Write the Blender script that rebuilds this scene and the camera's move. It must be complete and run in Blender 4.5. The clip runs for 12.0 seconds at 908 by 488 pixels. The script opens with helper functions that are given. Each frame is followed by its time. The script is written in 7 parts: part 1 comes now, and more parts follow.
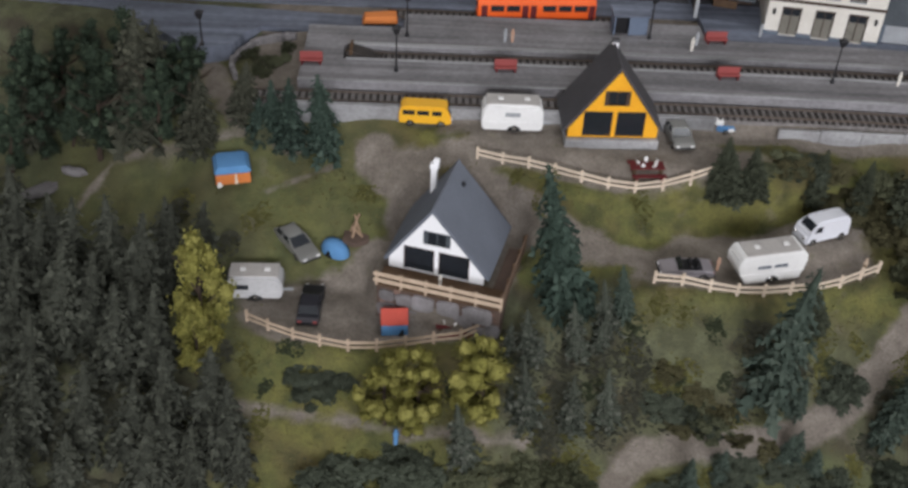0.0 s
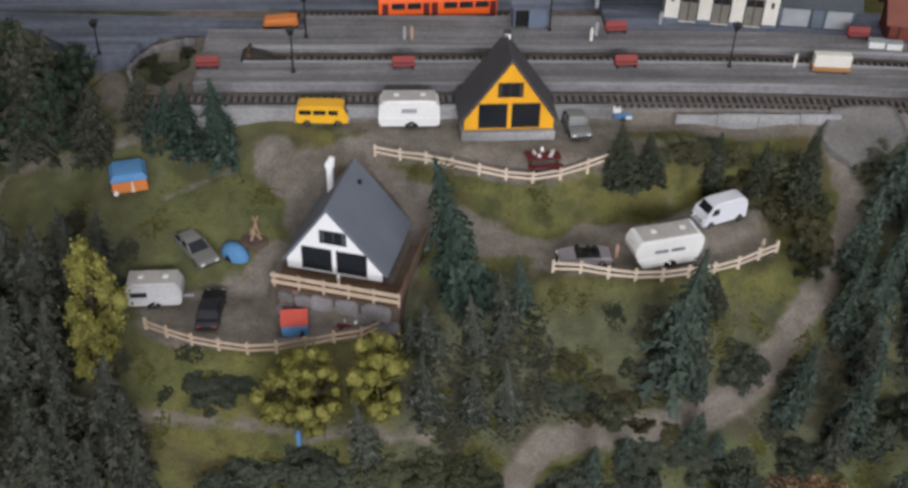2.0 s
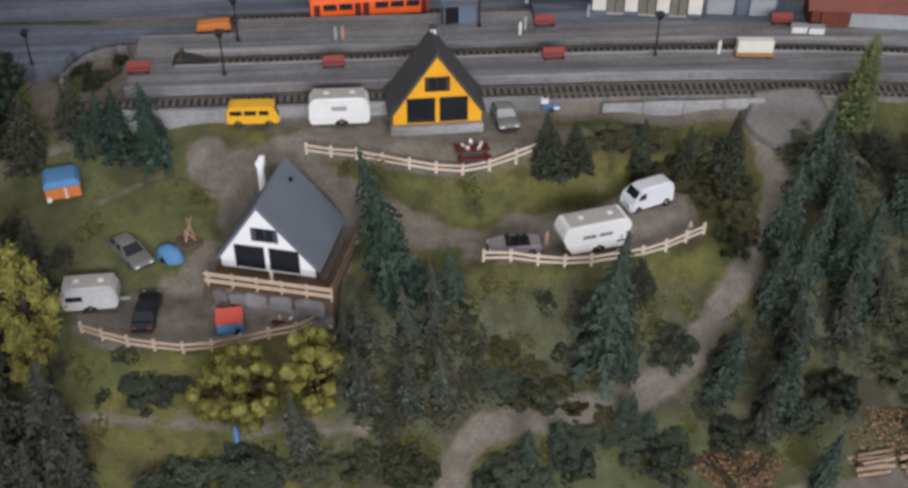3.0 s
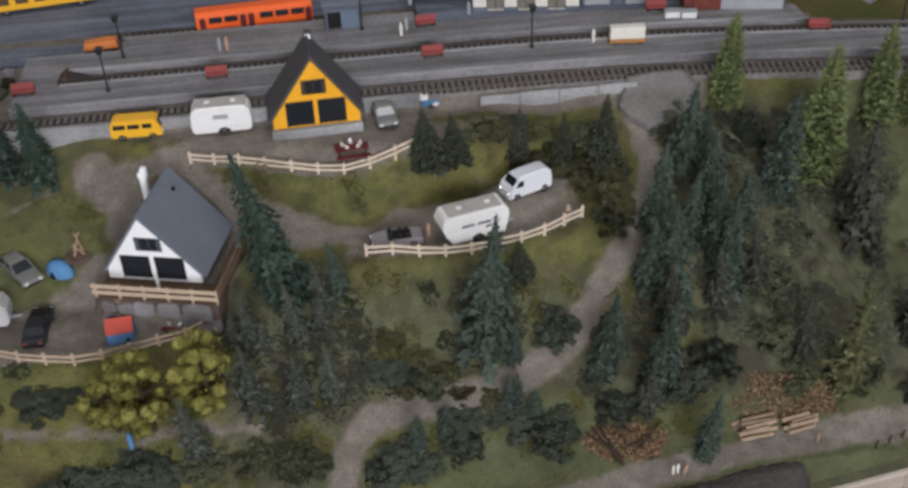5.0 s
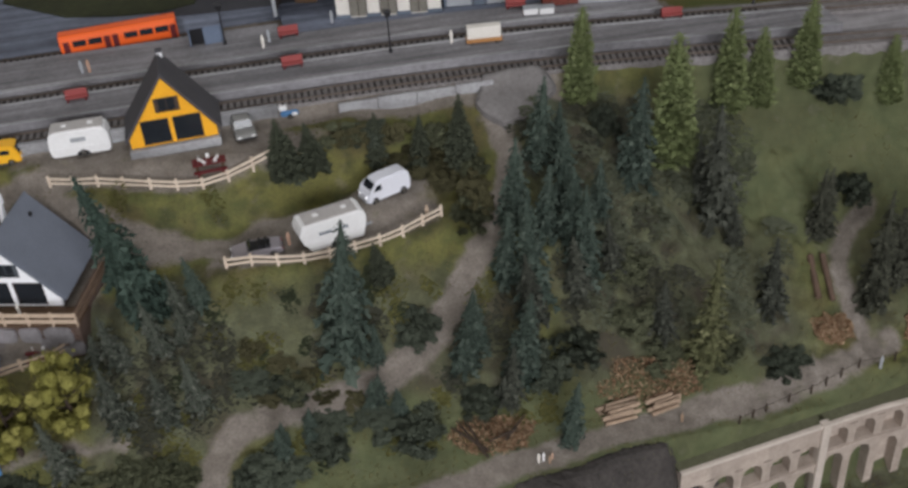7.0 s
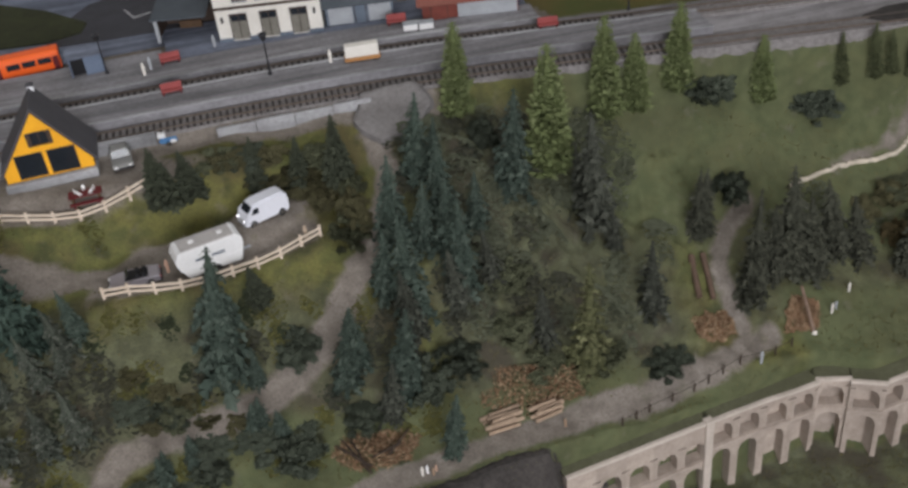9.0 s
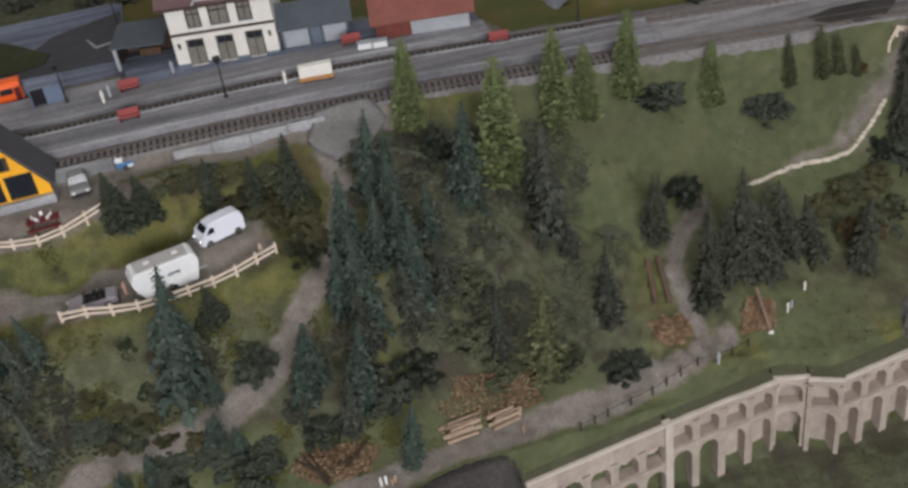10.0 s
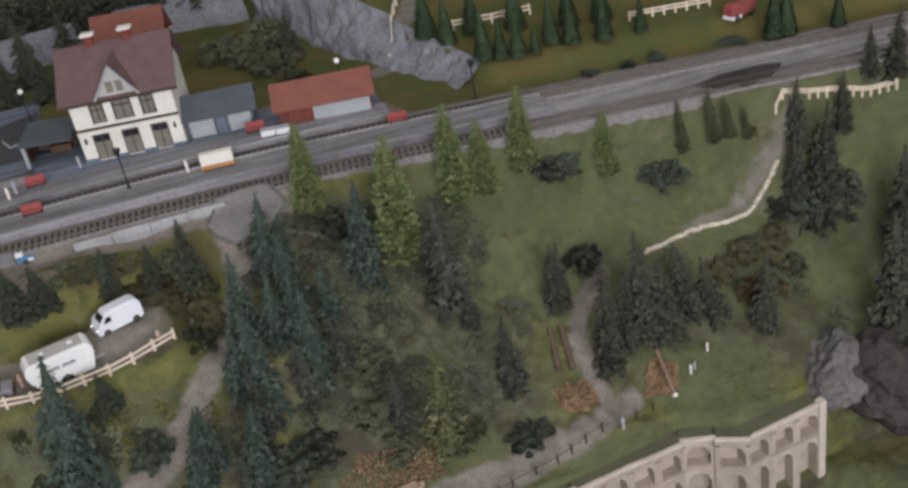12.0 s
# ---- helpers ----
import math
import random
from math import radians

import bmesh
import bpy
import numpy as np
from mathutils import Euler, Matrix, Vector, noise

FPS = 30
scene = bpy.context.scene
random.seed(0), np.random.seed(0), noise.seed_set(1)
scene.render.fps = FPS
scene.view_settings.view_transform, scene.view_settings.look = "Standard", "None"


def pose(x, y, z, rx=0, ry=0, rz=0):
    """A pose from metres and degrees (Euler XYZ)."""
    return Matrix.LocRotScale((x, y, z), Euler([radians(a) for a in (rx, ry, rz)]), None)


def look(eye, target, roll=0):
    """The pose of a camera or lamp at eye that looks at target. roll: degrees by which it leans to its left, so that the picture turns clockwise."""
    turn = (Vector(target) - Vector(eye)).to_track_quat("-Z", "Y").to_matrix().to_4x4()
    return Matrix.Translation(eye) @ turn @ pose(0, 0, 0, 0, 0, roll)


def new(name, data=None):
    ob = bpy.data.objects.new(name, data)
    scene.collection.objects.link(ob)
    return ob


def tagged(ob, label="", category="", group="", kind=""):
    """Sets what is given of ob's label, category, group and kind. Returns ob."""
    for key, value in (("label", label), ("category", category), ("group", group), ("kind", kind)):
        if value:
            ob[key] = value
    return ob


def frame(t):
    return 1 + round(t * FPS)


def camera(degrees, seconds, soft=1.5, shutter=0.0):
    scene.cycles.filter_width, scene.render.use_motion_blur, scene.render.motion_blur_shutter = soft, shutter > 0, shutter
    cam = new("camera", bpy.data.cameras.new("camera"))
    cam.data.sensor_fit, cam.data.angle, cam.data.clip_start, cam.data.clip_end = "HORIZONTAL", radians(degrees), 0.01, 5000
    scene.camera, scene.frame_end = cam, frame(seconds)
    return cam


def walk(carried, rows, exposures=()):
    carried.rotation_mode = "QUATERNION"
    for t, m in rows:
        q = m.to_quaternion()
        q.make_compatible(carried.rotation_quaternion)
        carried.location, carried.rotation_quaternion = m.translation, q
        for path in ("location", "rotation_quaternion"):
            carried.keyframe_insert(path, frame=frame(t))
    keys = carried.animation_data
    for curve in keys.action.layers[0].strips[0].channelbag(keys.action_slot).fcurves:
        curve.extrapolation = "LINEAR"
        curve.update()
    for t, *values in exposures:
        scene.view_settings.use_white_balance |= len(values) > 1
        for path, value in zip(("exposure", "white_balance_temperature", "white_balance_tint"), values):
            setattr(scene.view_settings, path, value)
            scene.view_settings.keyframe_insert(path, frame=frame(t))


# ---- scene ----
cam = camera(45.0, 12.0, soft=3.0)
# seconds, place, turn
ROWS = [
    (0.0, 0.0000, 0.0000, 0.6246, 51.78, -2.40, 0.02),
    (0.5, 0.0182, 0.0020, 0.6226, 51.79, -2.08, -0.13),
    (1.0, 0.0358, 0.0044, 0.6200, 51.83, -1.81, -0.68),
    (1.5, 0.0516, 0.0010, 0.6182, 52.06, -1.48, -1.49),
    (2.0, 0.0668, -0.0062, 0.6167, 52.29, -1.25, -2.62),
    (2.5, 0.0837, -0.0176, 0.6143, 52.65, -0.82, -3.53),
    (3.0, 0.1063, -0.0290, 0.6118, 52.88, -0.29, -4.84),
    (5.0, 0.1817, -0.0669, 0.6109, 53.50, 1.73, -8.31),
    (5.5, 0.2065, -0.0807, 0.6102, 53.61, 2.45, -9.25),
    (6.0, 0.2317, -0.0895, 0.6095, 53.47, 2.89, -10.36),
    (6.5, 0.2560, -0.0926, 0.6106, 53.37, 3.35, -11.08),
    (7.0, 0.2796, -0.0961, 0.6150, 53.45, 3.70, -11.83),
    (9.0, 0.3669, -0.1183, 0.6245, 53.39, 5.13, -14.73),
    (9.5, 0.3882, -0.1313, 0.6226, 53.94, 5.96, -15.37),
    (10.0, 0.4110, -0.1488, 0.6159, 54.61, 6.98, -15.67),
    (10.5, 0.4348, -0.1702, 0.6093, 55.55, 7.75, -15.82),
    (11.0, 0.4556, -0.1875, 0.6029, 56.65, 8.31, -16.60),
    (11.5, 0.4727, -0.1922, 0.5977, 58.06, 8.62, -17.39),
    (12.0, 0.4911, -0.1910, 0.5935, 59.19, 8.94, -17.71),
]
walk(cam, [(t, pose(x, y, z, rx, ry, rz)) for t, x, y, z, rx, ry, rz in ROWS],
     ((0.0, -0.03, 6500, 12), (2.0, -0.03, 6500, 12), (5.0, -0.11, 6500, 12), (7.0, -0.18, 6500, 12), (9.0, -0.1, 6500, 12), (11.0, 0.0, 6500, 12), (12.0, 0.05, 6500, 12)))

# ---- room and light ----
S = 0.001  # things are drawn in millimetres

world = bpy.data.worlds.new("room_air")
scene.world = world
world.use_nodes = True
world.node_tree.nodes["Background"].inputs[0].default_value = (0.55, 0.6, 0.66, 1)
world.node_tree.nodes["Background"].inputs[1].default_value = 0.3


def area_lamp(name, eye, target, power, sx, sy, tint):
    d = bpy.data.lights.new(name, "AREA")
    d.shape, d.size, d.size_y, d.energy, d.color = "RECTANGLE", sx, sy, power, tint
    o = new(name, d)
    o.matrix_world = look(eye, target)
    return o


# added front fill lamp behind the camera, and one row of ceiling tubes
area_lamp("front_fill_light", (0.5, -2.33, 1.02), (0.5, 0.0, 0.85), 112.0, 2.6, 1.0, (0.945, 0.955, 1.0))
area_lamp("ceiling_tube", (0.5, 0.7, 2.08), (0.5, 0.7, 0.0), 9.0, 1.5, 0.12, (0.94, 0.97, 1.0))

# ---- materials ----
def mat(name, col, rough=0.7, metal=0.0, col2=None, scale=60.0, amount=0.5, bump=0.0, bscale=None, spec=0.3, vary=0.0):
    """Procedural surface: two colours mixed by coarse and fine noise, with fine relief."""
    m = bpy.data.materials.new(name)
    m.use_nodes = True
    n, l = m.node_tree.nodes, m.node_tree.links
    p = n["Principled BSDF"]
    p.inputs["Roughness"].default_value = rough
    p.inputs["Metallic"].default_value = metal
    p.inputs["Specular IOR Level"].default_value = spec
    geo = n.new("ShaderNodeNewGeometry")
    a, b = n.new("ShaderNodeTexNoise"), n.new("ShaderNodeTexNoise")
    a.inputs["Scale"].default_value, b.inputs["Scale"].default_value = scale, scale * 9
    a.inputs["Detail"].default_value, b.inputs["Detail"].default_value = 4, 3
    for t in (a, b):
        l.new(geo.outputs["Position"], t.inputs["Vector"])
    add = n.new("ShaderNodeMath")
    add.operation = "ADD"
    l.new(a.outputs["Fac"], add.inputs[0])
    l.new(b.outputs["Fac"], add.inputs[1])
    ramp = n.new("ShaderNodeMapRange")
    ramp.inputs[1].default_value, ramp.inputs[2].default_value = 0.75, 1.25
    ramp.inputs[3].default_value, ramp.inputs[4].default_value = 0.0, amount
    l.new(add.outputs[0], ramp.inputs[0])
    mix = n.new("ShaderNodeMix")
    mix.data_type = "RGBA"
    c2 = col2 or tuple(v * 0.6 for v in col)
    mix.inputs[6].default_value, mix.inputs[7].default_value = (*col, 1), (*c2, 1)
    l.new(ramp.outputs[0], mix.inputs[0])
    last = mix.outputs[2]
    if vary:
        info, hsv = n.new("ShaderNodeObjectInfo"), n.new("ShaderNodeHueSaturation")
        r = n.new("ShaderNodeMapRange")
        r.inputs[3].default_value, r.inputs[4].default_value = 1 - vary, 1 + vary
        l.new(info.outputs["Random"], r.inputs[0])
        l.new(r.outputs[0], hsv.inputs["Value"])
        l.new(last, hsv.inputs["Color"])
        last = hsv.outputs[0]
    l.new(last, p.inputs["Base Color"])
    if bump:
        k = n.new("ShaderNodeBump")
        k.inputs["Strength"].default_value, k.inputs["Distance"].default_value = bump, 0.001
        t = b
        if bscale:
            t = n.new("ShaderNodeTexNoise")
            t.inputs["Scale"].default_value = bscale
            l.new(geo.outputs["Position"], t.inputs["Vector"])
        l.new(t.outputs["Fac"], k.inputs["Height"])
        l.new(k.outputs[0], p.inputs["Normal"])
    return m


def foliage(name, col, col2, tip=None, scale=120.0):
    """Leaves and flock: colour by clump (island), by position, by tree."""
    m = mat(name, col, 0.9, 0, col2, scale, 1.0, 0, None, 0.1, 0.18)
    n, l = m.node_tree.nodes, m.node_tree.links
    p = n["Principled BSDF"]
    src = p.inputs["Base Color"].links[0].from_socket
    geo, mr, mix = n.new("ShaderNodeNewGeometry"), n.new("ShaderNodeMapRange"), n.new("ShaderNodeMix")
    mix.data_type = "RGBA"
    mr.inputs[1].default_value, mr.inputs[2].default_value, mr.inputs[4].default_value = 0.55, 1.0, 0.8
    l.new(geo.outputs["Random Per Island"], mr.inputs[0])
    l.new(mr.outputs[0], mix.inputs[0])
    l.new(src, mix.inputs[6])
    mix.inputs[7].default_value = (*(tip or tuple(min(1, v * 1.9) for v in col)), 1)
    l.new(mix.outputs[2], p.inputs["Base Color"])
    return m


def streaked(m, low, high):
    """Long worn streaks along the railway."""
    n, l = m.node_tree.nodes, m.node_tree.links
    p = n["Principled BSDF"]
    src = p.inputs["Base Color"].links[0].from_socket
    geo, scl, tex = n.new("ShaderNodeNewGeometry"), n.new("ShaderNodeVectorMath"), n.new("ShaderNodeTexNoise")
    scl.operation = "MULTIPLY"
    scl.inputs[1].default_value = (5, 95, 40)
    tex.inputs["Scale"].default_value, tex.inputs["Detail"].default_value = 1.0, 4
    r, hsv = n.new("ShaderNodeMapRange"), n.new("ShaderNodeHueSaturation")
    for i, v in enumerate((0.35, 0.65, low, high)):
        r.inputs[i + 1].default_value = v
    l.new(geo.outputs["Position"], scl.inputs[0])
    l.new(scl.outputs[0], tex.inputs["Vector"])
    l.new(tex.outputs["Fac"], r.inputs[0])
    l.new(r.outputs[0], hsv.inputs["Value"])
    l.new(src, hsv.inputs["Color"])
    l.new(hsv.outputs[0], p.inputs["Base Color"])
    return m


M = {}
M["white"] = mat("white_plastic", (0.79, 0.79, 0.785), 0.5, 0, (0.66, 0.66, 0.645), 30, 0.5)
M["white_wall"] = mat("white_wall", (0.88, 0.89, 0.91), 0.7, 0, (0.78, 0.78, 0.8), 40, 0.5, 0.1)
M["yellow_wall"] = mat("yellow_wall", (0.86, 0.42, 0.02), 0.6, 0, (0.72, 0.32, 0.015), 40, 0.6, 0.1)
M["roof"] = mat("slate_roof", (0.15, 0.168, 0.205), 0.75, 0, (0.122, 0.137, 0.168), 50, 0.7, 0.2)
M["roof_dark"] = mat("dark_roof", (0.075, 0.073, 0.08), 0.75, 0, (0.052, 0.05, 0.055), 50, 0.7, 0.2)
M["black"] = mat("black_opening", (0.012, 0.012, 0.014), 0.5)
M["frame"] = mat("brown_frame", (0.06, 0.04, 0.03), 0.6)
M["wood"] = mat("pale_wood", (0.52, 0.41, 0.31), 0.65, 0, (0.37, 0.28, 0.2), 120, 0.8, 0.15, None, 0.25, 0.1)
M["fence"] = mat("cream_fence", (0.68, 0.58, 0.47), 0.6, 0, (0.5, 0.4, 0.3), 120, 0.7, 0.1, None, 0.25, 0.08)
M["darkwood"] = mat("dark_wood", (0.11, 0.065, 0.035), 0.7, 0, (0.06, 0.035, 0.02), 120, 0.8, 0.2)
M["oldwood"] = mat("weathered_wood", (0.2, 0.135, 0.095), 0.75, 0, (0.12, 0.08, 0.055), 120, 0.8, 0.2)
M["stick"] = mat("tan_sticks", (0.36, 0.25, 0.17), 0.75, 0, (0.24, 0.16, 0.1), 150, 0.7, 0.2)
M["pale_stone"] = mat("pale_slab", (0.275, 0.262, 0.272), 0.85, 0, (0.16, 0.15, 0.15), 60, 0.9, 0.4, None, 0.2, 0.1)
M["rubble"] = mat("brown_rubble", (0.23, 0.15, 0.12), 0.9, 0, (0.13, 0.085, 0.07), 150, 0.9, 0.4, None, 0.2, 0.3)
M["slate"] = mat("dark_slate", (0.075, 0.088, 0.1), 0.75, 0, (0.05, 0.058, 0.068), 60, 0.7, 0.2)
M["dark_asphalt"] = mat("dark_asphalt", (0.06, 0.06, 0.068), 0.9, 0, (0.042, 0.042, 0.047), 40, 0.8, 0.2)
M["lawn"] = mat("lawn_flock", (0.055, 0.06, 0.032), 0.95, 0, (0.035, 0.038, 0.024), 30, 0.9, 0.6, 500, 0.1)
M["blue_board"] = mat("blue_board", (0.15, 0.19, 0.26), 0.75, 0, (0.1, 0.13, 0.19), 60, 0.7, 0.2)
M["greywhite"] = mat("grey_white", (0.52, 0.52, 0.53), 0.55, 0, (0.4, 0.4, 0.4), 35, 0.7)
M["mauve"] = mat("mauve_grey_paint", (0.3, 0.28, 0.3), 0.4, 0.2, (0.22, 0.2, 0.22), 50, 0.5, 0, None, 0.5)
M["yard"] = streaked(mat("yard_gravel", (0.25, 0.24, 0.245), 0.95, 0, (0.17, 0.16, 0.16), 40, 0.9, 0.5, 600, 0.1), 0.72, 1.28)
M["stone"] = mat("grey_stone", (0.22, 0.21, 0.215), 0.85, 0, (0.12, 0.112, 0.112), 90, 0.9, 0.5, None, 0.2, 0.2)
M["mortar"] = mat("mortar", (0.12, 0.082, 0.065), 0.9, 0, (0.075, 0.052, 0.042), 90, 0.8, 0.4)
M["concrete"] = streaked(mat("concrete", (0.225, 0.22, 0.23), 0.85, 0, (0.15, 0.145, 0.15), 25, 0.9, 0.25, None, 0.2, 0.06), 0.72, 1.28)
M["pale_concrete"] = streaked(mat("pale_concrete", (0.33, 0.335, 0.34), 0.85, 0, (0.22, 0.215, 0.22), 35, 0.9, 0.25, None, 0.2, 0.08), 0.72, 1.28)
M["ballast"] = mat("ballast", (0.27, 0.255, 0.25), 0.95, 0, (0.15, 0.138, 0.132), 220, 1.0, 0.8, 700, 0.1)
M["sleeper"] = mat("sleeper", (0.06, 0.053, 0.05), 0.85, 0, (0.04, 0.035, 0.033), 150, 0.8, 0.2, None, 0.2, 0.25)
M["apron"] = mat("grey_apron", (0.2, 0.19, 0.185), 0.95, 0, (0.14, 0.13, 0.125), 30, 0.9, 0.5, 600, 0.1)
M["rail"] = mat("rail_steel", (0.19, 0.16, 0.14), 0.45, 0.5, (0.11, 0.08, 0.06), 100, 0.7)
M["asphalt"] = streaked(mat("asphalt", (0.158, 0.178, 0.226), 0.85, 0, (0.112, 0.124, 0.16), 15, 0.9, 0.2, 500, 0.25), 0.72, 1.28)
M["glass"] = mat("dark_glass", (0.02, 0.024, 0.03), 0.12, 0, (0.01, 0.012, 0.014), 30, 0.5, 0, None, 0.5)
M["tyre"] = mat("tyre_rubber", (0.02, 0.02, 0.02), 0.8)
M["chrome"] = mat("chrome", (0.6, 0.6, 0.6), 0.25, 1.0)
M["silver"] = mat("silver_paint", (0.24, 0.24, 0.23), 0.38, 0.3, (0.18, 0.18, 0.17), 60, 0.5, 0, None, 0.5)
M["darkcar"] = mat("black_paint", (0.02, 0.02, 0.027), 0.3, 0, (0.012, 0.012, 0.016), 40, 0.5, 0, None, 0.5)
M["whitecar"] = mat("white_paint", (0.69, 0.7, 0.75), 0.35, 0, (0.59, 0.6, 0.64), 30, 0.4, 0, None, 0.5)
M["yellowcar"] = mat("yellow_paint", (0.82, 0.44, 0.02), 0.4, 0, (0.72, 0.36, 0.015), 40, 0.5, 0, None, 0.5)
M["orange"] = mat("orange_paint", (0.85, 0.13, 0.02), 0.45, 0, (0.72, 0.1, 0.015), 50, 0.5)
M["orange_cloth"] = mat("orange_cloth", (0.66, 0.22, 0.06), 0.85, 0, (0.52, 0.16, 0.045), 80, 0.6, 0.2)
M["blue_cloth"] = mat("blue_cloth", (0.1, 0.25, 0.47), 0.85, 0, (0.075, 0.19, 0.38), 80, 0.6, 0.2)
M["red_cloth"] = mat("red_cloth", (0.52, 0.09, 0.065), 0.85, 0, (0.4, 0.065, 0.05), 80, 0.6, 0.2)
M["red"] = mat("red_paint", (0.3, 0.07, 0.066), 0.6, 0, (0.22, 0.055, 0.052), 80, 0.6)
M["maroon"] = mat("maroon_paint", (0.12, 0.015, 0.018), 0.6)
M["flesh"] = mat("figure_paint", (0.5, 0.33, 0.24), 0.7, 0, (0.35, 0.2, 0.14), 200, 0.6)
M["cream"] = mat("cream_wall", (0.72, 0.69, 0.63), 0.75, 0, (0.58, 0.55, 0.49), 50, 0.7, 0.15)
M["station_roof"] = mat("purple_tile_roof", (0.14, 0.085, 0.085), 0.8, 0, (0.09, 0.055, 0.055), 60, 0.8, 0.3)
M["red_roof"] = mat("red_tile_roof", (0.22, 0.08, 0.06), 0.8, 0, (0.145, 0.055, 0.042), 60, 0.8, 0.3)
M["brick_red"] = mat("red_brick", (0.2, 0.055, 0.04), 0.85, 0, (0.12, 0.035, 0.028), 90, 0.8, 0.3)
M["bluegrey"] = mat("bluegrey_board", (0.13, 0.16, 0.2), 0.75, 0, (0.09, 0.11, 0.14), 60, 0.7, 0.2)
M["door_grey"] = mat("grey_door", (0.2, 0.19, 0.16), 0.7, 0, (0.13, 0.12, 0.1), 80, 0.7)
M["lightgrey"] = mat("light_grey_board", (0.36, 0.38, 0.4), 0.75, 0, (0.26, 0.27, 0.28), 60, 0.7, 0.2)
M["iron"] = mat("black_iron", (0.035, 0.035, 0.038), 0.5, 0.4)
M["viaduct"] = mat("sandstone", (0.44, 0.37, 0.315), 0.85, 0, (0.29, 0.24, 0.2), 60, 0.9, 0.4, None, 0.2, 0.12)
M["coping"] = mat("pale_coping", (0.55, 0.48, 0.42), 0.85, 0, (0.38, 0.33, 0.28), 50, 0.8, 0.3)
M["rock"] = mat("grey_rock", (0.22, 0.225, 0.25), 0.9, 0, (0.12, 0.12, 0.13), 28, 1.0, 0.8, 160)
M["bark"] = mat("bark", (0.06, 0.042, 0.03), 0.9, 0, (0.03, 0.022, 0.016), 250, 0.8, 0.4)
M["old_log"] = mat("weathered_log", (0.27, 0.19, 0.14), 0.85, 0, (0.17, 0.115, 0.085), 180, 0.9, 0.3, None, 0.2, 0.2)
M["edge_stone"] = mat("edging_stone", (0.6, 0.54, 0.44), 0.85, 0, (0.42, 0.36, 0.29), 150, 0.9, 0.2, None, 0.2, 0.15)
M["logs"] = mat("cut_logs", (0.4, 0.3, 0.215), 0.85, 0, (0.24, 0.17, 0.12), 180, 0.9, 0.3, None, 0.2, 0.2)
M["spruce"] = foliage("spruce_needles", (0.056, 0.076, 0.06), (0.036, 0.05, 0.04), (0.1, 0.125, 0.1))
M["green_spruce"] = foliage("green_spruce_needles", (0.042, 0.064, 0.05), (0.027, 0.042, 0.033), (0.078, 0.11, 0.088))
M["pine"] = foliage("grey_pine_needles", (0.07, 0.08, 0.062), (0.042, 0.049, 0.038), (0.15, 0.158, 0.13))
M["cone_green"] = foliage("bright_conifer", (0.142, 0.17, 0.072), (0.11, 0.133, 0.056), (0.188, 0.215, 0.103), 60)
M["olive_cone"] = foliage("olive_conifer", (0.078, 0.088, 0.045), (0.058, 0.066, 0.035), (0.105, 0.116, 0.06), 60)
M["dark_cone"] = foliage("dark_conifer", (0.06, 0.063, 0.046), (0.043, 0.045, 0.033), (0.088, 0.09, 0.066), 50)
M["terrace_cone"] = foliage("terrace_conifer", (0.056, 0.064, 0.043), (0.042, 0.048, 0.033), (0.074, 0.083, 0.056), 50)
M["leaf_yellow"] = foliage("yellow_leaves", (0.185, 0.175, 0.045), (0.1, 0.098, 0.027), (0.29, 0.27, 0.085), 70)
M["leaf_dark"] = foliage("dark_leaves", (0.068, 0.08, 0.058), (0.049, 0.058, 0.042), (0.094, 0.108, 0.08), 40)
M["leaf_brown"] = foliage("brown_leaves", (0.095, 0.074, 0.036), (0.058, 0.05, 0.026), (0.15, 0.11, 0.055))
M["leaf_mid"] = foliage("olive_leaves", (0.086, 0.092, 0.055), (0.06, 0.065, 0.039), (0.12, 0.13, 0.078), 40)
M["tuft"] = foliage("grass_flock", (0.115, 0.106, 0.046), (0.095, 0.085, 0.038), (0.14, 0.128, 0.058))
M["litter"] = foliage("leaf_litter", (0.22, 0.13, 0.075), (0.13, 0.08, 0.048), (0.46, 0.34, 0.22))
M["dark_rock"] = mat("dark_rock", (0.062, 0.055, 0.05), 0.9, 0, (0.028, 0.025, 0.023), 28, 1.0, 0.8, 160)
# browner pine; its colour is also darkened for the weaker light at left
M["dim_brown_pine"] = foliage("dim_brown_pine_needles", (0.056, 0.06, 0.047), (0.034, 0.037, 0.029), (0.1, 0.106, 0.084))
M["moss"] = foliage("moss", (0.118, 0.128, 0.086), (0.092, 0.1, 0.067), (0.138, 0.148, 0.102), 40)
M["slim"] = foliage("olive_needles", (0.1, 0.105, 0.05), (0.055, 0.058, 0.03), (0.19, 0.19, 0.1))
M["far_cone"] = foliage("far_conifer", (0.055, 0.085, 0.045), (0.033, 0.052, 0.028), (0.095, 0.13, 0.07))
M["cut_wood"] = mat("orange_wood", (0.4, 0.2, 0.07), 0.8, 0, (0.28, 0.13, 0.05), 80, 0.7)
M["brown_rock"] = mat("brown_rock", (0.15, 0.14, 0.135), 0.9, 0, (0.075, 0.07, 0.066), 22, 1.0, 0.6, 160)
M["chute"] = mat("chute_boards", (0.13, 0.085, 0.06), 0.8, 0, (0.075, 0.05, 0.035), 100, 0.8, 0.2)
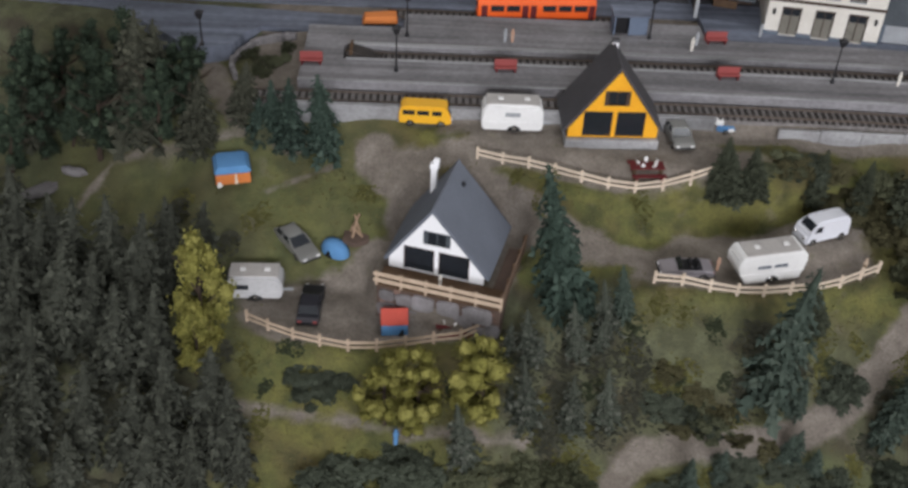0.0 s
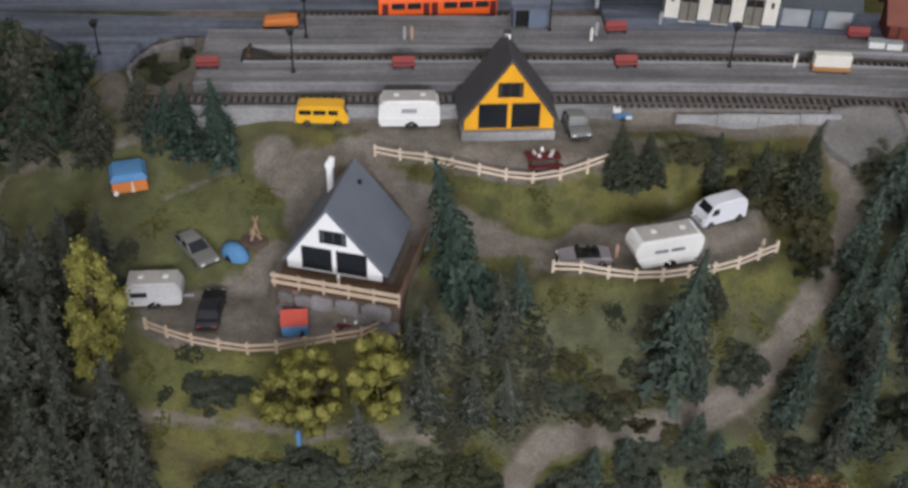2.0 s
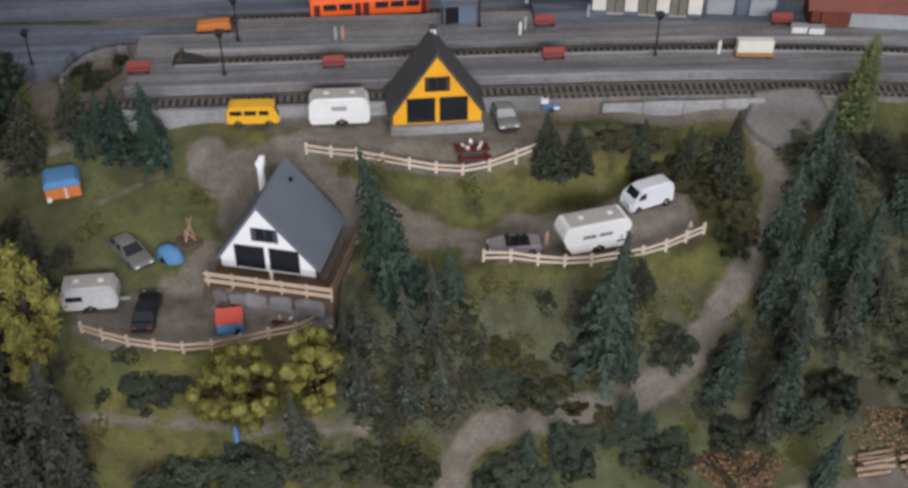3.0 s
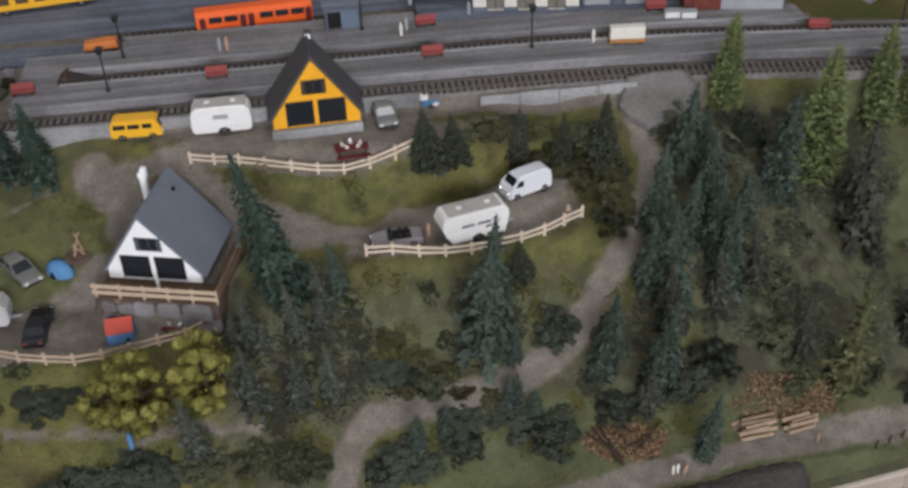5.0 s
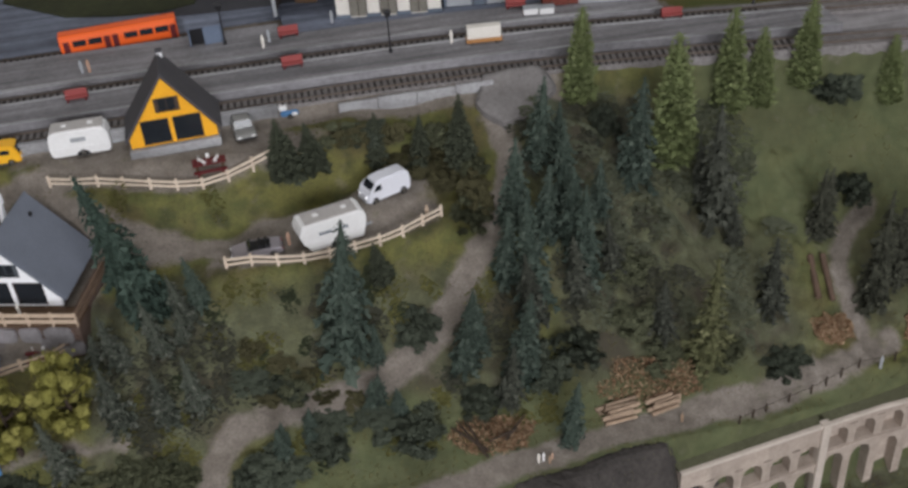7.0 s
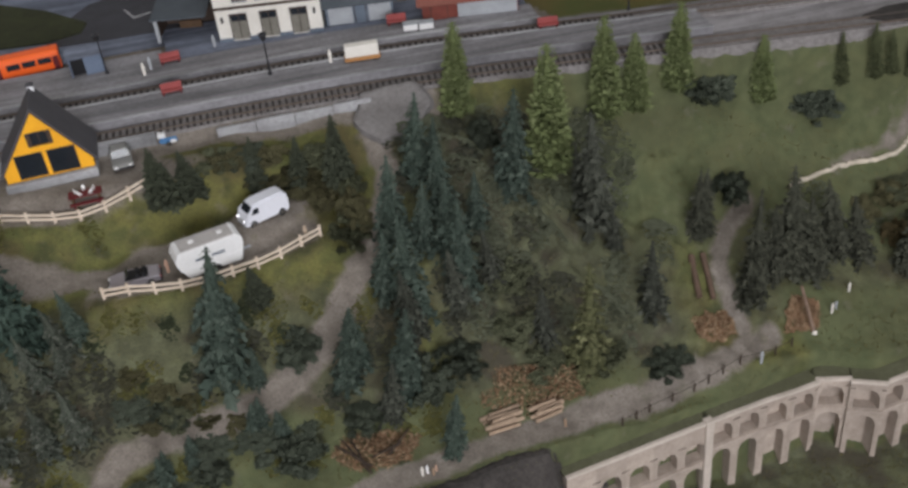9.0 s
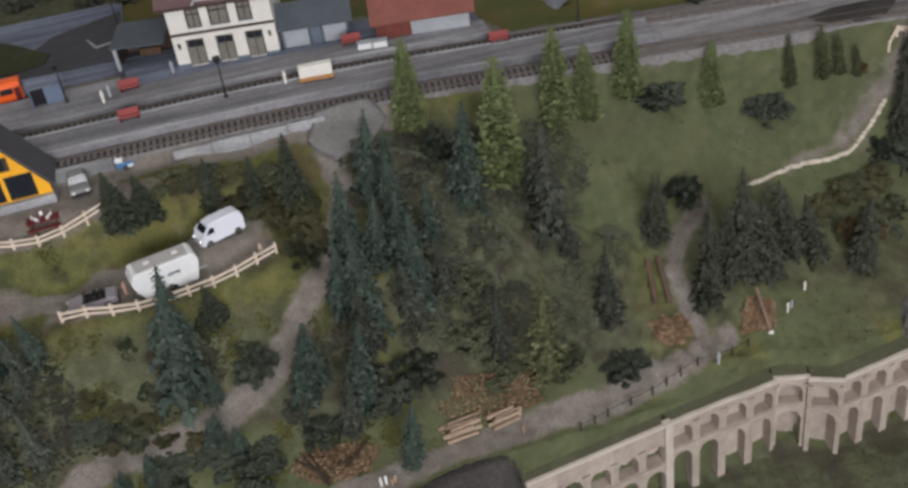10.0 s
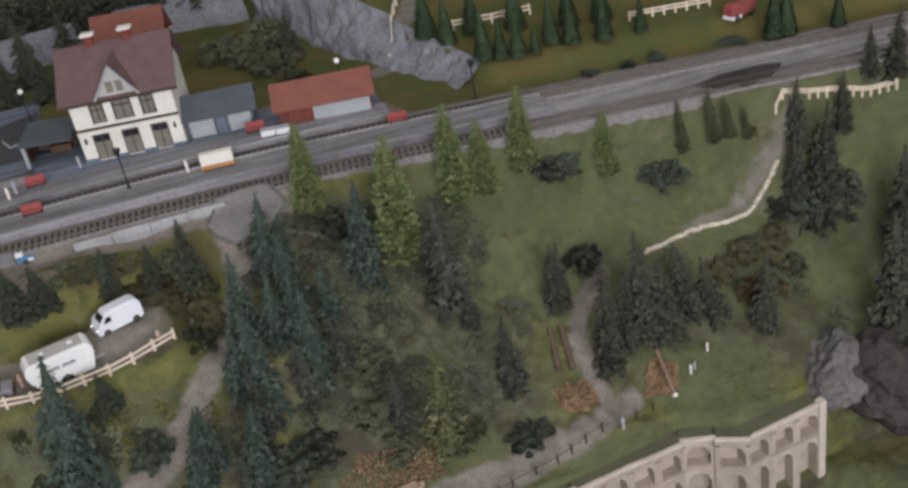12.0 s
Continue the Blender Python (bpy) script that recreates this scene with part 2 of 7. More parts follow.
M["pale_roof"] = mat("pale_roof", (0.46, 0.44, 0.42), 0.6, 0, (0.34, 0.32, 0.31), 60, 0.7, 0.1)
M["leaf_wood"] = foliage("shady_leaves", (0.034, 0.05, 0.033), (0.021, 0.031, 0.021), (0.068, 0.093, 0.06), 70)
M["hedge"] = foliage("hedge_leaves", (0.088, 0.082, 0.042), (0.064, 0.06, 0.033), (0.11, 0.103, 0.054), 40)
M["bright_flock"] = foliage("yellow_green_flock", (0.15, 0.145, 0.05), (0.1, 0.1, 0.036), (0.19, 0.18, 0.07), 60)
M["dark_flock"] = foliage("deep_green_flock", (0.055, 0.066, 0.038), (0.04, 0.05, 0.029), (0.07, 0.082, 0.046), 40)
M["verge"] = mat("verge_flock", (0.122, 0.124, 0.078), 0.95, 0, (0.085, 0.084, 0.052), 40, 0.9, 0.6, 500, 0.1)
M["dark_moss"] = foliage("dark_moss", (0.083, 0.085, 0.062), (0.064, 0.064, 0.048), (0.096, 0.1, 0.072), 40)

# ---- kit: shapes in millimetres, one mesh a part ----
class Shape:
    def __init__(self):
        self.bm = bmesh.new()

    def faces(self, pts, faces):
        vs = [self.bm.verts.new(p) for p in pts]
        for f in faces:
            self.bm.faces.new([vs[i] for i in f])
        return self

    def box(self, x0, x1, y0, y1, z0, z1):
        p = [(x, y, z) for z in (z0, z1) for x, y in ((x0, y0), (x1, y0), (x1, y1), (x0, y1))]
        return self.faces(p, ((3, 2, 1, 0), (4, 5, 6, 7), (0, 1, 5, 4), (1, 2, 6, 5), (2, 3, 7, 6), (3, 0, 4, 7)))

    def bar(self, a, b, w, h):
        """A straight beam from a to b, w wide and h high."""
        a, b = Vector(a), Vector(b)
        d = (b - a).normalized()
        s = d.cross(Vector((0, 0, 1)))
        s = s.normalized() if s.length > 1e-4 else Vector((1, 0, 0))
        u = s.cross(d)
        p = [q + s * i * w / 2 + u * j * h / 2 for q in (a, b) for i, j in ((-1, -1), (1, -1), (1, 1), (-1, 1))]
        return self.faces(p, ((3, 2, 1, 0), (4, 5, 6, 7), (0, 1, 5, 4), (1, 2, 6, 5), (2, 3, 7, 6), (3, 0, 4, 7)))

    def prism(self, outline, axis, a, b):
        """The outline (two coordinates) pushed along axis x, y or z from a to b."""
        def at(p, q):
            return {"x": (q, p[0], p[1]), "y": (p[0], q, p[1]), "z": (p[0], p[1], q)}[axis]
        n = len(outline)
        pts = [at(p, a) for p in outline] + [at(p, b) for p in outline]
        self.faces(pts, [tuple(range(n))[::-1], tuple(range(n, 2 * n))] + [(i, (i + 1) % n, n + (i + 1) % n, n + i) for i in range(n)])
        return self

    def plate(self, outline, holes, y0, y1):
        """An upright plate from y0 to y1 with openings cut through it; outlines as (x, z)."""
        edges = []
        for loop in (outline, *holes):
            vs = [self.bm.verts.new((p[0], y0, p[1])) for p in loop]
            edges += [self.bm.edges.new((vs[i], vs[(i + 1) % len(vs)])) for i in range(len(vs))]
        got = bmesh.ops.triangle_fill(self.bm, use_beauty=True, use_dissolve=False, edges=edges, normal=(0, -1, 0))
        faces = [g for g in got["geom"] if isinstance(g, bmesh.types.BMFace)]
        more = bmesh.ops.extrude_face_region(self.bm, geom=faces)
        for g in more["geom"]:
            if isinstance(g, bmesh.types.BMVert):
                g.co.y = y1
        return self

    def tube(self, a, b, r0, r1, n=8):
        a, b = Vector(a), Vector(b)
        d = (b - a).normalized()
        s = d.orthogonal().normalized()
        u = d.cross(s)
        pts = [q + (s * math.cos(2 * math.pi * i / n) + u * math.sin(2 * math.pi * i / n)) * r for q, r in ((a, r0), (b, r1)) for i in range(n)]
        return self.faces(pts, [tuple(range(n))[::-1], tuple(range(n, 2 * n))] + [(i, (i + 1) % n, n + (i + 1) % n, n + i) for i in range(n)])

    def loft(self, rings):
        n = len(rings[0])
        pts = [p for r in rings for p in r]
        f = [tuple(range(n))[::-1], tuple(range(len(pts) - n, len(pts)))]
        for k in range(len(rings) - 1):
            f += [(k * n + i, k * n + (i + 1) % n, (k + 1) * n + (i + 1) % n, (k + 1) * n + i) for i in range(n)]
        return self.faces(pts, f)

    def bevel(self, w, seg=2):
        bmesh.ops.bevel(self.bm, geom=self.bm.edges[:], offset=w, segments=seg, affect="EDGES", clamp_overlap=True)
        return self

    def shift(self, f):
        for v in self.bm.verts:
            v.co = f(v.co)
        return self


def mesh_of(name, shape, material, smooth_faces=False):
    bmesh.ops.recalc_face_normals(shape.bm, faces=shape.bm.faces)
    me = bpy.data.meshes.new(name)
    shape.bm.to_mesh(me)
    shape.bm.free()
    me.transform(Matrix.Scale(S, 4))
    me.materials.append(material)
    if smooth_faces:
        me.polygons.foreach_set("use_smooth", [True] * len(me.polygons))
        me.set_sharp_from_angle(angle=radians(32))
    return me


def part(name, shape, material, parent, label="", smooth_faces=False, m=None):
    ob = new(name, mesh_of(name, shape, material, smooth_faces))
    ob.parent = parent
    if m is not None:
        ob.matrix_local = m
    return tagged(ob, label)


def thing(name, x, y, z, turn, label, category, group=""):
    ob = new(name)
    ob.matrix_world = pose(x, y, z, 0, 0, turn)
    ob.empty_display_size = 0.01
    return tagged(ob, label, category, group)


def solid(name, shape, material, x, y, z, turn, label, category, group="", kind=""):
    ob = new(name, mesh_of(name, shape, material))
    ob.matrix_world = pose(x, y, z, 0, 0, turn)
    return tagged(ob, label, category, group, kind)

# ---- the room, closed round the layout ----
def room_piece(name, boxes, material, label, category):
    s = Shape()
    for b in boxes:
        s.box(*[v * 1000 for v in b])
    return solid(name, s, material, 0, 0, 0, 0, label, category, kind="structure")


M["plaster"] = mat("room_plaster", (0.7, 0.69, 0.66), 0.9, 0, (0.62, 0.61, 0.58), 3, 0.6, 0.05)
M["room_floor"] = mat("room_floor", (0.2, 0.17, 0.14), 0.6, 0, (0.15, 0.13, 0.11), 5, 0.7, 0.05)
X0, X1, Y0, Y1, Z0, Z1 = -2.4, 3.6, -2.4, 3.2, -1.15, 2.15
room_piece("floor", [(X0, X1, Y0, Y1, Z0 - 0.1, Z0)], M["room_floor"], "plain brown room floor", "floor")
room_piece("ceiling", [(X0, X1, Y0, Y1, Z1, Z1 + 0.1)], M["plaster"], "plain white room ceiling", "ceiling")
room_piece("wall_west", [(X0 - 0.12, X0, Y0, Y1, Z0, Z1)], M["plaster"], "plain white room wall", "wall")
room_piece("wall_east", [(X1, X1 + 0.12, Y0, Y1, Z0, Z1)], M["plaster"], "plain white room wall", "wall")
room_piece("wall_north", [(X0, X1, Y1, Y1 + 0.12, Z0, Z1)], M["plaster"], "plain white room wall", "wall")
room_piece("wall_south", [(X0, -1.0, Y0 - 0.12, Y0, Z0, Z1), (2.0, X1, Y0 - 0.12, Y0, Z0, Z1), (-1.0, 2.0, Y0 - 0.12, Y0, Z0, 0.45), (-1.0, 2.0, Y0 - 0.12, Y0, 1.6, Z1)], M["plaster"], "plain white room wall with an added window opening", "wall")
# made-up window: gives the added fill lamp an opening behind the camera
w = tagged(new("added_window"), "added unseen window behind the fill lamp, with a white frame", "window", kind="structure")
part("added_window_frame", Shape().box(-1000, 2000, -2480, -2430, 450, 500).box(-1000, 2000, -2480, -2430, 1550, 1600).box(-1000, -950, -2480, -2430, 500, 1550).box(1950, 2000, -2480, -2430, 500, 1550).box(480, 520, -2480, -2430, 500, 1550), M["white"], w)
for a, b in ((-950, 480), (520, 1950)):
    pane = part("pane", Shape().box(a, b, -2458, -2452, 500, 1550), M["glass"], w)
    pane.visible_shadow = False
f = tagged(new("layout_frame"), "plain timber frame that carries the model landscape", "table", kind="structure")
for b in ((-1300, 2590, 270, 298, -520, -240), (-1300, -1272, 300, 2380, -520, 40), (2560, 2588, 300, 2380, -520, 40), (-1300, 2590, 2382, 2410, -520, 60)):
    part("board", Shape().box(*b), M["darkwood"], f)
for px in (-1200, 600, 2480):
    for py in (400, 2280):
        part("leg", Shape().box(px - 35, px + 35, py - 35, py + 35, -1150, -300), M["darkwood"], f)

# ---- ground: cross-sections of the slope, from front to back, with flat terraces and paths ----
SECTIONS = [
    (-0.45, ((0.3, -0.24), (0.56, -0.16), (0.68, -0.1), (0.78, -0.035), (0.86, 0.01), (0.95, 0.045), (1.1, 0.05))),
    (-0.12, ((0.3, -0.23), (0.57, -0.13), (0.63, -0.09), (0.682, -0.042), (0.75, -0.033), (0.785, -0.006), (0.82, 0.018), (0.86, 0.038), (0.885, 0.06), (0.9, 0.073))),
    (0.10, ((0.3, -0.22), (0.56, -0.13), (0.62, -0.09), (0.66, -0.055), (0.70, -0.02), (0.755, 0.0), (0.785, 0.026), (0.815, 0.054), (0.85, 0.066), (0.87, 0.071))),
    (0.28, ((0.3, -0.2), (0.56, -0.115), (0.64, -0.06), (0.70, -0.005), (0.73, 0.012), (0.79, 0.014), (0.818, 0.05), (0.84, 0.064), (0.87, 0.071))),
    (0.48, ((0.3, -0.17), (0.55, -0.135), (0.605, -0.125), (0.65, -0.09), (0.72, -0.02), (0.81, 0.035), (0.86, 0.06), (0.89, 0.07))),
    (0.80, ((0.3, -0.18), (0.62, -0.17), (0.633, -0.166), (0.658, -0.146), (0.675, -0.142), (0.715, -0.112), (0.80, -0.06), (0.86, 0.0), (0.90, 0.045), (0.925, 0.072))),
    (1.20, ((0.3, -0.2), (0.70, -0.17), (0.79, -0.15), (0.86, -0.08), (0.91, -0.01), (0.94, 0.04), (0.955, 0.07))),
]
# flat places: centre, half sizes, turn, height, soft edge
TERRACES = [
    (0.15, 0.868, 0.16, 0.024, -12, 0.072, 0.02),
    (0.295, 0.766, 0.11, 0.038, 8, 0.013, 0.02),
    (-0.06, 0.725, 0.105, 0.034, -2, -0.033, 0.022),
    (0.022, 0.772, 0.062, 0.054, -16, 0.0, 0.010),
    (0.366, 0.796, 0.034, 0.022, 22, 0.0262, 0.016),
]
# gravel ways: half width, then the points of the line
WAYS = [
    (0.0115, ((0.482, 0.845), (0.488, 0.81), (0.479, 0.78), (0.456, 0.747), (0.427, 0.712), (0.399, 0.683), (0.365, 0.655), (0.328, 0.634), (0.279, 0.62), (0.222, 0.623), (0.19, 0.619), (0.167, 0.602), (0.155, 0.57), (0.15, 0.5))),
    (0.0125, ((0.2, 0.51), (0.366, 0.542), (0.453, 0.562), (0.555, 0.575), (0.641, 0.588), (0.748, 0.609), (0.82, 0.625))),
    (0.0028, ((-0.2, 0.652), (-0.122, 0.648), (-0.052, 0.639), (0.037, 0.631), (0.09, 0.628))),
    (0.019, ((-0.05, 0.861), (-0.036, 0.846), (-0.017, 0.828), (-0.01, 0.803), (-0.022, 0.778), (-0.05, 0.757))),
    (0.018, ((-0.025, 0.85), (-0.015, 0.835), (-0.02, 0.80))),
    (0.011, ((-0.02, 0.849), (0.009, 0.851), (0.03, 0.853), (0.06, 0.848))),
    (0.0007, ((-0.15, 0.835), (-0.128, 0.843), (-0.102, 0.853), (-0.075, 0.862))),
    (0.013, ((0.04, 0.83), (0.07, 0.81), (0.10, 0.79), (0.127, 0.778), (0.159, 0.769), (0.195, 0.767), (0.26, 0.775))),
    (0.002, ((-0.325, 0.83), (-0.31, 0.852), (-0.3, 0.865), (-0.268, 0.875), (-0.22, 0.879), (-0.15, 0.885))),
    (0.013, ((-0.245, 1.05), (-0.225, 0.99), (-0.207, 0.94), (-0.18, 0.90), (-0.13, 0.88))),
    (0.012, ((0.72, 1.12), (0.77, 1.16), (0.82, 1.24))),
    (0.0095, ((0.80, 0.64), (0.797, 0.693), (0.82, 0.727), (0.848, 0.743))),
    (0.0025, ((0.96, 0.760), (1.002, 0.768), (1.036, 0.775))),
    (0.0032, ((1.036, 0.7705), (1.05, 0.7715), (1.062, 0.773), (1.082, 0.7755), (1.1, 0.779), (1.108, 0.788))),
    (0.013, ((-0.14, 0.751), (-0.1, 0.756), (-0.062, 0.763), (-0.032, 0.783))),
    (0.016, ((0.05, 0.86), (0.1, 0.842), (0.15, 0.834), (0.2, 0.83), (0.25, 0.832))),
]


def along(x):
    """How far the railway has swung forward at x."""
    return 0.085 * ((x - 0.5) + np.sqrt((x - 0.5) ** 2 + 0.02))


def lerp_pairs(pairs, v):
    xs, zs = zip(*pairs)
    return np.interp(v, xs, zs)


def smooth(t):
    t = np.clip(t, 0, 1)
    return t * t * (3 - 2 * t)


def wall_line(x):
    """The face of the arched wall: straight, then a short bend forward, then straight again."""
    return 0.5445 + 0.136 * (x - 0.594) - 0.003 * smooth((x - 0.78) / 0.06) - 0.031 * smooth((x - 0.858) / 0.062)


def ground(x, y, rough=True):
    """Height of the ground; x, y may be arrays."""
    x, y = np.asarray(x, float), np.asarray(y, float)
    v = y + along(x)
    hs = [lerp_pairs(p, v) for _, p in SECTIONS]
    xs = [s for s, _ in SECTIONS]
    z = hs[0].copy() if hasattr(hs[0], "copy") else hs[0]
    for i in range(len(xs) - 1):
        w = smooth((x - xs[i]) / (xs[i + 1] - xs[i]))
        z = z + (hs[i + 1] - hs[i]) * w
    for cx, cy, ax, ay, turn, h, soft in TERRACES:
        c, s = math.cos(radians(turn)), math.sin(radians(turn))
        px, py = (x - cx) * c + (y - cy) * s, -(x - cx) * s + (y - cy) * c
        d = (np.abs(px / ax) ** 3 + np.abs(py / ay) ** 3) ** (1 / 3)
        w = 1 - smooth((d - 1) * min(ax, ay) / soft)
        z = z * (1 - w) + h * w
    # level railway ground at the back, with a lower road to its left
    gentle = 0.028 * smooth((x - 0.99) / 0.07)
    back = np.maximum(smooth((v - 0.885 + gentle) / (0.012 + gentle)) * smooth((x + 0.17) / 0.04), smooth((v - 1.03) / 0.03))
    z = z * (1 - back) + 0.083 * back
    # hill to the right of the rock cutting
    right = smooth((x - np.interp(y, (1.0, 1.1, 1.23, 1.4, 1.6), (0.822, 0.772, 0.727, 0.692, 0.55))) / 0.022)
    z = z + right * (0.018 * smooth((v - 1.03) / 0.05) + 0.12 * smooth((v - 1.06) / 0.6))
    # drop in front of the arched wall
    edge = wall_line(x) + 0.0133 + 0.0055 * smooth((x - 0.78) / 0.06)
    drop = smooth((edge + 0.002 - y) / 0.004) * smooth((x - 0.565) / 0.02) + 0.6 * smooth((edge - 0.004 - y) / 0.03) * smooth((x - 0.46) / 0.06) * (1 - smooth((x - 0.565) / 0.02))
    z = z - 0.105 * np.clip(drop, 0, 1)
    if rough:
        wild = smooth((x - 0.46) / 0.05) * (1 - smooth((v - 0.84) / 0.03)) * smooth((v - 0.655) / 0.02) * (1 - 0.75 * smooth((x - 0.8) / 0.06))
        z = z + wild * (0.004 * np.sin(x * 150 + 2.1 * np.sin(y * 83)) * np.sin(y * 171 + 1.9 * np.sin(x * 97)) + 0.002 * np.sin(x * 390 + 2 * np.sin(y * 260)) * np.sin(y * 350))
        wob = 0.0016 * np.sin(x * 61 + 1.3 * np.sin(y * 47)) + 0.0016 * np.sin(y * 73 + 1.7 * np.sin(x * 39 + 2))
        z = z + wob * (1 - back)
    return z


def way_mask(x, y):
    """1 on gravel, 0 on grass."""
    m = np.zeros_like(x)
    for half, line in WAYS:
        for (ax, ay), (bx, by) in zip(line, line[1:]):
            dx, dy = bx - ax, by - ay
            t = np.clip(((x - ax) * dx + (y - ay) * dy) / (dx * dx + dy * dy), 0, 1)
            d = np.hypot(x - ax - t * dx, y - ay - t * dy)
            m = np.maximum(m, 1 - smooth((d - half + 0.006) / 0.013))
    for cx, cy, ax, ay, turn, h, soft in TERRACES:
        c, s = math.cos(radians(turn)), math.sin(radians(turn))
        px, py = (x - cx) * c + (y - cy) * s, -(x - cx) * s + (y - cy) * c
        d = (np.abs(px / ax) ** 3 + np.abs(py / ay) ** 3) ** (1 / 3)
        m = np.maximum(m, 1 - smooth((d - 1.0) * min(ax, ay) / 0.012 + 0.5))
    v = y + along(x)
    m = np.maximum(m, smooth((v - 0.865) / 0.012) * (1 - smooth((v - 1.1) / 0.02)) * smooth((x - 0.0) / 0.02) * (1 - smooth((x - 0.54) / 0.04)))
    m = np.maximum(m, smooth((v - 0.89) / 0.02) * smooth((x + 0.19) / 0.02) * (1 - smooth((v - 1.005 - 0.11 * (1 - smooth((x - 0.68) / 0.05))) / 0.015)))
    return np.clip(m, 0, 1)


def ground_material():
    m = bpy.data.materials.new("scenic_ground")
    m.use_nodes = True
    n, l = m.node_tree.nodes, m.node_tree.links
    p = n["Principled BSDF"]
    p.inputs["Roughness"].default_value, p.inputs["Specular IOR Level"].default_value = 0.95, 0.1
    geo, att = n.new("ShaderNodeNewGeometry"), n.new("ShaderNodeAttribute")
    att.attribute_name = "cover"
    sep = n.new("ShaderNodeSeparateColor")
    l.new(att.outputs["Color"], sep.inputs[0])

    def tex(scale, detail=4):
        t = n.new("ShaderNodeTexNoise")
        t.inputs["Scale"].default_value, t.inputs["Detail"].default_value = scale, detail
        l.new(geo.outputs["Position"], t.inputs["Vector"])
        return t.outputs["Fac"]

    def ranged(src, lo, hi, a=0.0, b=1.0):
        r = n.new("ShaderNodeMapRange")
        for i, val in enumerate((lo, hi, a, b)):
            r.inputs[i + 1].default_value = val
        l.new(src, r.inputs[0])
        return r.outputs[0]

    def blend(fac, a, b):
        x = n.new("ShaderNodeMix")
        x.data_type = "RGBA"
        for s, val in ((6, a), (7, b)):
            if isinstance(val, tuple):
                x.inputs[s].default_value = (*val, 1)
            else:
                l.new(val, x.inputs[s])
        l.new(fac, x.inputs[0])
        return x.outputs[2]

    fine, mid, big = tex(420, 3), tex(70), tex(14)
    hump = tex(26, 2)
    patch, blot = tex(19, 3), tex(36, 3)
    grass = blend(ranged(mid, 0.36, 0.64), (0.092, 0.1, 0.038), (0.135, 0.134, 0.048))
    grass = blend(ranged(patch, 0.5, 0.62, 0, 0.75), grass, (0.165, 0.155, 0.052))
    grass = blend(ranged(big, 0.47, 0.62, 0, 0.7), grass, (0.1, 0.078, 0.042))
    grass = blend(ranged(blot, 0.52, 0.66, 0, 0.75), grass, (0.05, 0.054, 0.027))
    grass = blend(ranged(fine, 0.42, 0.7, 0, 0.35), grass, (0.05, 0.05, 0.028))
    wood_floor = blend(ranged(mid, 0.4, 0.65), (0.079, 0.081, 0.05), (0.118, 0.125, 0.076))
    wood_floor = blend(ranged(patch, 0.52, 0.66, 0, 0.6), wood_floor, (0.108, 0.115, 0.06))
    wood_floor = blend(ranged(hump, 0.5, 0.64, 0, 0.75), wood_floor, (0.056, 0.046, 0.036))
    wood_floor = blend(ranged(fine, 0.45, 0.7, 0, 0.35), wood_floor, (0.035, 0.033, 0.025))
    gravel = blend(ranged(mid, 0.35, 0.65), (0.235, 0.208, 0.18), (0.175, 0.152, 0.13))
    gravel = blend(ranged(blot, 0.5, 0.66, 0, 0.5), gravel, (0.125, 0.108, 0.088))
    gravel = blend(ranged(fine, 0.4, 0.7, 0, 0.45), gravel, (0.08, 0.068, 0.056))
    meadow = blend(ranged(mid, 0.35, 0.65), (0.078, 0.09, 0.045), (0.106, 0.118, 0.06))
    meadow = blend(ranged(big, 0.42, 0.62, 0, 0.35), meadow, (0.075, 0.07, 0.04))
    meadow = blend(ranged(hump, 0.5, 0.7, 0, 0.4), meadow, (0.125, 0.125, 0.06))
    shade = blend(sep.outputs[1], grass, wood_floor)
    shade = blend(sep.outputs[2], shade, meadow)
    field = blend(ranged(big, 0.4, 0.6), (0.115, 0.095, 0.036), (0.08, 0.088, 0.032))
    shade = blend(att.outputs["Alpha"], shade, field)
    jit = n.new("ShaderNodeMath")
    jit.operation = "ADD"
    l.new(sep.outputs[0], jit.inputs[0])
    l.new(ranged(tex(48), 0.3, 0.7, -0.34, 0.34), jit.inputs[1])
    l.new(blend(ranged(jit.outputs[0], 0.22, 0.78), shade, gravel), p.inputs["Base Color"])
    k = n.new("ShaderNodeBump")
    k.inputs["Strength"].default_value, k.inputs["Distance"].default_value = 0.8, 0.0015
    l.new(tex(520, 3), k.inputs["Height"])
    l.new(k.outputs[0], p.inputs["Normal"])
    return m


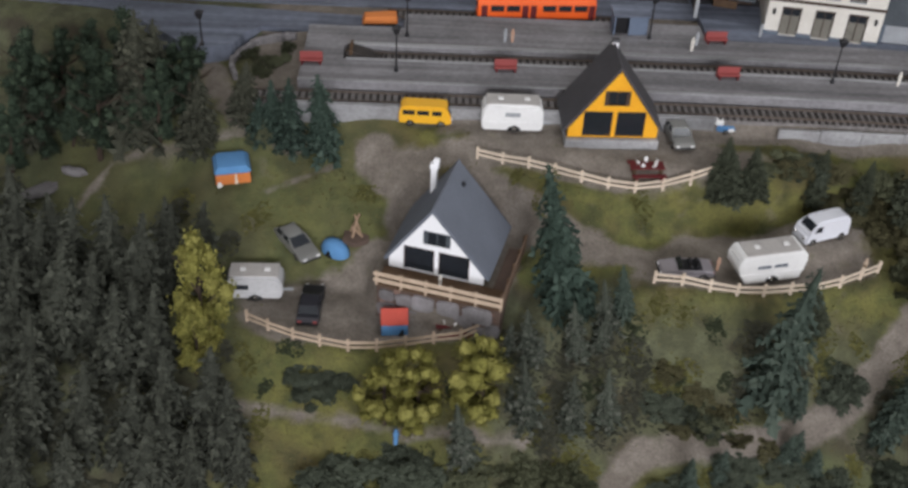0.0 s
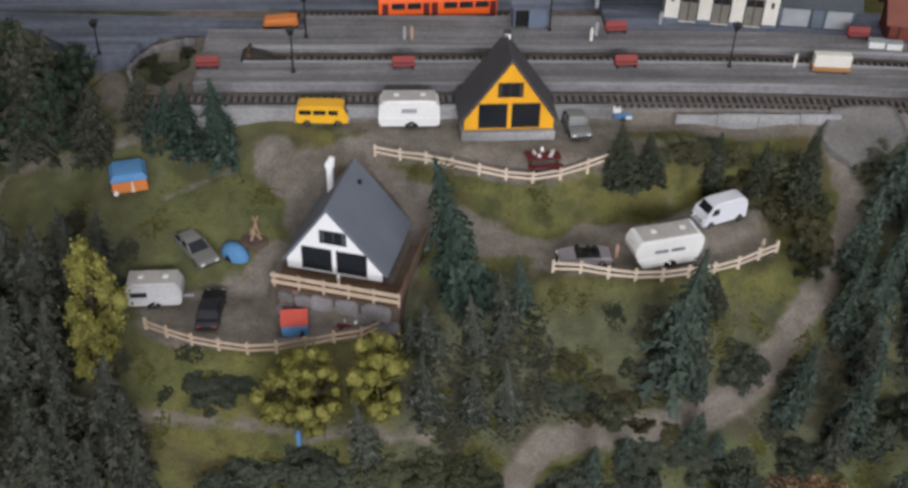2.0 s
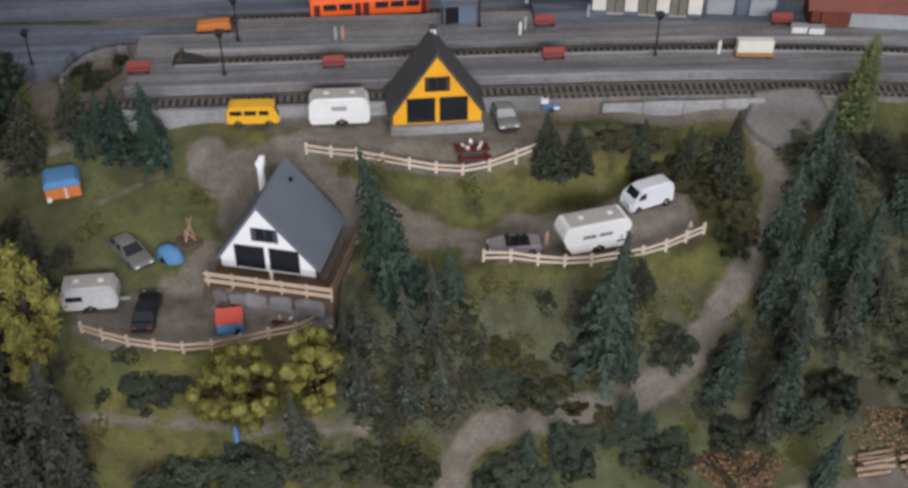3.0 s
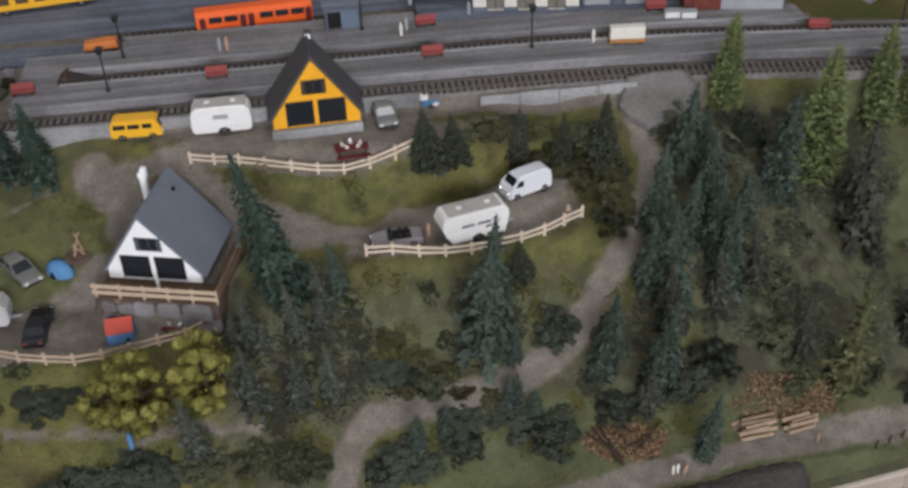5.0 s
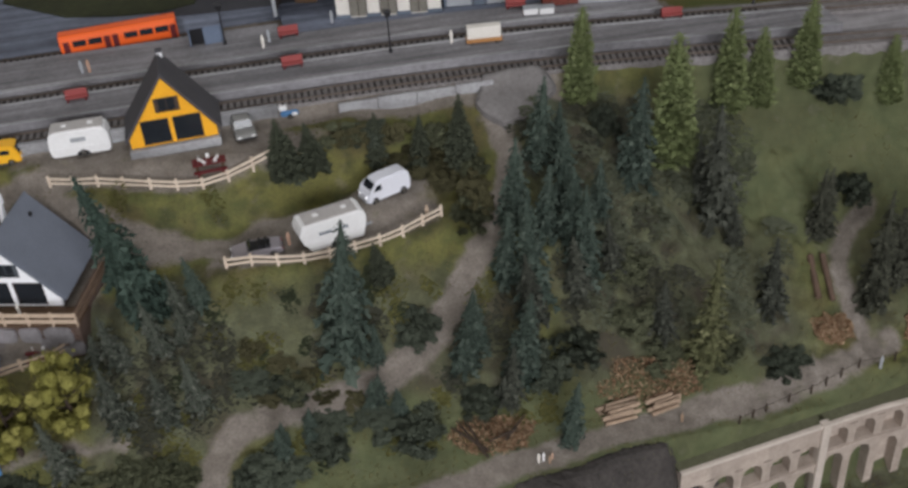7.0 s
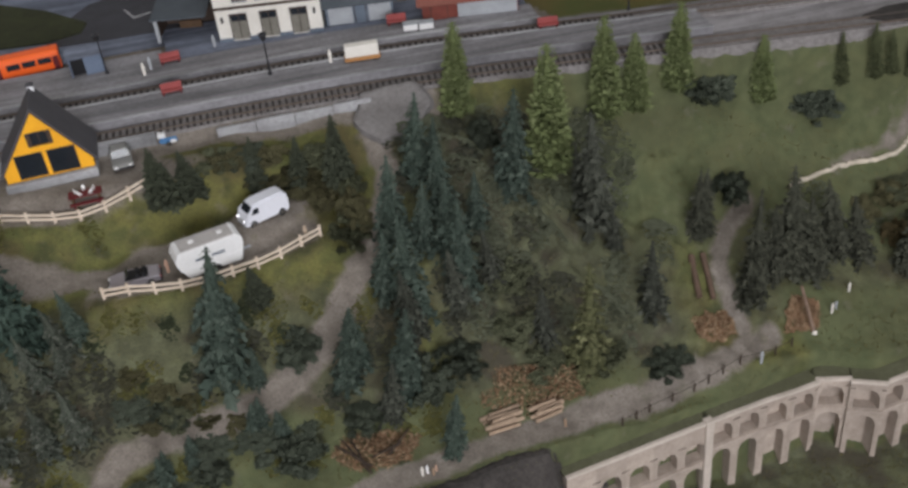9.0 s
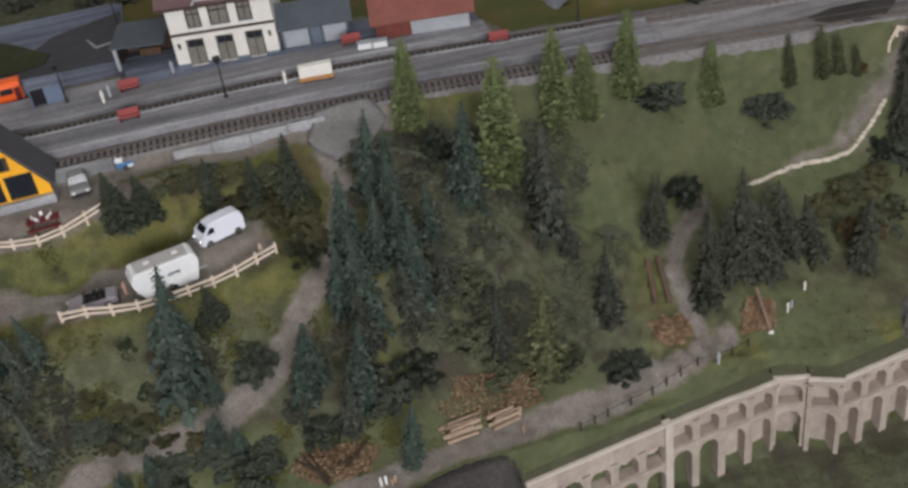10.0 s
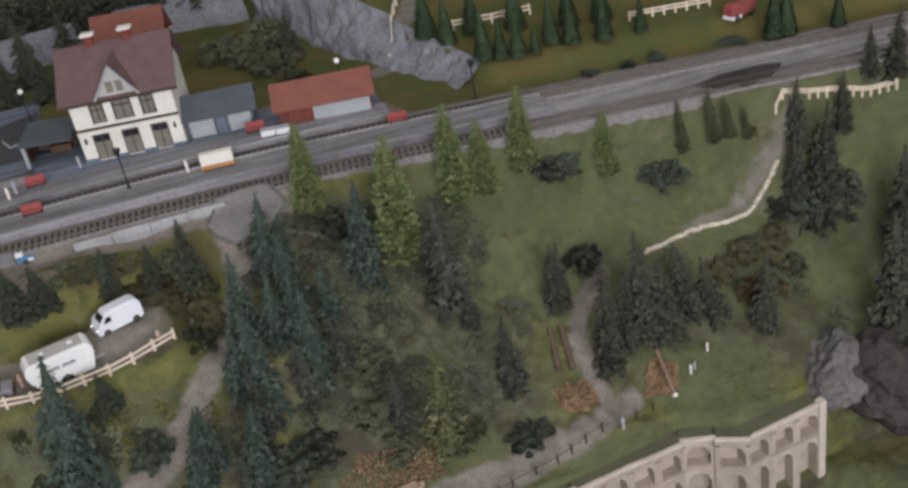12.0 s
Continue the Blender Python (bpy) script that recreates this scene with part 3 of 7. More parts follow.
def make_ground():
    xs = np.concatenate([np.arange(-1.3, -0.5, 0.02), np.arange(-0.5, 1.15, 0.0045), np.arange(1.15, 2.6, 0.015)])
    ys = np.concatenate([np.arange(0.30, 0.46, 0.012), np.arange(0.46, 0.52, 0.0045), np.arange(0.52, 0.61, 0.002), np.arange(0.61, 0.92, 0.0045), np.arange(0.92, 2.4, 0.014)])
    X, Y = np.meshgrid(xs, ys)
    Z = ground(X, Y)
    gx, gy = len(xs), len(ys)
    V = np.stack([X, Y, Z], -1).reshape(-1, 3)
    i = np.arange((gy - 1) * gx).reshape(gy - 1, gx)[:, :-1].ravel()
    F = np.stack([i, i + 1, i + 1 + gx, i + gx], -1)
    me = bpy.data.meshes.new("ground")
    me.from_pydata(V.tolist(), [], F.tolist())
    me.polygons.foreach_set("use_smooth", [True] * len(F))
    gravel = way_mask(X, Y)
    v = Y + along(X)
    woods = np.maximum((1 - smooth((X + 0.2) / 0.07)) * (1 - 0.6 * smooth((v - 0.79) / 0.03) * smooth((X + 0.37) / 0.04)), smooth((X - 0.47) / 0.05) * (1 - smooth((X - 0.72) / 0.06)) * (1 - smooth((v - 0.86) / 0.04)))
    woods = np.maximum(woods, (1 - smooth((v - 0.69) / 0.04)) * smooth((X - 0.04) / 0.03) * (1 - smooth((X - 0.44) / 0.04)) * smooth((v - 0.6) / 0.02) * 0.9)
    woods = np.maximum(woods, smooth((X - 0.05) / 0.02) * (1 - smooth((X - 0.165) / 0.025)) * (1 - smooth((v - 0.735) / 0.02)))
    woods = np.maximum(woods, smooth((X - 0.77) / 0.03) * (1 - smooth((v - 0.80) / 0.04)) * smooth((v - 0.68) / 0.02) * 0.8)
    mead = smooth((X - 0.62) / 0.1) * smooth((v - 0.74) / 0.06)
    mead = np.maximum(mead, (1 - smooth((v - 0.615 - 0.03 * smooth((X - 0.5) / 0.1)) / 0.02)) * smooth((X - 0.2) / 0.05))
    # meadow stops early so darker cover stands for the bank's shaded side
    mead = np.maximum(mead, smooth((X - 0.835) / 0.03) * (1 - smooth((v - 0.715) / 0.02)) * (1 - smooth((X - 0.965) / 0.03)))
    mead = np.maximum(mead, 0.45 * (1 - smooth((X + 0.07) / 0.05)) * smooth((v - 0.69) / 0.03) * (1 - smooth((v - 0.9) / 0.02)))
    # wood floor before the arched wall partly stands for deep shade
    front = smooth((wall_line(X) + 0.0105 - Y) / 0.006) * (1 - smooth((X - 1.0) / 0.04)) * smooth((X - 0.46) / 0.05)
    mead, woods = mead * (1 - front), np.maximum(woods, front)
    field = smooth((v - 1.0) / 0.02) * smooth((X - 0.25) / 0.05)
    woods = np.maximum(woods, smooth((v - 1.0) / 0.02) * (1 - smooth((X - 0.25) / 0.05)))
    col = np.stack([gravel, woods, mead, field], -1).reshape(-1, 4)
    a = me.color_attributes.new("cover", "FLOAT_COLOR", "POINT")
    a.data.foreach_set("color", col.ravel())
    me.materials.append(ground_material())
    return tagged(new("ground", me), "scenic ground of green flock, brown earth and grey gravel", "ground", kind="structure")


make_ground()

# ---- railway: three tracks, two platforms, wall, road ----
def curved(v0, v1, z0, z1, x0, x1, step=0.03):
    """A strip that follows the railway, between the lines v0 and v1."""
    s = Shape()
    xs = np.linspace(x0, x1, max(2, int((x1 - x0) / step) + 1))
    rings = []
    for x in xs:
        c = float(along(x))
        rings.append([(x * 1000, (v - c) * 1000, z * 1000) for v, z in ((v0, z0), (v1, z0), (v1, z1), (v0, z1))])
    return s.loft(rings)


def strip(name, v0, v1, z0, z1, x0, x1, material, label, category):
    return solid(name, curved(v0, v1, z0, z1, x0, x1), material, 0, 0, 0, 0, label, category, kind="structure")


def raised(v):
    """Lifts the middle track so more of its sleepers show from the camera."""
    return 0.0038 if 0.95 < v < 1.0 else 0.0


TRACKS = ((0.9085, -0.17, 1.35), (0.981, -0.105, 1.35), (1.0865, -0.05, 0.2))
for v, x0, x1 in TRACKS:
    strip("track_bed", v - 0.0145, v + 0.0125, 0.070, 0.0838 + raised(v), x0, x1, M["ballast"], "brown-grey stone ballast bed under the rails", "ballast")
strip("platform", 0.9215, 0.9665, 0.07, 0.0945, -0.128, 0.86, M["concrete"], "long grey concrete station platform between two tracks", "platform")
strip("platform", 0.9945, 1.036, 0.07, 0.0945, -0.128, 0.70, M["concrete"], "grey concrete platform in front of the station building", "platform")
strip("platform", 1.0362, 1.069, 0.07, 0.0943, -0.03, 0.285, M["concrete"], "grey concrete platform before the third track", "platform")
strip("platform_edge", 0.9205, 0.925, 0.0948, 0.0956, -0.128, 0.86, M["pale_concrete"], "pale worn kerb along the platform edge", "kerb")
strip("platform_edge", 0.9635, 0.9675, 0.0948, 0.0956, -0.085, 0.86, M["pale_concrete"], "pale worn kerb along the platform edge", "kerb")
strip("platform_edge", 0.9935, 1.000, 0.0948, 0.0956, -0.085, 0.70, M["pale_concrete"], "pale worn kerb along the platform edge", "kerb")
strip("platform_end", 0.9665, 0.9945, 0.07, 0.0943, -0.128, -0.088, M["concrete"], "grey concrete end joining the two platforms", "platform")
strip("parapet", 0.8885, 0.8935, 0.06, 0.0885, -0.13, 0.27, M["pale_concrete"], "low pale concrete wall along the track", "wall")
strip("station_square", 1.040, 1.10, 0.07, 0.0901, 0.461, 0.70, M["asphalt"], "dark grey asphalt before the sheds", "pavement")
strip("station_yard", 1.1301, 1.24, 0.07, 0.0903, 0.29, 0.46, M["dark_asphalt"], "darker asphalt beside the station", "pavement")
strip("station_square", 1.040, 1.13, 0.07, 0.0905, 0.29, 0.46, M["asphalt"], "dark grey asphalt square round the station", "pavement")
strip("lane", 0.908, 0.9215, 0.06, 0.0836, 0.86, 1.35, M["yard"], "grey gravel strip beside the rails", "ground")
strip("yard_surface", 0.9205, 0.9675, 0.06, 0.0841, 0.861, 1.5, M["yard"], "pale grey gravel between the tracks", "ground")
strip("goods_yard", 0.9945, 1.012, 0.06, 0.0836, 0.70, 1.5, M["yard"], "grey gravel of the goods yard", "ground")
s = Shape().prism([(-700, 1110), (-480, 1092), (-403, 1083), (-345, 1074), (-308, 1050), (-264, 1012), (-231, 996), (-205, 1004), (-196, 1030), (-180, 1046), (-128, 1040), (-31, 1040), (-31, 1076), (-700, 1120)], "z", 60, 84.3)
solid("road_mouth", s, M["asphalt"], 0, 0, 0, 0, "blue-grey asphalt where the lane meets the road", "road", kind="structure")
strip("road", 1.103, 1.34, 0.06, 0.0846, -0.75, 0.29, M["asphalt"], "blue-grey asphalt road behind the tracks", "road")


# rails and sleepers
def track(v, x0, x1, near):
    t = tagged(new("railway_track"), "steel rails on dark sleepers in ballast", "track", kind="structure")
    for side in (-0.00825, 0.00825):
        part("rail", curved(v + side - 0.0006, v + side + 0.0006, 0.0853 + raised(v), 0.0872 + raised(v), x0, x1), M["rail"], t)
    me = mesh_of("sleeper", Shape().box(-1.3, 1.3, -12.5, 12.5, 0, 1.6), M["sleeper"])
    x = x0 + 0.004
    while x < min(x1, near):
        o = new("sleeper", me)
        o.parent = t
        o.matrix_local = pose(x, v - float(along(x)), 0.0837 + raised(v), 0, 0, -math.degrees(float(along(x + 0.01) - along(x - 0.01)) / 0.02))
        x += 0.0068
    return t


for v, x0, x1 in TRACKS:
    track(v - 0.001, x0, x1, 0.80)

# ---- houses ----
def a_frame(x, y, z, turn, wide, high, deep, wall, roof, label, plinth, apex=0.0):
    h = thing("a_frame_house", x, y, z, turn, label, "house")
    w = wide / 2
    top = high
    side = 11.0

    def rise(px):
        return side + (top - side) * ((w - px) / (w - apex) if px > apex else (w + px) / (w + apex))
    # front wall round two large openings and a small upper window
    o0, o1, oh = w * 0.69, w * 0.045, high * 0.395
    wx, wz0, wz1 = w * 0.28, high * 0.50, high * 0.70
    wz1 = min(wz1, rise(wx) - 1.0, rise(-wx) - 1.0)
    gable = [(-w, 0), (w, 0), (w, side), (apex, top), (-w, side)]

    def pane(x0, x1, z0, z1):
        return [(x0, z0), (x1, z0), (x1, z1), (x0, z1)]
    s = Shape().plate(gable, [pane(-o0, -o1, 0.6, oh), pane(o1, o0, 0.6, oh), pane(-wx, wx, wz0, wz1)], 0, 2.5)
    part("wall", s, wall, h)
    b = Shape().prism([(-w + 1, 0), (w - 1, 0), (w - 1, side), (apex, top - 1.5), (-w + 1, side)], "y", deep - 2.5, deep)
    part("wall", b, wall, h)
    # black panel puts the unlit interior's shade into its colour
    inner = Shape().box(-o0 - 1, o0 + 1, 9, 10, 0.2, oh + 1)
    part("interior_shade_panel", inner, M["black"], h, "black panel standing for the unlit room behind the openings")
    part("floor_slab", Shape().box(-w, w, 0.2, deep, -0.8, 0.1), M["darkwood"], h)
    for sx in (-1, 1):
        c = (o0 + o1) / 2 * sx
        hw = (o0 - o1) / 2
        d = part("glazed_door", Shape().box(c - hw + 0.3, c + hw - 0.3, 1.6, 2.2, 0.2, oh - 0.3), M["glass"], h, "dark glass door")
        f = Shape()
        f.box(c - hw, c - hw + 0.9, 0.5, 2.4, 0, oh).box(c + hw - 0.9, c + hw, 0.5, 2.4, 0, oh).box(c - hw, c + hw, 0.4, 2.4, oh - 1.0, oh)
        part("frame", f, M["frame"], d)
    win = part("window", Shape().box(-wx * 0.7, wx * 0.7, 1.2, 1.8, wz0, wz1), M["glass"], h, "small dark upper window")
    f = Shape()
    for a, b2 in ((-wx, -wx * 0.66), (wx * 0.66, wx)):
        f.box(a, b2, -0.5, 1.6, wz0, wz1)
    f.box(-wx, wx, -0.4, 1.6, wz0 - 0.8, wz0).box(-wx, wx, -0.4, 1.6, wz1 - 0.7, wz1 + 0.3).box(-0.4, 0.4, 0.4, 1.6, wz0, wz1)
    part("shutter", f, M["slate"] if wall == M["white_wall"] else M["frame"], win)
    # roof slabs, reaching past the walls
    over, low = 3.5, 4.5
    for sx in (-1, 1):
        slope = (top - side) / (w - sx * apex)
        ex = w + low / slope
        t = 2.2
        nrm = Vector((slope, 1)).normalized() * t
        o = [(apex, top + 0.2), (sx * ex, side - low), (sx * (ex + nrm.x), side - low + nrm.y), (apex, top + 0.2 + t * 1.55)]
        r = Shape().prism(o, "y", -0.6, deep + over)
        slab = part("roof", r, roof, h)
        rim = Shape().prism([(apex, top + 0.0), (sx * (ex - 0.4), side - low), (sx * ex, side - low), (apex, top + 0.7)], "y", -1.3, -0.7)
        part("barge_board", rim, M["frame"] if wall != M["white_wall"] else M["roof"], slab)
    part("ridge", Shape().tube((apex, -0.4, top + 3.2), (apex, deep + over, top + 3.2), 1.1, 1.1, 6), roof, h)
    if plinth:
        part("plinth", Shape().box(-w - 2.5, w + 1.5, -5, deep, -10, -1.0).bevel(0.5, 1), M["pale_concrete"], h, "pale grey concrete plinth")
    return h


white_house = a_frame(0.0095, 0.7435, 0.004, -16, 87, 67, 77, M["white_wall"], M["roof"], "white A-frame holiday house with a steep slate-grey roof", False, -4.5)
yellow_house = a_frame(0.1685, 0.857, 0.082, 2, 83, 69, 50, M["yellow_wall"], M["roof_dark"], "bright yellow A-frame holiday house with a dark roof", True)
ch = part("chimney", Shape().box(-2.6, 2.6, -2.6, 2.6, 26, 68).bevel(0.5, 1), M["white_wall"], white_house, "white rendered chimney", m=pose(-0.0225, 0.063, 0, 0, 0, 0))
part("cap", Shape().box(-3.4, 4.0, -3.2, 3.2, 68.2, 74).box(-0.5, 4.6, -2.4, 2.4, 74, 79).bevel(0.5, 1), M["white_wall"], ch)
ch = part("chimney", Shape().box(-2.6, 2.6, -2.6, 2.6, 50, 74).bevel(0.5, 1), M["white_wall"], yellow_house, "white chimney with a dark cap", m=pose(0.001, 0.047, 0, 0, 0, 0))
part("cap", Shape().box(-3.4, 3.4, -3.4, 3.4, 74.1, 76.5).bevel(0.4, 1), M["roof_dark"], ch)
part("vent", Shape().tube((2.5, 60, 50), (6.5, 60, 61), 2.1, 1.9, 8), M["black"], white_house, "small dark roof vent")

# deck, railing and stone terrace of the white house
deck = thing("wooden_deck", 0.0095, 0.7435, 0.004, -16, "brown timber deck with pale plank railing before the white house", "deck")
for k in range(9):
    part("plank", Shape().box(-47, 66, -27 + k * 3, -24.4 + k * 3, -2.2, -0.9), M["darkwood"], deck)
for z0 in (2.6, 9.4):
    part("rail", Shape().box(-48.5, 67.5, -28.4, -27.2, z0, z0 + 4.2).bevel(0.3, 1), M["wood"], deck, "pale wooden railing plank")
for k in range(6):
    px = -46 + k * 22.4
    part("post", Shape().box(px - 1, px + 1, -27.1, -25.2, -2, 13.4), M["wood"], deck)
for z0 in (3, 10):
    part("side_rail", Shape().box(66.2, 67.6, -26.5, 66, z0, z0 + 4.2), M["oldwood"], deck, "brown wooden side railing")
for k in range(5):
    py = -22 + k * 21
    part("side_post", Shape().box(64.3, 66.1, py - 1, py + 1, -6, 14.5), M["darkwood"], deck)

terrace = tagged(solid("terrace_wall", Shape().box(-46, 66, -26.5, -10, -46, -2.4).box(52, 66, -10, 62, -50, -2.4), M["mortar"], 0.0095, 0.7435, 0.004, -16, "rough grey stone wall under the wooden deck", "wall"), kind="structure")
dice = random.Random(3)
def slab_outline(w, h, r):
    """A worn, roughly squared stone slab seen from the front."""
    out = []
    for k in range(12):
        a = k * math.pi / 6 + 0.2
        c, d = math.cos(a), math.sin(a)
        out.append((w * math.copysign(abs(c) ** 0.38, c) * r.uniform(0.88, 1.1), h * math.copysign(abs(d) ** 0.42, d) * r.uniform(0.84, 1.1)))
    return out


for cx, cz, w, h, key in ((-36, -11, 7, 6, "stone"), (-20, -13, 8, 7, "stone"), (-3, -12, 10, 8, "pale_stone"), (20, -12, 11, 8.5, "pale_stone"), (46, -12, 13, 9.5, "pale_stone"), (34, -22, 8, 7, "stone"), (60, -26, 7, 8, "stone"), (8, -26, 12, 6, "stone"), (-14, -28, 11, 6, "stone"), (-36, -27, 9, 7, "stone"), (45, -30, 12, 6, "stone"), (25, -34, 9, 5, "stone")):
    o = [(cx + px, cz + pz) for px, pz in slab_outline(w, h, dice)]
    part("stone", Shape().prism(o, "y", -28.2 - dice.random(), -26.2).bevel(0.9, 2), M[key], terrace)
for k in range(46):
    cx, cz, w = dice.uniform(-44, 64), dice.uniform(-36, -4), dice.uniform(1.6, 3.4)
    o = [(cx + px, cz + pz) for px, pz in slab_outline(w, w * 0.8, dice)]
    part("stone", Shape().prism(o, "y", -27.6, -26.3), M["rubble"], terrace)


# ---- vehicles ----
def wheel(parent, x, y, r, w=3.4):
    t = part("wheel", Shape().tube((x, y - w / 2, r), (x, y + w / 2, r), r, r, 14).bevel(0.3, 1), M["tyre"], parent)
    d = 1 if y > 0 else -1
    part("rim", Shape().tube((x, y + d * (w / 2), r), (x, y + d * (w / 2 + 0.25), r), r * 0.58, r * 0.5, 10), M["chrome"], t)


def shell(profile, wide, belt, inward, soft):
    """Side outline pushed across the width, drawn in above the belt line, edges rounded."""
    s = Shape().prism(profile, "y", -wide / 2, wide / 2)
    s.shift(lambda c: Vector((c.x, c.y * (1 - inward * max(0, c.z - belt) / 10), c.z)))
    return s.bevel(soft, 2)


def saloon(x, y, z, turn, paint, label, length=50, open_top=False):
    k = length / 50
    c = thing("convertible" if open_top else "car", x, y, z, turn, label, "car")
    low = [(-25, 3.6), (-25.2, 7.6), (-23.5, 9.6), (-14, 10.2), (8, 10.2), (14, 9.4), (24, 8.2), (25.4, 6.6), (25.2, 3.6)]
    part("body", shell([(a * k, b) for a, b in low], 20, 9, 0.25, 0.9), paint, c, "", True)
    if open_top:
        part("interior", Shape().box(-13, 8, -7.5, 7.5, 10.0, 10.7), M["black"], c, "dark open cabin")
        for sx, sy in ((-3, -4), (-3, 4), (-9, -4), (-9, 4)):
            part("seat", Shape().box(sx - 2, sx + 1.6, sy - 2.6, sy + 2.6, 10.4, 13.6).bevel(0.6, 1), M["black"], c, "black seat")
        part("windscreen", Shape().prism([(8.2, 10.3), (8.8, 10.3), (5.6, 14.6), (5.0, 14.6)], "y", -8, 8), M["glass"], c)
    else:
        cab = [(-19, 10), (-13, 14.8), (3, 15.2), (12, 10)]
        part("window", shell([(a * k, b) for a, b in cab], 18.4, 10, 0.28, 0.5), M["glass"], c, "dark glass window band")
        part("roof", shell([(-13.6 * k, 14.2), (-12.6 * k, 15.1), (2.4 * k, 15.5), (4.0 * k, 14.4)], 17, 10, 0.2, 0.4), paint, c, "", True)
        for sy in (-1, 1):
            for (a, b) in (((-18.6, 9.9), (-13.2, 14.7)), ((-5.5, 10), (-5.2, 14.9)), ((11.4, 10), (3.2, 14.9))):
                part("pillar", Shape().bar((a[0] * k, sy * 9.2, a[1]), (b[0] * k, sy * 8.1, b[1]), 0.9, 1.1), paint, c)
    for a in (-25.6, 25.7):
        part("bumper", Shape().box(a * k - 0.7, a * k + 0.7, -9.4, 9.4, 3.8, 5.4).bevel(0.3, 1), M["black"], c)
    for sy in (-6.8, 6.8):
        part("headlight", Shape().box(24.6 * k, 25.8 * k, sy - 1.6, sy + 1.6, 5.8, 7.4), M["white"], c)
        part("tail_light", Shape().box(-25.6 * k, -24.6 * k, sy - 1.8, sy + 1.8, 6.0, 7.6), M["red"], c)
    for sx in (-15, 15.5):
        for sy in (-8.6, 8.6):
            wheel(c, sx * k, sy, 3.7)
    return c


def minibus(x, y, z, turn):
    c = thing("minibus", x, y, z, turn, "bright yellow minibus parked on the grass below the track", "van")
    prof = [(-24.5, 3.4), (-24.6, 13), (-23, 20.5), (-20, 22.4), (17, 22.4), (21, 20.6), (24, 13), (24.8, 9), (24.6, 3.4)]
    part("body", shell(prof, 20, 12, 0.1, 1.3), M["yellowcar"], c, "", True)
    for sy in (-1, 1):
        for a, b in ((-21, -9.5), (-7.5, 4), (6.5, 15.5)):
            s = Shape().box(a, b, sy * 9.55 - 0.5, sy * 9.55 + 0.5, 13.6, 18.6).bevel(0.35, 1)
            part("window", s, M["glass"], c, "dark side window")
    part("windscreen", Shape().prism([(23.9, 13.4), (24.4, 13.6), (21.6, 20.2), (21.1, 20.2)], "y", -8, 8), M["glass"], c)
    for sy in (-6.5, 6.5):
        part("headlight", Shape().tube((24.4, sy, 8.2), (25.2, sy, 8.2), 1.7, 1.4, 10), M["white"], c)
    for a in (-25.2, 25.2):
        part("bumper", Shape().box(a - 0.6, a + 0.6, -9.4, 9.4, 3.6, 5.4).bevel(0.3, 1), M["pale_concrete"], c)
    for sx in (-14, 15):
        for sy in (-8.7, 8.7):
            wheel(c, sx, sy, 3.8)
    c.scale = (c.scale[0], c.scale[1], c.scale[2] * 0.93)
    return c


def panel_van(x, y, z, turn):
    c = thing("panel_van", x, y, z, turn, "white panel van with a rounded roof parked on the terrace", "van")
    prof = [(-25.5, 2.6), (-26, 17), (-24, 22), (-19, 24), (9, 24), (14.5, 22.4), (20.5, 14.6), (24.5, 12.6), (26, 9), (26, 2.6)]
    part("body", shell(prof, 21, 13, 0.16, 1.7), M["whitecar"], c, "", True)
    part("windscreen", Shape().prism([(14.9, 21.6), (15.3, 21.9), (20.7, 15.0), (20.2, 14.7)], "y", -7.6, 7.6), M["glass"], c)
    for sy in (-1, 1):
        s = Shape().prism([(9, 14.2), (18, 14.2), (14, 19.8), (9, 19.8)], "y", sy * 9.6 - 0.55, sy * 9.6 + 0.55)
        part("window", s, M["glass"], c, "dark cab side window")
        part("headlight", Shape().tube((25.6, sy * 6.6, 9), (26.8, sy * 6.6, 9), 1.6, 1.3, 10), M["chrome"], c)
    part("bumper", Shape().box(25.7, 26.6, -9, 9, 3.4, 4.8).bevel(0.3, 1), M["lightgrey"], c)
    for sx in (-16, 17):
        for sy in (-9.2, 9.2):
            wheel(c, sx, sy, 4.0)
    c.scale = (c.scale[0] * 0.94, c.scale[1], c.scale[2])
    return c


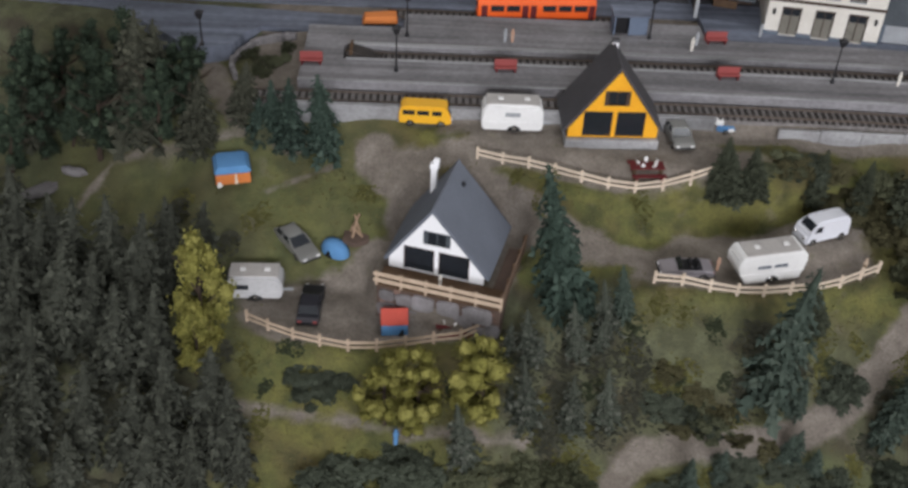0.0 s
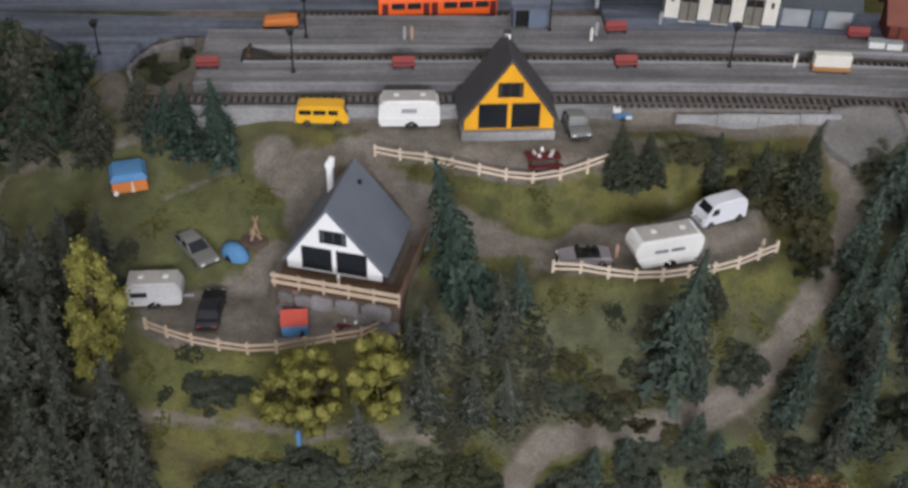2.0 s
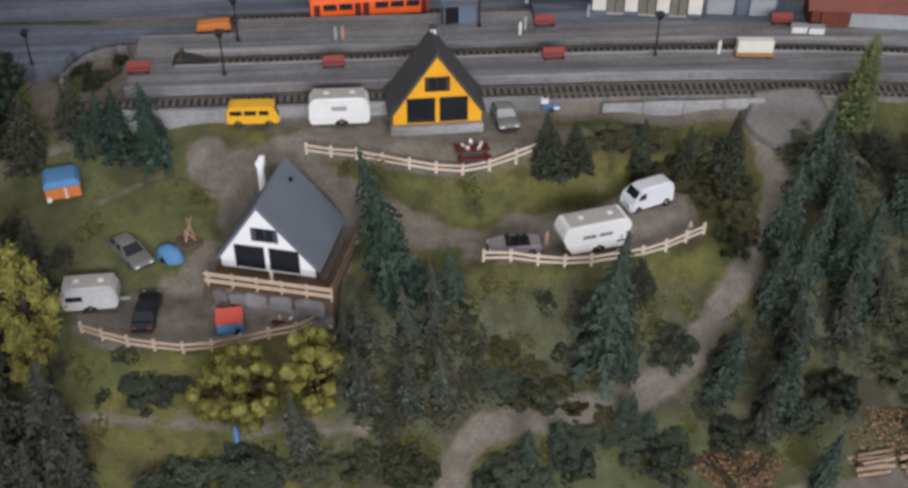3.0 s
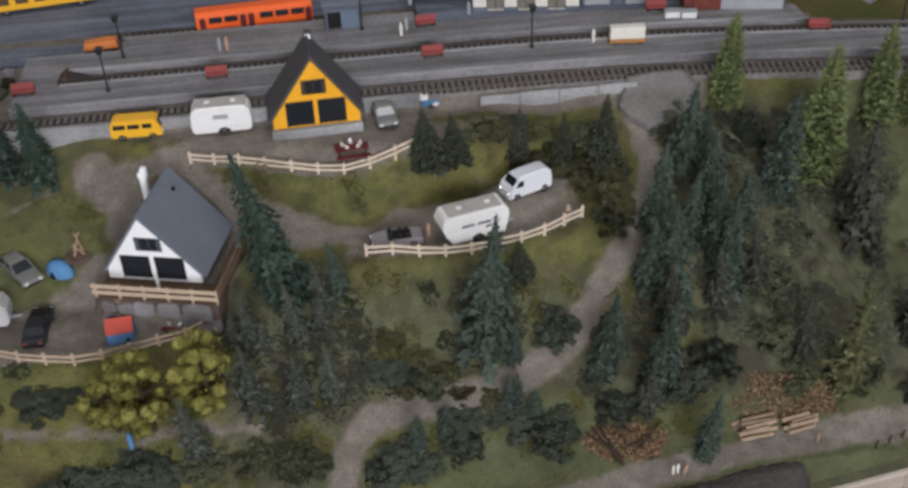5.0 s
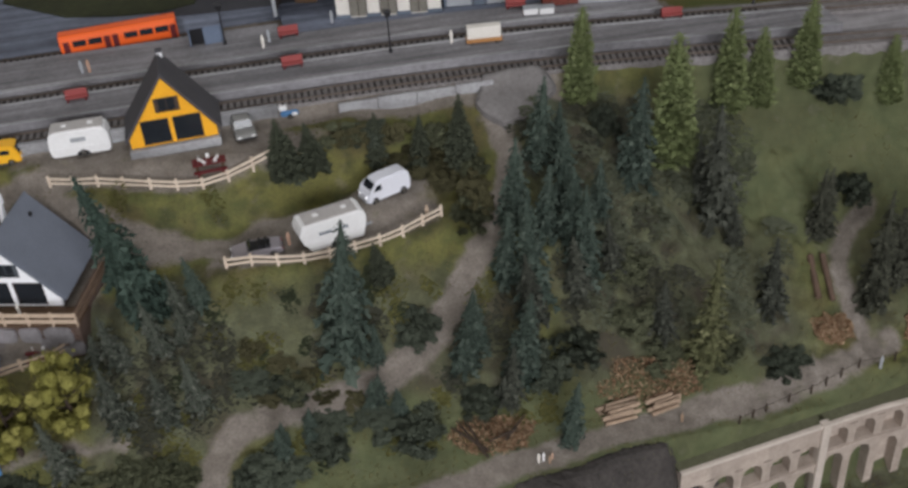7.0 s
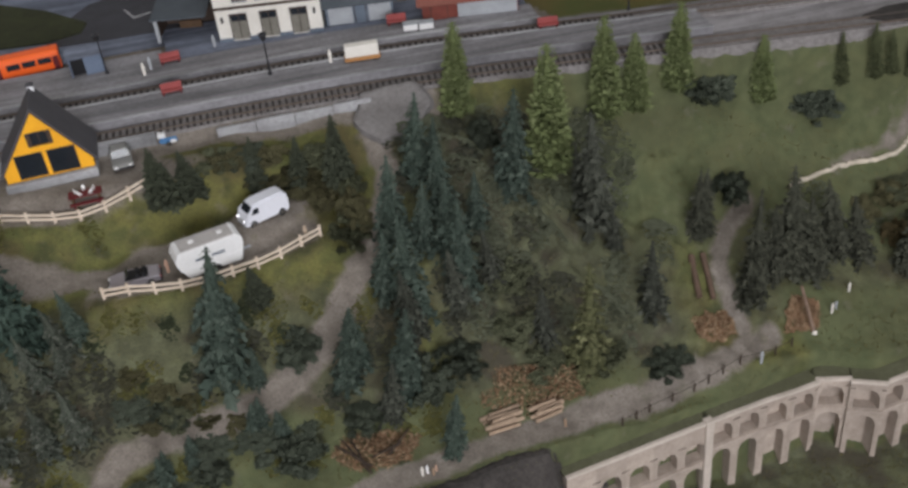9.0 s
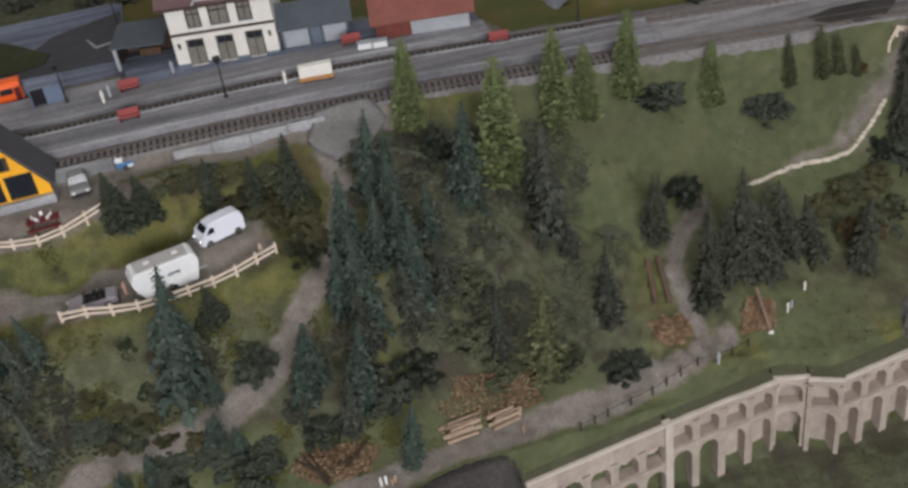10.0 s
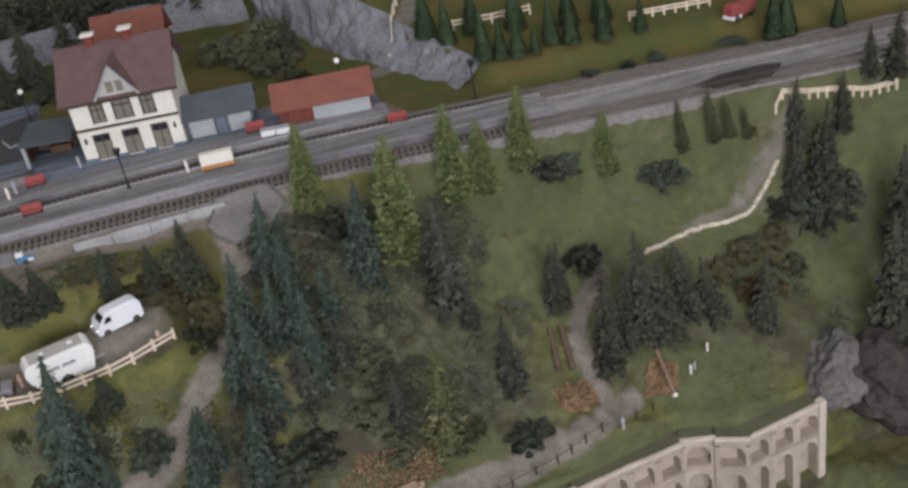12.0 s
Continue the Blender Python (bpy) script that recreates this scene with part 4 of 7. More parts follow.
def caravan(x, y, z, turn, prof, wide, roof_mat, label, arch, bars=False, window=True, plate=False, skin="white", soft=1.6):
    c = thing("caravan", x, y, z, turn, label, "caravan", "caravans on the camp site")
    part("body", shell(prof, wide, 16, 0.05, soft), M[skin], c, "", soft > 1)
    xs, top = [p[0] for p in prof], max(p[1] for p in prof)
    a, b = min(xs), max(xs)
    k = 0.86 if soft > 1 else 0.78
    part("roof", Shape().box(a * k, b * k, -wide * 0.4, wide * 0.4, top - 0.6, top + 0.7).bevel(0.4, 1), roof_mat, c, "pale grey roof")
    for sx in (a * 0.4, b * 0.45):
        part("roof_vent", Shape().box(sx - 2.6, sx + 2.6, -2.4, 2.4, top + 0.7, top + 2.0).bevel(0.4, 1), M["white"], c)
    # no cut-out: a black block paints the arch's shade on both sides
    s = Shape().prism([(arch - 6.5, 1.6), (arch + 6.5, 1.6), (arch + 5.2, 5.8), (arch - 5.2, 5.8)], "y", -wide / 2 - 0.25, wide / 2 + 0.25)
    part("wheel_arch", s, M["black"], c, "black block standing for the shaded wheel arch")
    for sy in (-1, 1):
        wheel(c, arch, sy * (wide / 2 - 1.4), 3.9)
    part("hitch", Shape().bar((b - 2, 0, 4.4), (b + 8, 0, 4.6), 2.2, 1.4), M["lightgrey"], c, "grey tow bar")
    w2 = wide / 2 * 0.955
    for sy in (-1, 1):
        part("moulding", Shape().box(a * 0.93, b * 0.93, sy * (wide / 2 + 0.1) - 0.35, sy * (wide / 2 + 0.1) + 0.35, top * 0.36, top * 0.39), M[skin], c)
    if window:
        for sy in (-1, 1):
            part("window", Shape().box(a * 0.78, a * 0.2, sy * w2 - 0.7, sy * w2 + 0.7, top * 0.5, top * 0.7).bevel(0.3, 1), M["glass"], c, "dark tinted window")
    if plate:
        part("window", Shape().box(-7, 7, -w2 - 0.6, -w2 + 0.6, top * 0.58, top * 0.74).bevel(0.3, 1), M["lightgrey"], c, "small grey window")
    if bars:
        for k in range(11):
            if k != 5:
                part("marking", Shape().box(-15 + 2.6 * k, -13.1 + 2.6 * k, -w2 - 0.75, -w2, top * 0.55, top * (0.64 + 0.012 * (k % 2))), M["bluegrey"], c, "dark blue-grey lettering bar")
        part("window", Shape().box(a + 1.3, a + 2.6, -7, 7, top * 0.55, top * 0.8).bevel(0.3, 1), M["glass"], c, "dark end window")
    return c


minibus(-0.0045, 0.8895, 0.0715, -2)
box_van = [(-28, 1.6), (-29, 10), (-28.4, 22), (-26, 26.5), (-20, 28.6), (20, 28.6), (26, 26.5), (28.4, 22), (29, 10), (28, 1.6)]
caravan(0.077, 0.8865, 0.0722, 0, box_van, 24, M["pale_roof"], "white caravan with a grey roof beside the yellow house", 2, plate=True, window=False)
small_van = [(-23, 2.2), (-25.4, 12), (-24, 21), (-19, 26.4), (19, 26.4), (24, 21.5), (25.4, 12), (23, 2.2)]
caravan(-0.152, 0.7545, -0.0325, 2, small_van, 24, M["pale_roof"], "grey-white caravan with rounded ends beside the yellow tree", 0, skin="greywhite")
big_van = [(-24, 1.2), (-32, 15), (-33.4, 21), (-29.5, 30), (27.5, 30.6), (31.5, 26), (32, 20), (27.5, 1.2)]
caravan(0.300, 0.748, 0.0145, 13, big_van, 26, M["pale_roof"], "long white caravan with dark side lettering on the terrace", 1, bars=True, window=False, soft=0.9)
panel_van(0.358, 0.7895, 0.0262, 202)
saloon(-0.1005, 0.7345, -0.0325, 88, M["darkcar"], "black car parked beside the caravan on gravel")
saloon(-0.1195, 0.788, float(ground(-0.1195, 0.788)), -54, M["silver"], "silver grey saloon car parked on the grass", 59)
saloon(0.2335, 0.872, 0.0722, -83, M["silver"], "silver grey car beside the yellow house", 44)
saloon(0.2295, 0.7455, 0.0133, 182, M["mauve"], "mauve-grey open convertible with black seats behind the fence", 47, True)


# ---- tents, tables and painted figures ----
def frame_tent(x, y, z, turn):
    t = thing("frame_tent", x, y, z, turn, "orange frame tent with a blue canopy roof on the grass", "tent")
    part("cabin", shell([(-16, 0), (-15.4, 13.4), (15.4, 13.4), (16, 0)], 26, 8, 0.06, 0.8), M["orange_cloth"], t)
    top = [[(sx * (w - 2.5 * abs(sy)), sy * d, z) for sx, sy in ((-1, -1), (-0.9, -1.08), (0.9, -1.08), (1, -1), (1, 1), (0.9, 1.1), (-0.9, 1.1), (-1, 1))] for w, d, z in ((19, 14, 13.2), (19.2, 14.4, 14.6), (15.5, 11.5, 19.4), (6, 5, 21))]
    part("roof", Shape().loft(top), M["blue_cloth"], t, "blue canopy", True)
    part("door_flap", Shape().prism([(1, 0.4), (4, 0.4), (3.2, 12), (1.8, 12)], "y", -13.6, -12.9), M["fence"], t, "pale door flap")
    part("porch", Shape().prism([(-15.5, 0.2), (-10.5, 0.2), (-11.4, 5), (-14.4, 5)], "y", -17, -13.4).bevel(0.8, 2), M["white"], t, "white bundled porch cloth")
    for sx in (-17, 17):
        for sy in (-13, 14):
            part("pole", Shape().tube((sx, sy, 0), (sx, sy, 15), 0.45, 0.45, 6), M["chrome"], t)
    return t


frame_tent(-0.183, 0.8465, float(ground(-0.183, 0.8465)) - 0.0005, 14)
t = thing("ridge_tent", -0.0255, 0.7145, -0.0325, 4, "small tent with a red roof and blue walls on gravel", "tent")
part("cabin", Shape().prism([(-12, 0), (-10.4, 9.6), (1.5, 18.6), (9.4, 9), (10, 0)], "x", -11.5, 11.5).bevel(0.7, 2), M["blue_cloth"], t)
part("roof", Shape().prism([(-10.4, 10.4), (1.5, 19.2), (10.6, 8.8), (10.6, 10), (1.5, 20.6), (-10.4, 11.8)], "x", -12, 12).bevel(0.4, 1), M["red_cloth"], t, "red roof cloth")
# closed tent: a black sheet paints the shade of its opening
part("opening", Shape().prism([(3.0, 0.3), (8.4, 0.3), (7.8, 6.4), (6.0, 7.2)], "y", -12.9, -12.1), M["black"], t, "black sheet standing for the shaded tent opening")
t = thing("campfire", -0.064, 0.793, float(ground(-0.064, 0.793)), 0, "unlit campfire of tan sticks on a patch of dark earth", "campfire")
s = Shape().loft([[(r * math.cos(i * 0.5236) * (1 + 0.12 * math.sin(3 * i)), r * 1.25 * math.sin(i * 0.5236), z) for i in range(12)] for r, z in ((13, -3), (12, 0.7), (6, 1.5))])
part("earth_patch", s, M["mortar"], t, "dark brown burnt earth", True)
for a, b, q in (((-5, 2, 1), (3, 6, 19), 1.3), ((4, 0, 1), (-2, 8, 17), 1.2), ((-3, -7, 1), (1, 4, 14), 1.3), ((6, -5, 1), (-4, -1, 10), 1.1), ((1, 9, 1), (0, 3, 18), 1.2)):
    part("stick", Shape().tube(a, b, q, q * 0.75, 6), M["stick"], t)
t = thing("dome_tent", -0.0825, 0.7835, float(ground(-0.0825, 0.7835)) - 0.001, -35, "blue rounded tent beside the silver car", "tent")
rings = [[(15 * math.cos(a) * r, 10 * math.sin(a) * r, z * 0.85) for a in [i * math.pi / 8 for i in range(16)]] for r, z in ((1, 0), (0.97, 5), (0.82, 10), (0.55, 13.6), (0.2, 15.4))]
part("canopy", Shape().loft(rings), M["blue_cloth"], t, "", True)
# black wedge on the closed canopy stands for a shaded entrance
part("entrance", Shape().prism([(-4, 0.3), (4, 0.3), (0, 7)], "y", -10.6, -9.2), M["black"], t)


def figurine(x, y, z, turn, material, label, tall=19):
    """A plain painted peg shape."""
    k = tall / 19
    rings = []
    for r, h in ((1.9, 0), (2.1, 4), (2.0, 8), (2.7, 13), (2.3, 14.8), (1.0, 15.4), (1.7, 16.4), (1.8, 17.6), (1.1, 18.8)):
        rings.append([(r * k * math.cos(i * math.pi / 4), r * k * 0.75 * math.sin(i * math.pi / 4), h * k) for i in range(8)])
    return solid("figurine", Shape().loft(rings), material, x, y, z, turn, label, "figurine", "painted figures")


for px, py, key, tall in ((-0.02, 0.628, "blue_cloth", 19), (0.0135, 0.728, "cream", 13), (0.2595, 0.752, "flesh", 15), (0.3925, 0.757, "wood", 17), (0.445, 0.557, "cream", 12), (0.455, 0.556, "stick", 10), (0.450, 0.559, "white", 11), (0.4585, 0.560, "flesh", 9), (0.803, 0.602, "lightgrey", 16), (0.589, 0.579, "stick", 11), (0.893, 0.628, "cream", 13), (0.899, 0.631, "lightgrey", 11), (0.922, 0.646, "cream", 12)):
    zz = 0.004 if abs(px - 0.0135) < 1e-6 else float(ground(px, py)) - 0.0005
    figurine(px, py, zz, 20, M[key], {"flesh": "small tan painted figure standing on the ground", "blue_cloth": "small blue painted figure on the footpath"}.get(key, "small pale painted figure standing on the ground"), tall)
for px, py, key in ((0.074, 1.012, "lightgrey"), (0.0815, 1.012, "flesh"), (0.266, 1.008, "cream"), (0.273, 1.02, "lightgrey"), (0.462, 0.951, "cream"), (0.345, 1.045, "lightgrey")):
    figurine(px, py, 0.0945, 0, M[key], "small painted figure on the station platform", 15)


def picnic(x, y, z, turn, top, seat, label):
    t = thing("picnic_table", x, y, z, turn, label, "table")
    t.scale = (1.75, 1.3, 0.95)
    part("tabletop", Shape().box(-9, 9, -5, 5, 7.6, 8.6).bevel(0.3, 1), top, t)
    for sx in (-7, 7):
        part("leg", Shape().box(sx - 0.7, sx + 0.7, -4, 4, 0, 7.6), M["darkwood"], t)
    for sy in (-9, 9):
        part("bench", Shape().box(-9, 9, sy - 1.8, sy + 1.8, 3.8, 4.8).box(-7, -6, sy - 1.4, sy + 1.4, 0, 3.8).box(6, 7, sy - 1.4, sy + 1.4, 0, 3.8), seat, t)
    return t


def laid(x, y, z, turn):
    """White chairs and crockery crowding round a table."""
    for k in range(5):
        a = k * 1.26 + turn
        px, py = x + 0.0085 * math.cos(a), y + 0.005 * math.sin(a)
        c = thing("folding_chair", px, py, z, math.degrees(a) + 90, "tiny white folding chair set on the picnic table", "chair", "folding chairs")
        c.scale = (0.62, 0.62, 0.55)
        part("seat", Shape().box(-2.2, 2.2, -2, 2, 3.8, 4.5), M["white"], c)
        part("backrest", Shape().box(-2.2, 2.2, -2.4, -1.7, 4.5, 9), M["white"], c)
        for sx in (-1.8, 1.8):
            part("leg", Shape().box(sx - 0.35, sx + 0.35, -2, -1.3, 0, 3.8).box(sx - 0.35, sx + 0.35, 1.3, 2, 0, 3.8), M["white"], c)


picnic(0.198, 0.824, float(ground(0.198, 0.824)), 4, M["maroon"], M["maroon"], "dark red picnic table with benches behind the fence")
laid(0.198, 0.824, float(ground(0.198, 0.824)) + 0.0083, 0.4)
picnic(0.0265, 0.7135, -0.0325, 8, M["maroon"], M["maroon"], "dark red camping table with benches on gravel")
laid(0.0265, 0.7135, -0.0325 + 0.0083, 1.1)
t = thing("trailer", 0.281, 0.889, 0.0722, 0, "small blue and white two-wheeled trailer by the fence", "trailer")
part("body", Shape().box(-9, 9, -5, 5, 2.5, 7).bevel(1.2, 2), M["blue_cloth"], t)
part("cover", Shape().box(-10, -2, -1, 6.6, 7.1, 12).bevel(0.8, 1), M["white"], t)
part("cover", Shape().box(2, 8, -6, -3, 3, 6).bevel(0.8, 1), M["white"], t)
for sy in (-5.2, 5.2):
    wheel(t, 0, sy, 2.6, 1.8)


# ---- fences ----
def fence(points, high, label, material, group, base=None):
    x0, y0 = points[0]
    low = base or ground
    f = thing("fence", x0, y0, float(low(x0, y0)), 0, label, "fence", group)
    loc = [((x - x0) * 1000, (y - y0) * 1000, (float(low(x, y)) - float(low(x0, y0))) * 1000) for x, y in points]
    for p in loc:
        part("post", Shape().box(p[0] - 1.3, p[0] + 1.3, p[1] - 1.0, p[1] + 1.0, p[2] - 7, p[2] + high + 1.2), material, f)
    for p, q in zip(loc, loc[1:]):
        for z in (high * 0.42, high * 0.86):
            sag = dice.uniform(-0.4, 0.4)
            part("rail", Shape().bar((p[0], p[1] - 1.2, p[2] + z + sag), (q[0], q[1] - 1.2, q[2] + z - sag), 0.9, 2.5), material, f)
    return f


def along_points(line, step):
    pts, total = [], 0.0
    seg = [(Vector(a), Vector(b)) for a, b in zip(line, line[1:])]
    length = sum((b - a).length for a, b in seg)
    n = max(1, round(length / step))
    for k in range(n + 1):
        d = length * k / n
        for a, b in seg:
            if d <= (b - a).length + 1e-9:
                p = a.lerp(b, d / (b - a).length)
                pts.append((p.x, p.y))
                break
            d -= (b - a).length
    return pts


YELLOW_FENCE = ((0.045, 0.849), (0.068, 0.84), (0.102, 0.829), (0.13, 0.8235), (0.163, 0.819), (0.183, 0.8145), (0.216, 0.814), (0.244, 0.816), (0.262, 0.821))
TERRACE_FENCE = ((0.2, 0.731), (0.2278, 0.7255), (0.252, 0.7205), (0.28, 0.7195), (0.3083, 0.7225), (0.3428, 0.728), (0.371, 0.737), (0.4065, 0.759))
YARD_FENCE = ((-0.1555, 0.7185), (-0.1313, 0.7025), (-0.1076, 0.6935), (-0.0835, 0.6875), (-0.0569, 0.685), (-0.0196, 0.686), (0.0179, 0.6935), (0.056, 0.708))
fence(along_points(YELLOW_FENCE, 0.0245), 11, "cream two-rail wooden fence below the yellow house", M["fence"], "camp fences")
fence(along_points(TERRACE_FENCE, 0.0245), 12, "cream two-rail wooden fence round the caravan terrace", M["fence"], "camp fences")
fence(along_points(YARD_FENCE, 0.0245), 12, "pale wooden two-rail fence round the gravel yard", M["wood"], "camp fences")

# ---- station: building, sheds, railcar, lamps, benches ----
def station_building(x, y, z, turn):
    b = thing("station_building", x, y, z, turn, "cream two-storey station with a purple-brown tiled roof", "building")
    W, D, H, F = 59.0, 100.0, 78.0, 40.0

    def facade(z0, z1, holes):
        """Front wall between z0 and z1 with rectangular openings (x0, x1, bottom, top)."""
        return Shape().plate([(-W, z0), (W, z0), (W, z1), (-W, z1)], [[(x0, max(lo, z0 + 0.6)), (x1, max(lo, z0 + 0.6)), (x1, hi), (x0, hi)] for x0, x1, lo, hi in holes], 0, 3)
    doors = [(-43, -25, 0, 31), (-9, 9, 0, 31), (25, 43, 0, 31)]
    wins = [(-36, -22, 47, 68), (-10, 10, 47, 70), (22, 36, 47, 68)]
    part("wall", facade(0, F, doors), M["cream"], b, "cream rendered wall")
    part("wall", facade(F, H, wins), M["cream"], b, "cream rendered wall")
    for q in ((-W, -W + 3, 3.1, D), (W - 3, W, 3.1, D), (-W + 3.1, W - 3.1, D - 3, D)):
        part("wall", Shape().box(*q, 0, H), M["cream"], b, "cream rendered wall")
    for sx in (-1, 1):
        part("gable", Shape().prism([(3, H), (D, H), (D / 2 + 2, H + 42)], "x", sx * (W - 1.5) - 1.2, sx * (W - 1.5) + 1.2), M["cream"], b)
    part("belt_course", Shape().box(-W - 1, W + 1, -1.4, -0.1, F - 1.5, F + 1.5), M["frame"], b, "dark brown band between the storeys")
    part("base_course", Shape().box(-W - 0.8, -43, -0.9, -0.1, 0, 4).box(-25, -9, -0.9, -0.1, 0, 4).box(9, 25, -0.9, -0.1, 0, 4).box(43, W + 0.8, -0.9, -0.1, 0, 4), M["bluegrey"], b, "dark grey base course")
    for x0, x1, lo, hi in doors:
        d = part("door", Shape().box(x0, x1, 1.6, 2.4, 0.2, hi), M["door_grey"], b, "grey-brown double door")
        f = Shape().box(x0 - 1, x0, -0.6, 1.5, 0, hi).box(x1, x1 + 1, -0.6, 1.5, 0, hi).box(x0 - 1, x1 + 1, -0.8, 1.5, hi, hi + 1.6).box((x0 + x1) / 2 - 0.5, (x0 + x1) / 2 + 0.5, 0.8, 1.5, 0, hi)
        part("frame", f, M["frame"], d)
        part("fanlight", Shape().box(x0 + 0.5, x1 - 0.5, 1.0, 1.5, hi * 0.74, hi - 0.5), M["glass"], d)
    for x0, x1, lo, hi in wins:
        w = part("window", Shape().box(x0, x1, 1.8, 2.4, lo, hi), M["door_grey"], b, "grey-brown curtained window")
        f = Shape().box(x0 - 1.2, x0 + 0.4, -0.7, 1.7, lo, hi).box(x1 - 0.4, x1 + 1.2, -0.7, 1.7, lo, hi).box(x0 - 1.2, x1 + 1.2, -0.8, 1.7, hi - 0.4, hi + 1.6)
        f.box((x0 + x1) / 2 - 0.6, (x0 + x1) / 2 + 0.6, 0.8, 1.7, lo, hi).box(x0, x1, 0.8, 1.7, lo + (hi - lo) * 0.66, lo + (hi - lo) * 0.72)
        part("frame", f, M["frame"], w)
        part("sill", Shape().box(x0 - 1.6, x1 + 1.6, -1.6, 1.7, lo - 1.4, lo), M["lightgrey"], w)
    ridge, mid, over = H + 43, D / 2 + 2, 8
    for y0, z0, y1, z1 in ((-over, H - 5, mid, ridge), (D + over, H - 5, mid, ridge)):
        r = Shape().faces([(sx * (W + 9), yy, zz + dz) for dz in (0, 2.4) for yy, zz in ((y0, z0), (y1, z1)) for sx in (-1, 1)], ((0, 1, 3, 2), (4, 6, 7, 5), (0, 4, 5, 1), (2, 3, 7, 6), (0, 2, 6, 4), (1, 5, 7, 3)))
        part("roof", r, M["station_roof"], b, "purple-brown tiled roof slope")
    part("ridge", Shape().tube((-W - 9, mid, ridge + 2), (W + 9, mid, ridge + 2), 1.3, 1.3, 6), M["station_roof"], b)
    part("fascia", Shape().box(-W - 9.4, W + 9.4, -over - 1.2, -over - 0.2, H - 6.2, H - 2.6), M["frame"], b)
    # front gable dormer
    g = part("dormer", Shape().prism([(-24, H - 4), (24, H - 4), (0, H + 33)], "y", -5, 4), M["pale_roof"], b, "pale front gable with a paired window")
    for sx in (-1, 1):
        part("dormer_roof", Shape().prism([(0, H + 33.6), (sx * 27, H - 6), (sx * 28, H - 4), (0, H + 36.5)], "y", -8, 40), M["station_roof"], g)
        part("barge_board", Shape().prism([(0, H + 32.6), (sx * 26.8, H - 7), (sx * 28.2, H - 5), (0, H + 36)], "y", -9, -8.1), M["lightgrey"], g, "pale barge board")
        part("window", Shape().box(sx * 5.5 - 4, sx * 5.5 + 4, -5.7, -5.1, H + 3, H + 16), M["door_grey"], g, "grey-brown paired window")
    for sx in (-25, 18):
        c = part("chimney", Shape().box(sx - 5, sx + 5, mid - 4, mid + 4, ridge - 8, ridge + 12).bevel(0.5, 1), M["brick_red"], b, "chimney with a pale cap")
        part("cap", Shape().box(sx - 8, sx + 8, mid - 6, mid + 6, ridge + 12, ridge + 15).bevel(0.6, 1), M["cream"], c)
    for sx in (-1, 1):
        part("corner_lamp", Shape().box(sx * (W - 7) - 1.2, sx * (W - 7) + 1.2, -3.4, -0.9, 24, 30), M["iron"], b)
    return b


station_building(0.4105, 1.0515, 0.0907, -10.3)


def shed(name, x, y, z, turn, W, D, H, rise, wall, roof, label, front, doors):
    b = thing(name, x, y, z, turn, label, "shed")
    part("wall", Shape().box(-W, W, 0, D, 0, H), wall, b)
    for sx in (-1, 1):
        part("gable", Shape().prism([(0.5, H), (D - 0.5, H), (D / 2, H + rise - 1)], "x", sx * (W - 1.2) - 1, sx * (W - 1.2) + 1), wall, b)
    for x0, x1, hi, m in front:
        part("cladding", Shape().box(x0, x1, -1.0, -0.1, 0.5, hi), M[m], b, "pale weathered boarding")
    for x0, x1, hi, m in doors:
        d = part("door", Shape().box(x0, x1, -1.6, -1.1, 0.2, hi), M[m], b)
        part("frame", Shape().box(x0 - 0.8, x0, -1.9, -1.1, 0, hi).box(x1, x1 + 0.8, -1.9, -1.1, 0, hi).box(x0 - 0.8, x1 + 0.8, -1.9, -1.1, hi, hi + 1), M["frame"], d)
    for y0, y1 in ((-6, D / 2), (D + 6, D / 2)):
        z0, z1 = H - rise * 12 / D, H + rise
        r = Shape().faces([(sx * (W + 6), yy, zz + dz) for dz in (0, 1.8) for yy, zz in ((y0, z0), (y1, z1)) for sx in (-1, 1)], ((0, 1, 3, 2), (4, 6, 7, 5), (0, 4, 5, 1), (2, 3, 7, 6), (0, 2, 6, 4), (1, 5, 7, 3)))
        part("roof", r, roof, b)
    return b


shed("goods_shed", 0.631, 0.9985, 0.0907, -10.5, 54, 46, 27, 19, M["brick_red"], M["red_roof"], "red brick goods shed with a red tiled roof", [(-14, 53, 24, "lightgrey")], [(-44, -26, 20, "brick_red")])
shed("store_shed", 0.5125, 1.0445, 0.0907, -9, 39, 48, 27, 17, M["bluegrey"], M["slate"], "blue-grey boarded store with a slate-coloured roof", [(-36, -8, 22, "lightgrey"), (10, 36, 22, "lightgrey")], [(-5, 7, 21, "bluegrey")])
c = thing("canopy", 0.318, 1.105, 0.0907, -14, "dark blue-grey lean-to canopy on posts beside the station", "canopy")
part("roof", Shape().prism([(-24, 28), (36, 34), (36, 36), (-24, 30)], "x", -34, 30), M["slate"], c)
part("post", Shape().box(-31, -27, -22, -18, 0, 28.6).bevel(0.3, 1), M["lightgrey"], c, "pale grey corner pillar")
# added walls carry the shade under the canopy in their dark colour
part("back_wall", Shape().box(-34, 30, 30, 32, 0, 33), M["frame"], c, "back wall coloured dark for the shade under the canopy")
part("side_wall", Shape().box(-32.5, -30.5, -6, 29.8, 0, 29), M["frame"], c, "side wall coloured dark for the shade under the canopy")
